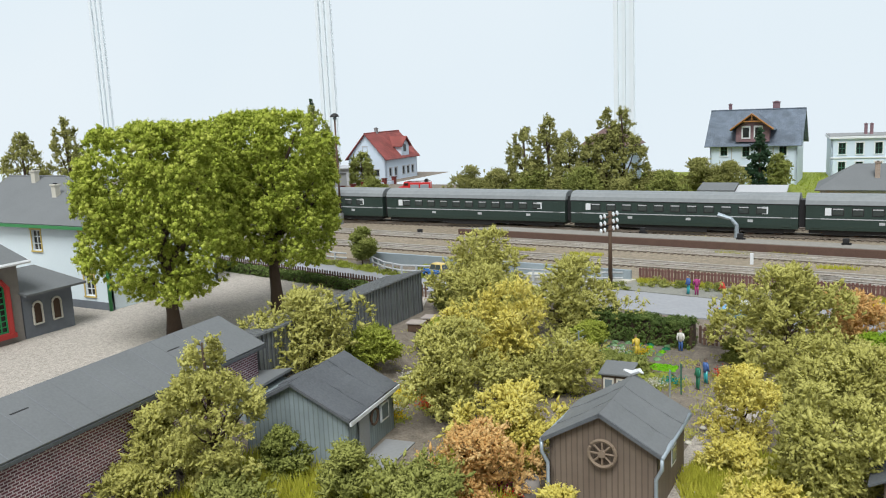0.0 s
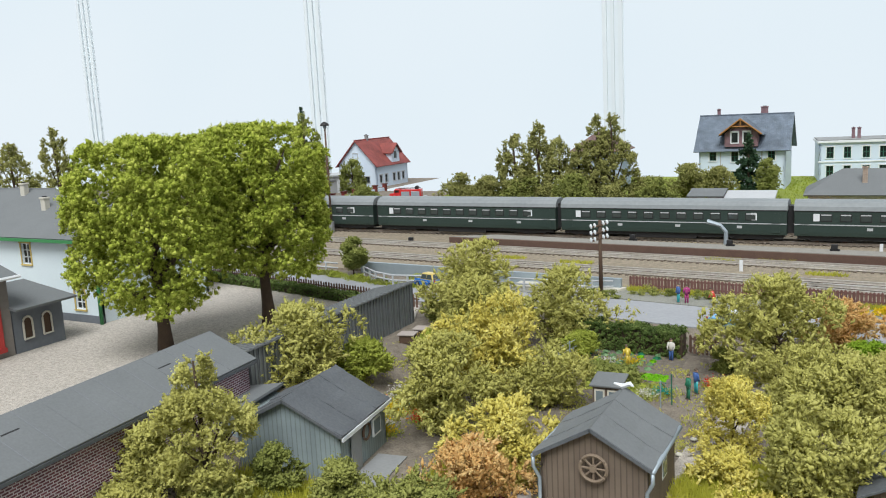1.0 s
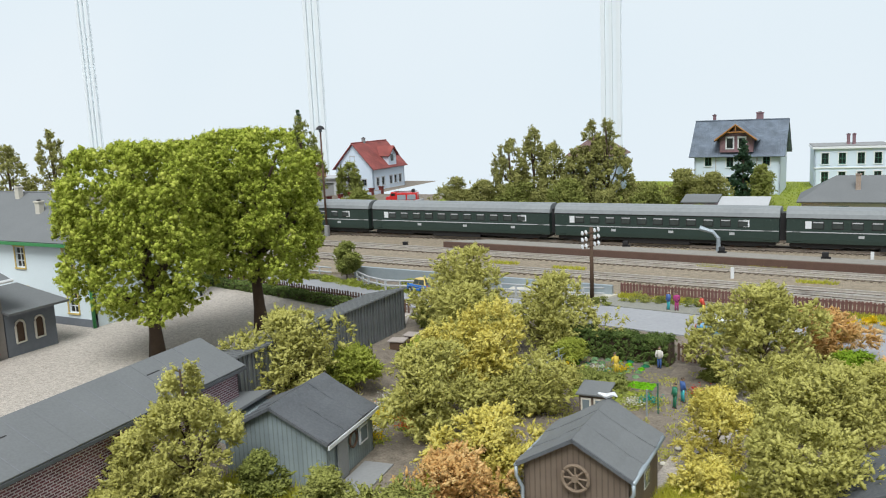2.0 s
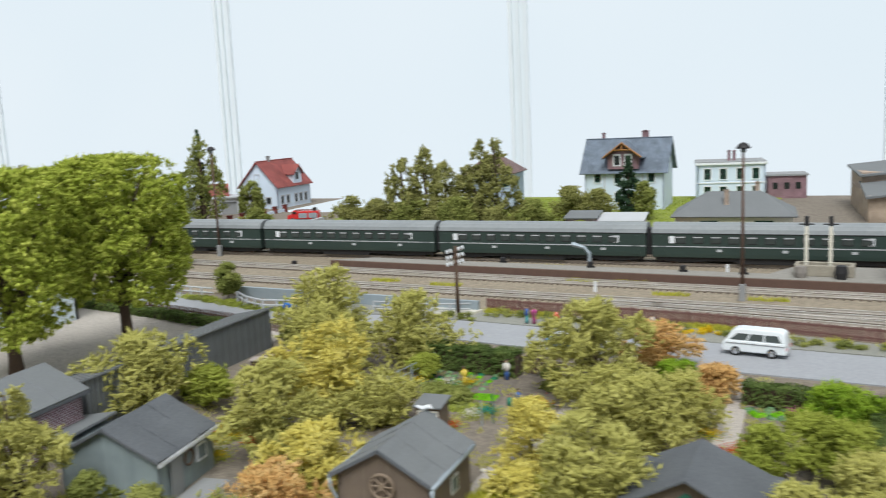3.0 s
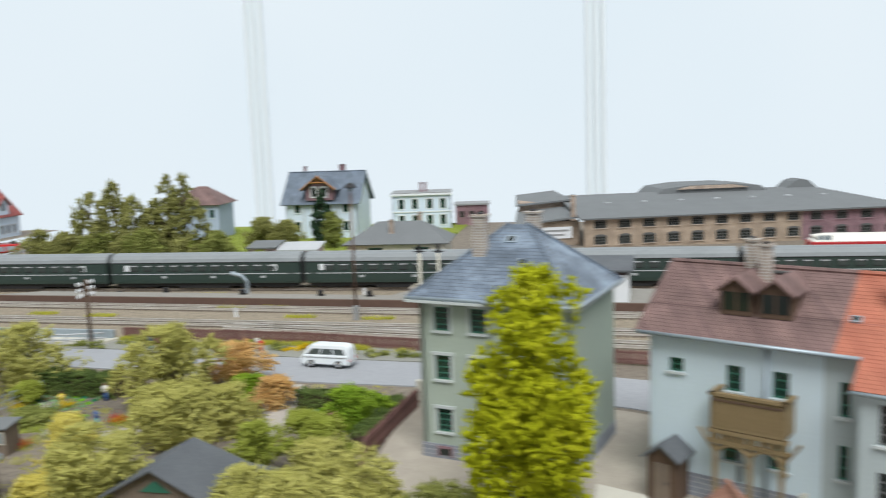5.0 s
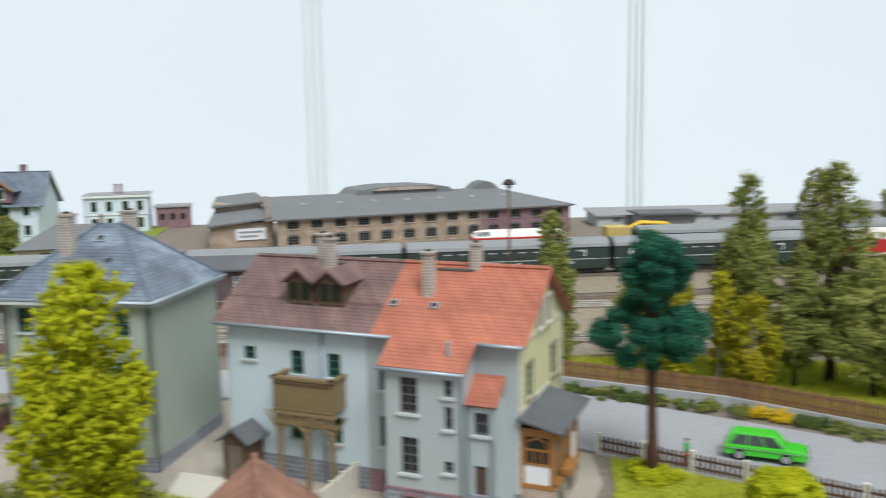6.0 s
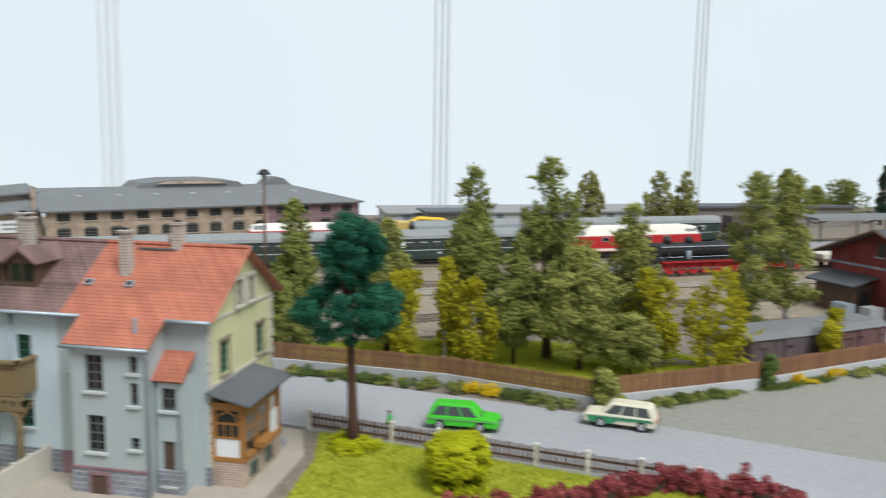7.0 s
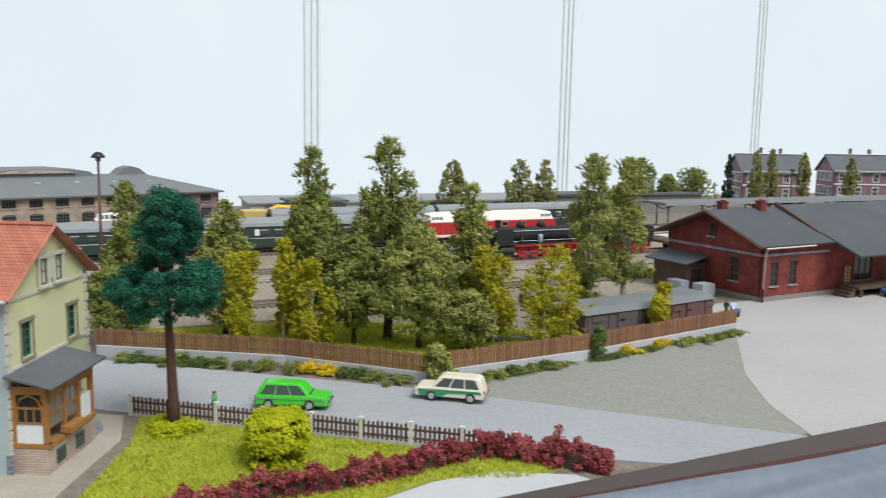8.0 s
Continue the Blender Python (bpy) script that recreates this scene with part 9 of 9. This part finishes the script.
fence("garden_fence", "red-brown plank fence beside the yard", [(20.9, 59.2), (20.3, 55.0), (19.6, 49.0), (20.4, 44.6)], 1.5, FENCE_R, 0.29, 0.26, 0.0, rails=(0.3, 0.8))
fence("garden_gate", "small brown picket gate between hedge and street", [(-5.0, 64.2), (-3.0, 63.8)], 1.3, PICKET_D, 0.3, 0.17, -1.0, rails=(0.3, 0.8))
yg = thing("yard_gate", "low red-brown bar gate with a stone post", "gate", m=at(21.0, 59.3, 0.08, 1))
for zz in (0.45, 1.15):
    part("bar", Geo().box(0.3, -0.06, zz, 4.0, 0.06, zz + 0.14), FENCE_R, yg)
for k in (0.3, 1.2, 2.1, 3.0, 3.9):
    part("upright", Geo().box(k, -0.05, 0.2, k + 0.12, 0.05, 1.4), FENCE_R, yg)
part("gate_post", Geo().box(-0.25, -0.25, -0.1, 0.25, 0.25, 1.9), CREAM, yg, bevel=0.05)
part("gate_brace", Geo().tube([(0.4, 0, 0.5), (2.0, 0, 1.2), (3.9, 0, 0.5)], 0.06, 4), FENCE_R, yg)

# wire fence in the plots
wf = thing("wire_fence", "grey post and wire fence between two plots", "fence", m=at(-13.2, 55.0, -1.2))
for k in range(6):
    part("post", Geo().tube([(0, 0, 0), (0, 0, 1.6)], 0.06, 6), ZINC, wf, m=at(k * 0.25, k * 1.6, 0), key="wirepost")
for zz in (0.5, 1.0, 1.5):
    part("wire", Geo().tube([(0, 0, zz), (1.25, 8.0, zz)], 0.025, 4), ZINC, wf)

# grey quay wall and guard rail by the left street
sheet("quay_wall", Geo().slab([(-43, 79.4, 1.15), (-14.0, 77.6, 1.15), (-14.0, 78.0, 1.15), (-43, 79.8, 1.15)], 1.2), ZINC, "blue-grey parapet wall beside the tracks", category="wall")


def guard_rail(pts, label):
    gr = thing("guard_rail", label, "railing", "guard rails", at(0, 0, 0.1))
    for zz in (0.55, 1.05):
        part("rail", Geo().tube([(x, y, zz) for x, y in pts], 0.09, 6), PALEGREY, gr, smooth=True)
    for (a, b) in zip(pts, pts[1:]):
        n = max(1, round(math.dist(a, b) / 1.5))
        for i in range(n):
            part("post", Geo().box(-0.08, -0.08, 0, 0.08, 0.08, 1.1), PALEGREY, gr, m=at(a[0] + (b[0] - a[0]) * i / n, a[1] + (b[1] - a[1]) * i / n, 0), key="railpost")


guard_rail([(-62, 80.8), (-50, 78.6), (-45, 78.0)], "pale grey tubular guard rail along the street")
guard_rail([(-41.0, 77.0), (-38.2, 74.9), (-35.6, 73.9), (-31.0, 74.6), (-28, 75.2)], "pale grey curved guard rail at the street bend")
guard_rail([(-24, 75.6), (-18, 75.6), (-14.4, 76.6)], "pale grey low railing beside the telegraph pole")
sheet("low_platform", Geo().prism([(-24, 75.9), (-14.6, 75.4), (-13.6, 78.0), (-24, 78.4)], 0, 0.35), CREAM, "pale concrete crossing slab by the telegraph pole", category="slab", bevel=0.04)

# trackside bits
for x, y in ((-5.4, 88.0), (6.2, 99.6), (1.0, 112.8), (3.6, 106.9), (-3.9, 112.9)):
    mp_ = thing("marker_post", "short white trackside marker post", "marker", "marker posts", at(x, y, 0.2))
    part("post", Geo().box(-0.16, -0.08, 0, 0.16, 0.08, 1.1), WHITE, mp_, bevel=0.03)
for x, y, z in ((-47.0, 97.0, 0.2), (-26.5, 100.4, 0.2), (-18.5, 97.4, 1.25), (-7.8, 95.8, 1.25), (2.2, 94.9, 1.25), (8.2, 94.4, 1.25)):
    gs = thing("ground_signal", "small black ground signal beside the track", "signal", "ground signals", at(x, y, z))
    part("lantern", Geo().box(-0.3, -0.2, 0.2, 0.3, 0.2, 0.65), BLACK, gs, bevel=0.04)
    part("foot", Geo().box(-0.4, -0.1, 0, 0.5, 0.1, 0.2), BLACK, gs)
wc = thing("water_crane", "grey water crane with a slanted arm on the platform", "crane", m=at(-8.9, 99.9, 0.2))
part("column", Geo().tube([(0, 0, 0), (0, 0, 2.0)], [0.3, 0.2], 8), ZINC, wc)
part("arm", Geo().tube([(0, 0, 1.9), (-0.6, 0, 2.6), (-2.0, 0, 3.0)], [0.2, 0.2, 0.28], 8), ZINC, wc)
rl = thing("ramp_table", "grey loading ramp on posts beside the siding", "ramp", m=at(-0.6, 113.2, 0.2, -1))
part("deck", Geo().box(0, -0.9, 1.3, 12, 0.9, 1.6), PALEGREY, rl)
for k in range(5):
    part("leg", Geo().box(0, -0.7, 0, 0.3, 0.7, 1.3), GREY, rl, m=at(0.4 + k * 2.7), key="rampleg")


# ---- vehicles ----
def wheels(parent, xs_, w, r):
    for x in xs_:
        for s in (-1, 1):
            wq = part("wheel", Geo().lathe([(r * 0.9, -0.2), (r, -0.12), (r, 0.12), (r * 0.9, 0.2)], 16, axis="y"), RUBBER, parent, m=at(x, s * (w / 2 - 0.18), r), key=("tyre", r), smooth=False)
            part("hub_cap", Geo().lathe([(r * 0.62, -0.21), (r * 0.4, -0.25), (0.02, -0.26)], 12, axis="y"), CHROME, wq, m=at(0, 0, 0, 0 if s < 0 else 180), key=("cap", r))


CAR_GLASS = glass_mat("car_glass", (0.055, 0.07, 0.068), 0.05)


def car(name, label, x, y, z, rz, L, W, low, cabin, paint, roof, glass_h, group="cars", wheel=(0.95, 3.75), r=0.38, stripe=None, scale=0.9):
    """low: side profile of the body; cabin: side profile of the glazed top, nose towards +x."""
    cs = thing(name, label, "car", group, at(x, y, z, rz) @ Matrix.Scale(scale, 4))
    body = part("body", Geo().side(low, -W / 2, W / 2, inset=0.07), paint, cs, bevel=0.1)
    top = part("cabin", Geo().side(cabin, -W / 2 + 0.1, W / 2 - 0.1, inset=0.22), roof, cs, bevel=0.1)
    zb, zt = min(p[1] for p in cabin), max(p[1] for p in cabin)
    low_x, top_x = sorted(p[0] for p in cabin if p[1] < zb + 0.05), sorted(p[0] for p in cabin if p[1] > zt - 0.05)
    across = lambda f, z: (lambda q: (low_x[0] + (top_x[0] - low_x[0]) * q) * (1 - f) + (low_x[-1] + (top_x[-1] - low_x[-1]) * q) * f)((z - zb) / (zt - zb))
    deep = lambda z: W / 2 - 0.085 - 0.22 * (z - zb) / (zt - zb)
    lo, n = zb + 0.1, 3 if L > 4.5 else 2
    hi = min(zt - 0.12, lo + glass_h)
    for s in (-1, 1):
        for k in range(n):
            a, b = 0.05 + 0.9 * k / n + 0.014, 0.05 + 0.9 * (k + 1) / n - 0.014
            q = [(across(f, z), s * deep(z), z) for f, z in ((a, lo), (b, lo), (b, hi), (a, hi))]
            part("side_window", Geo().slab(q, 0.03), CAR_GLASS, top)
    for f, nm, push in ((1, "windscreen", 0.035), (0, "rear_window", -0.035)):
        q = [(across(f, z) + push, y * (deep(z) - 0.14), z) for z, y in ((lo, -1), (lo, 1), (hi, 1), (hi, -1))]
        part(nm, Geo().slab(q, 0.05), CAR_GLASS, top)
    part("waist_strip", Geo().box(0.1, -W / 2 - 0.015, zb - 0.17, L - 0.25, W / 2 + 0.015, zb - 0.13), CHROME, body)
    wheels(cs, wheel, W, r)
    for xx, nm in ((L + 0.02, "front_bumper"), (-0.1, "rear_bumper")):
        part(nm, Geo().box(xx - 0.02, -W / 2 + 0.05, 0.42, xx + 0.1, W / 2 - 0.05, 0.58), CHROME, cs, bevel=0.03)
    for s in (-1, 1):
        part("headlight", Geo().lathe([(0.16, 0), (0.16, 0.06), (0.08, 0.09)], 10, axis="x"), CHROME, cs, m=at(L - 0.03, s * (W / 2 - 0.32), 0.82), key="carlight")
        part("tail_light", Geo().box(-0.05, -0.1, 0.7, 0.02, 0.1, 0.95), LOCO_R, cs, m=at(0.02, s * (W / 2 - 0.22), 0), key="taillight")
    if stripe is not None:
        for s in (-1, 1):
            part("side_flash", Geo().side([(0.25, 0.75), (2.6, 0.62), (3.0, 0.35), (4.55, 0.35), (4.75, 0.82), (0.25, 0.9)], s * (W / 2 - 0.005) - 0.02, s * (W / 2 - 0.005) + 0.02), stripe, body)
    return cs


def paint(name, c):
    return mat(name, c, tuple(v * 0.92 for v in c), 40, 0.25, 0.0, spec=0.6)


GREEN_P, CREAM_P, WHITE_P, BLUE_P, RED_P, ORANGE_P, YELLOW_P = paint("car_green", (0.06, 0.56, 0.035)), paint("car_cream", (0.74, 0.70, 0.56)), paint("car_white", (0.74, 0.79, 0.82)), paint("car_blue", (0.03, 0.16, 0.50)), paint("car_red", (0.55, 0.03, 0.03)), paint("van_orange", (0.62, 0.32, 0.02)), paint("car_yellow", (0.66, 0.50, 0.16))
ESTATE_LOW = [(0.05, 0.32), (4.95, 0.32), (5.0, 0.75), (4.85, 0.94), (3.7, 1.02), (0.05, 1.0), (0.0, 0.7)]
ESTATE_TOP = [(0.06, 0.94), (3.85, 0.94), (3.2, 1.68), (2.95, 1.78), (0.7, 1.78), (0.38, 1.68)]
car("estate_car", "bright green estate car on the street", 65.13, 43.99, 0.1, -29.5, 5.0, 1.9, ESTATE_LOW, ESTATE_TOP, GREEN_P, GREEN_P, 0.6)
car("two_tone_estate", "cream estate car with a green side flash", 78.53, 39.11, 0.1, 141.3, 5.0, 1.95, ESTATE_LOW, [(0.06, 0.94), (3.85, 0.94), (3.25, 1.68), (2.95, 1.78), (0.6, 1.78), (0.3, 1.66)], CREAM_P, CREAM_P, 0.6, stripe=paint("flash_green", (0.04, 0.28, 0.13)))
SALOON_LOW = [(0.0, 0.3), (4.1, 0.3), (4.15, 0.75), (3.9, 0.95), (0.2, 0.95), (0.0, 0.7)]
SALOON_TOP = [(0.6, 0.9), (3.1, 0.9), (2.6, 1.5), (1.1, 1.5)]
car("saloon_car", "pale blue saloon car with a white roof", -4.4, 67.9, 0.1, -8, 4.1, 1.75, SALOON_LOW, SALOON_TOP, paint("car_pale_blue", (0.12, 0.36, 0.62)), WHITE_P, 0.5, wheel=(0.8, 3.2), r=0.34)
car("saloon_car", "small red saloon car on the far street", -72.4, 131.3, 0.2, 219, 4.1, 1.75, SALOON_LOW, SALOON_TOP, RED_P, RED_P, 0.5, wheel=(0.8, 3.2), r=0.34)
car("saloon_car", "bright blue car at the loading ramp", 139.5, 53.0, 0.1, 170, 4.1, 1.75, SALOON_LOW, SALOON_TOP, BLUE_P, BLUE_P, 0.5, wheel=(0.8, 3.2), r=0.34)
car("microcar", "tiny blue car with a yellow canvas top", -30.6, 74.0, 0.1, 165, 3.0, 1.5, [(0.0, 0.3), (3.0, 0.3), (3.0, 0.7), (2.6, 0.95), (0.3, 0.95), (0.0, 0.7)], [(0.2, 0.9), (2.2, 0.9), (1.9, 1.6), (0.5, 1.6)], BLUE_P, YELLOW_P, 0.5, wheel=(0.6, 2.4), r=0.33)
VAN_LOW = [(0.0, 0.35), (4.85, 0.35), (5.0, 0.6), (4.95, 1.0), (4.75, 1.28), (0.03, 1.28)]
VAN_TOP = [(0.04, 1.22), (4.74, 1.22), (4.3, 1.95), (4.05, 2.12), (3.6, 2.2), (0.7, 2.2), (0.3, 2.1), (0.12, 1.9)]
car("minibus", "white minibus with dark windows on the street", 13.2, 69.1, 0.1, 172, 4.9, 2.0, VAN_LOW, VAN_TOP, WHITE_P, WHITE_P, 0.52, wheel=(1.1, 3.9), r=0.4)
car("delivery_van", "ochre yellow delivery van by the meadow", -4.4, 121.9, 0.2, 6, 4.9, 2.0, VAN_LOW, VAN_TOP, ORANGE_P, ORANGE_P, 0.52, wheel=(1.1, 3.9), r=0.4)
fe = thing("fire_engine", "red fire engine with ladders on the far street", "fire engine", m=at(-70.4, 141.4, 0.2, 198) @ Matrix.Scale(0.72, 4))
part("body", Geo().box(0, -1.3, 0.7, 5.6, 1.3, 2.7), RED_P, fe, bevel=0.12)
part("cab", Geo().side([(5.5, 0.7), (8.3, 0.7), (8.3, 1.7), (7.2, 1.9), (6.9, 2.9), (5.5, 2.9)], -1.25, 1.25, inset=0.15), RED_P, fe, bevel=0.1)
part("windscreen", Geo().box(5.8, -1.2, 2.0, 6.9, 1.2, 2.6), GLASS, fe)
part("chassis", Geo().box(0.1, -1.15, 0.35, 8.2, 1.15, 0.75), BLACK, fe)
part("bumper", Geo().box(8.3, -1.2, 0.5, 8.5, 1.2, 0.85), WHITE_P, fe)
part("locker", Geo().box(0.4, -1.36, 0.95, 2.6, 1.36, 2.2).box(3.0, -1.36, 0.95, 5.2, 1.36, 2.2), ZINC, fe, "grey shutter lockers", bevel=0.04)
part("hose_reel", Geo().lathe([(0.45, -0.6), (0.45, 0.6)], 12, (1.2, 0, 3.1), axis="y"), BLACK, fe)
part("ladder", Geo().box(0.2, -0.5, 2.9, 6.2, -0.4, 3.05).box(0.2, 0.4, 2.9, 6.2, 0.5, 3.05), CHROME, fe)
wheels(fe, (1.4, 6.9), 2.6, 0.55)
sc = thing("motor_scooter", "blue and white motor scooter parked by the fence", "scooter", m=at(112.8, 51.8, 0.1, 70))
part("body", Geo().side([(0, 0.35), (1.2, 0.3), (1.5, 0.9), (1.3, 1.0), (0.9, 0.45), (0.5, 0.5), (0.4, 0.8), (0, 0.8)], -0.2, 0.2), BLUE_P, sc, bevel=0.05)
part("shield", Geo().box(1.25, -0.3, 0.4, 1.35, 0.3, 1.1), WHITE_P, sc)
for xq in (0.2, 1.55):
    part("wheel", Geo().lathe([(0.3, -0.08), (0.3, 0.08)], 14, axis="y"), RUBBER, sc, m=at(xq, 0, 0.3), key="scooterwheel")


# ---- small painted figurines, plain shapes ----
FIG = {}


def figurine(x, y, z, rz, top, low, label, h=1.62, bend=0.0):
    cols = [FIG.setdefault(c, paint("figure_%d" % len(FIG), c)) for c in (low, top, (0.55, 0.36, 0.26), (0.10, 0.07, 0.05))]
    g = Geo()
    for s in (-1, 1):
        g.tube([(0.03, s * 0.09, 0), (0, s * 0.09, 0.25 * h), (0, s * 0.07, 0.5 * h)], [0.065, 0.075, 0.1], 6)
        g.box(-0.06, s * 0.09 - 0.06, 0, 0.14, s * 0.09 + 0.06, 0.05, 3)
        g.tube([(bend * 0.85, s * 0.17, 0.8 * h - 0.3 * bend), (bend * 0.6 + 0.02, s * 0.25, 0.62 * h - 0.3 * bend), (bend + 0.12, s * 0.2, 0.5 * h - 0.3 * bend)], [0.075, 0.06, 0.045], 5, 1)
    g.tube([(0, 0, 0.46 * h), (bend * 0.4, 0, 0.62 * h - bend * 0.1), (bend * 0.8, 0, 0.78 * h - bend * 0.25), (bend * 0.95, 0, 0.84 * h - bend * 0.3)], [0.15, 0.16, 0.18, 0.08], 8, 1)
    g.lathe([(0.03, -0.12), (0.1, -0.07), (0.115, 0.02), (0.02, 0.1)], 8, (bend * 1.1 + 0.02, 0, 0.92 * h - bend * 0.35), 2)
    g.lathe([(0.12, 0.02), (0.11, 0.08), (0.02, 0.135)], 8, (bend * 1.1, 0, 0.92 * h - bend * 0.35), 3)
    ob = part("figurine", g, cols, m=at(x, y, z, rz), smooth=True)
    tagged(ob, label, "figurine", "painted figurines")


B_, T_, R_, W_, G_, Y_, P_ = (0.06, 0.13, 0.35), (0.05, 0.4, 0.45), (0.55, 0.07, 0.04), (0.7, 0.68, 0.64), (0.03, 0.2, 0.12), (0.6, 0.45, 0.06), (0.4, 0.05, 0.2)
for x, y, z, top, low, lb, bend in (
    (-8.2, 74.4, 0.12, B_, T_, "painted figurine in dark blue and turquoise", 0), (-7.5, 74.3, 0.12, P_, P_, "painted figurine in purple", 0), (-5.2, 73.8, 0.12, R_, Y_, "crouching painted figurine in red and yellow", 0.3),
    (2.8, 74.0, 0.12, W_, W_, "painted figurine in a white coat", 0.25), (3.6, 72.6, 0.12, R_, R_, "small painted figurine in orange", 0), (-6.0, 62.6, -1.2, W_, B_, "painted figurine in white shirt and blue apron", 0),
    (-8.4, 60.3, -1.2, Y_, Y_, "bending painted figurine in yellow", 0.35), (-3.0, 56.4, -1.2, B_, T_, "painted figurine in a light blue coat", 0), (-3.2, 55.2, -1.2, G_, G_, "painted figurine in a green dress", 0),
    (-22.4, 58.6, -1.2, R_, B_, "painted figurine in a red shirt", 0.2), (21.4, 60.6, 0.06, Y_, R_, "painted figurine by the gate", 0), (62.2, 42.6, 0.12, (0.05, 0.35, 0.08), R_, "painted figurine in a green jacket", 0),
        (112.0, 52.6, 0.12, (0.03, 0.03, 0.03), (0.03, 0.03, 0.03), "dark painted figurine beside the scooter", 0), (-7.9, 123.4, 0.3, (0.1, 0.12, 0.13), (0.1, 0.12, 0.13), "grey painted figurine by the pink shed", 0), (-8.7, 123.6, 0.3, (0.6, 0.2, 0.03), (0.05, 0.1, 0.1), "painted figurine in orange", 0), (8.2, 56.6, -1.2, W_, R_, "white painted figurine among the plots", 0)):
    figurine(x, y, z, random.uniform(0, 360), top, low, lb, bend=bend)

# ivy on the plank fence, logs and old timber under the grove
plant("ivy", "dark green ivy climbing the plank fence", "climber", 91.3, 44.5, 2.6, 1.0, "column", L_HEDGE, 3200, 0.07, 451, z=0.1)
plant("climber", "yellow-green climber over the goods van body", "climber", 101.2, 49.6, 3.6, 1.6, "column", L_BIRCH, 3600, 0.07, 452, z=0.1)
for k in range(6):
    lg = thing("timber", "grey weathered timber in a heap under the trees", "timber", "timber heap", at(86.2 + 0.35 * k, 52.0 - 0.22 * k, 0.32 + 0.12 * (k % 3), -24 + 13 * (k % 4)))
    part("beam", Geo().box(-1.9, -0.12, 0, 1.9 - 0.3 * (k % 3), 0.12, 0.2), WALL_TP, lg, bevel=0.02)
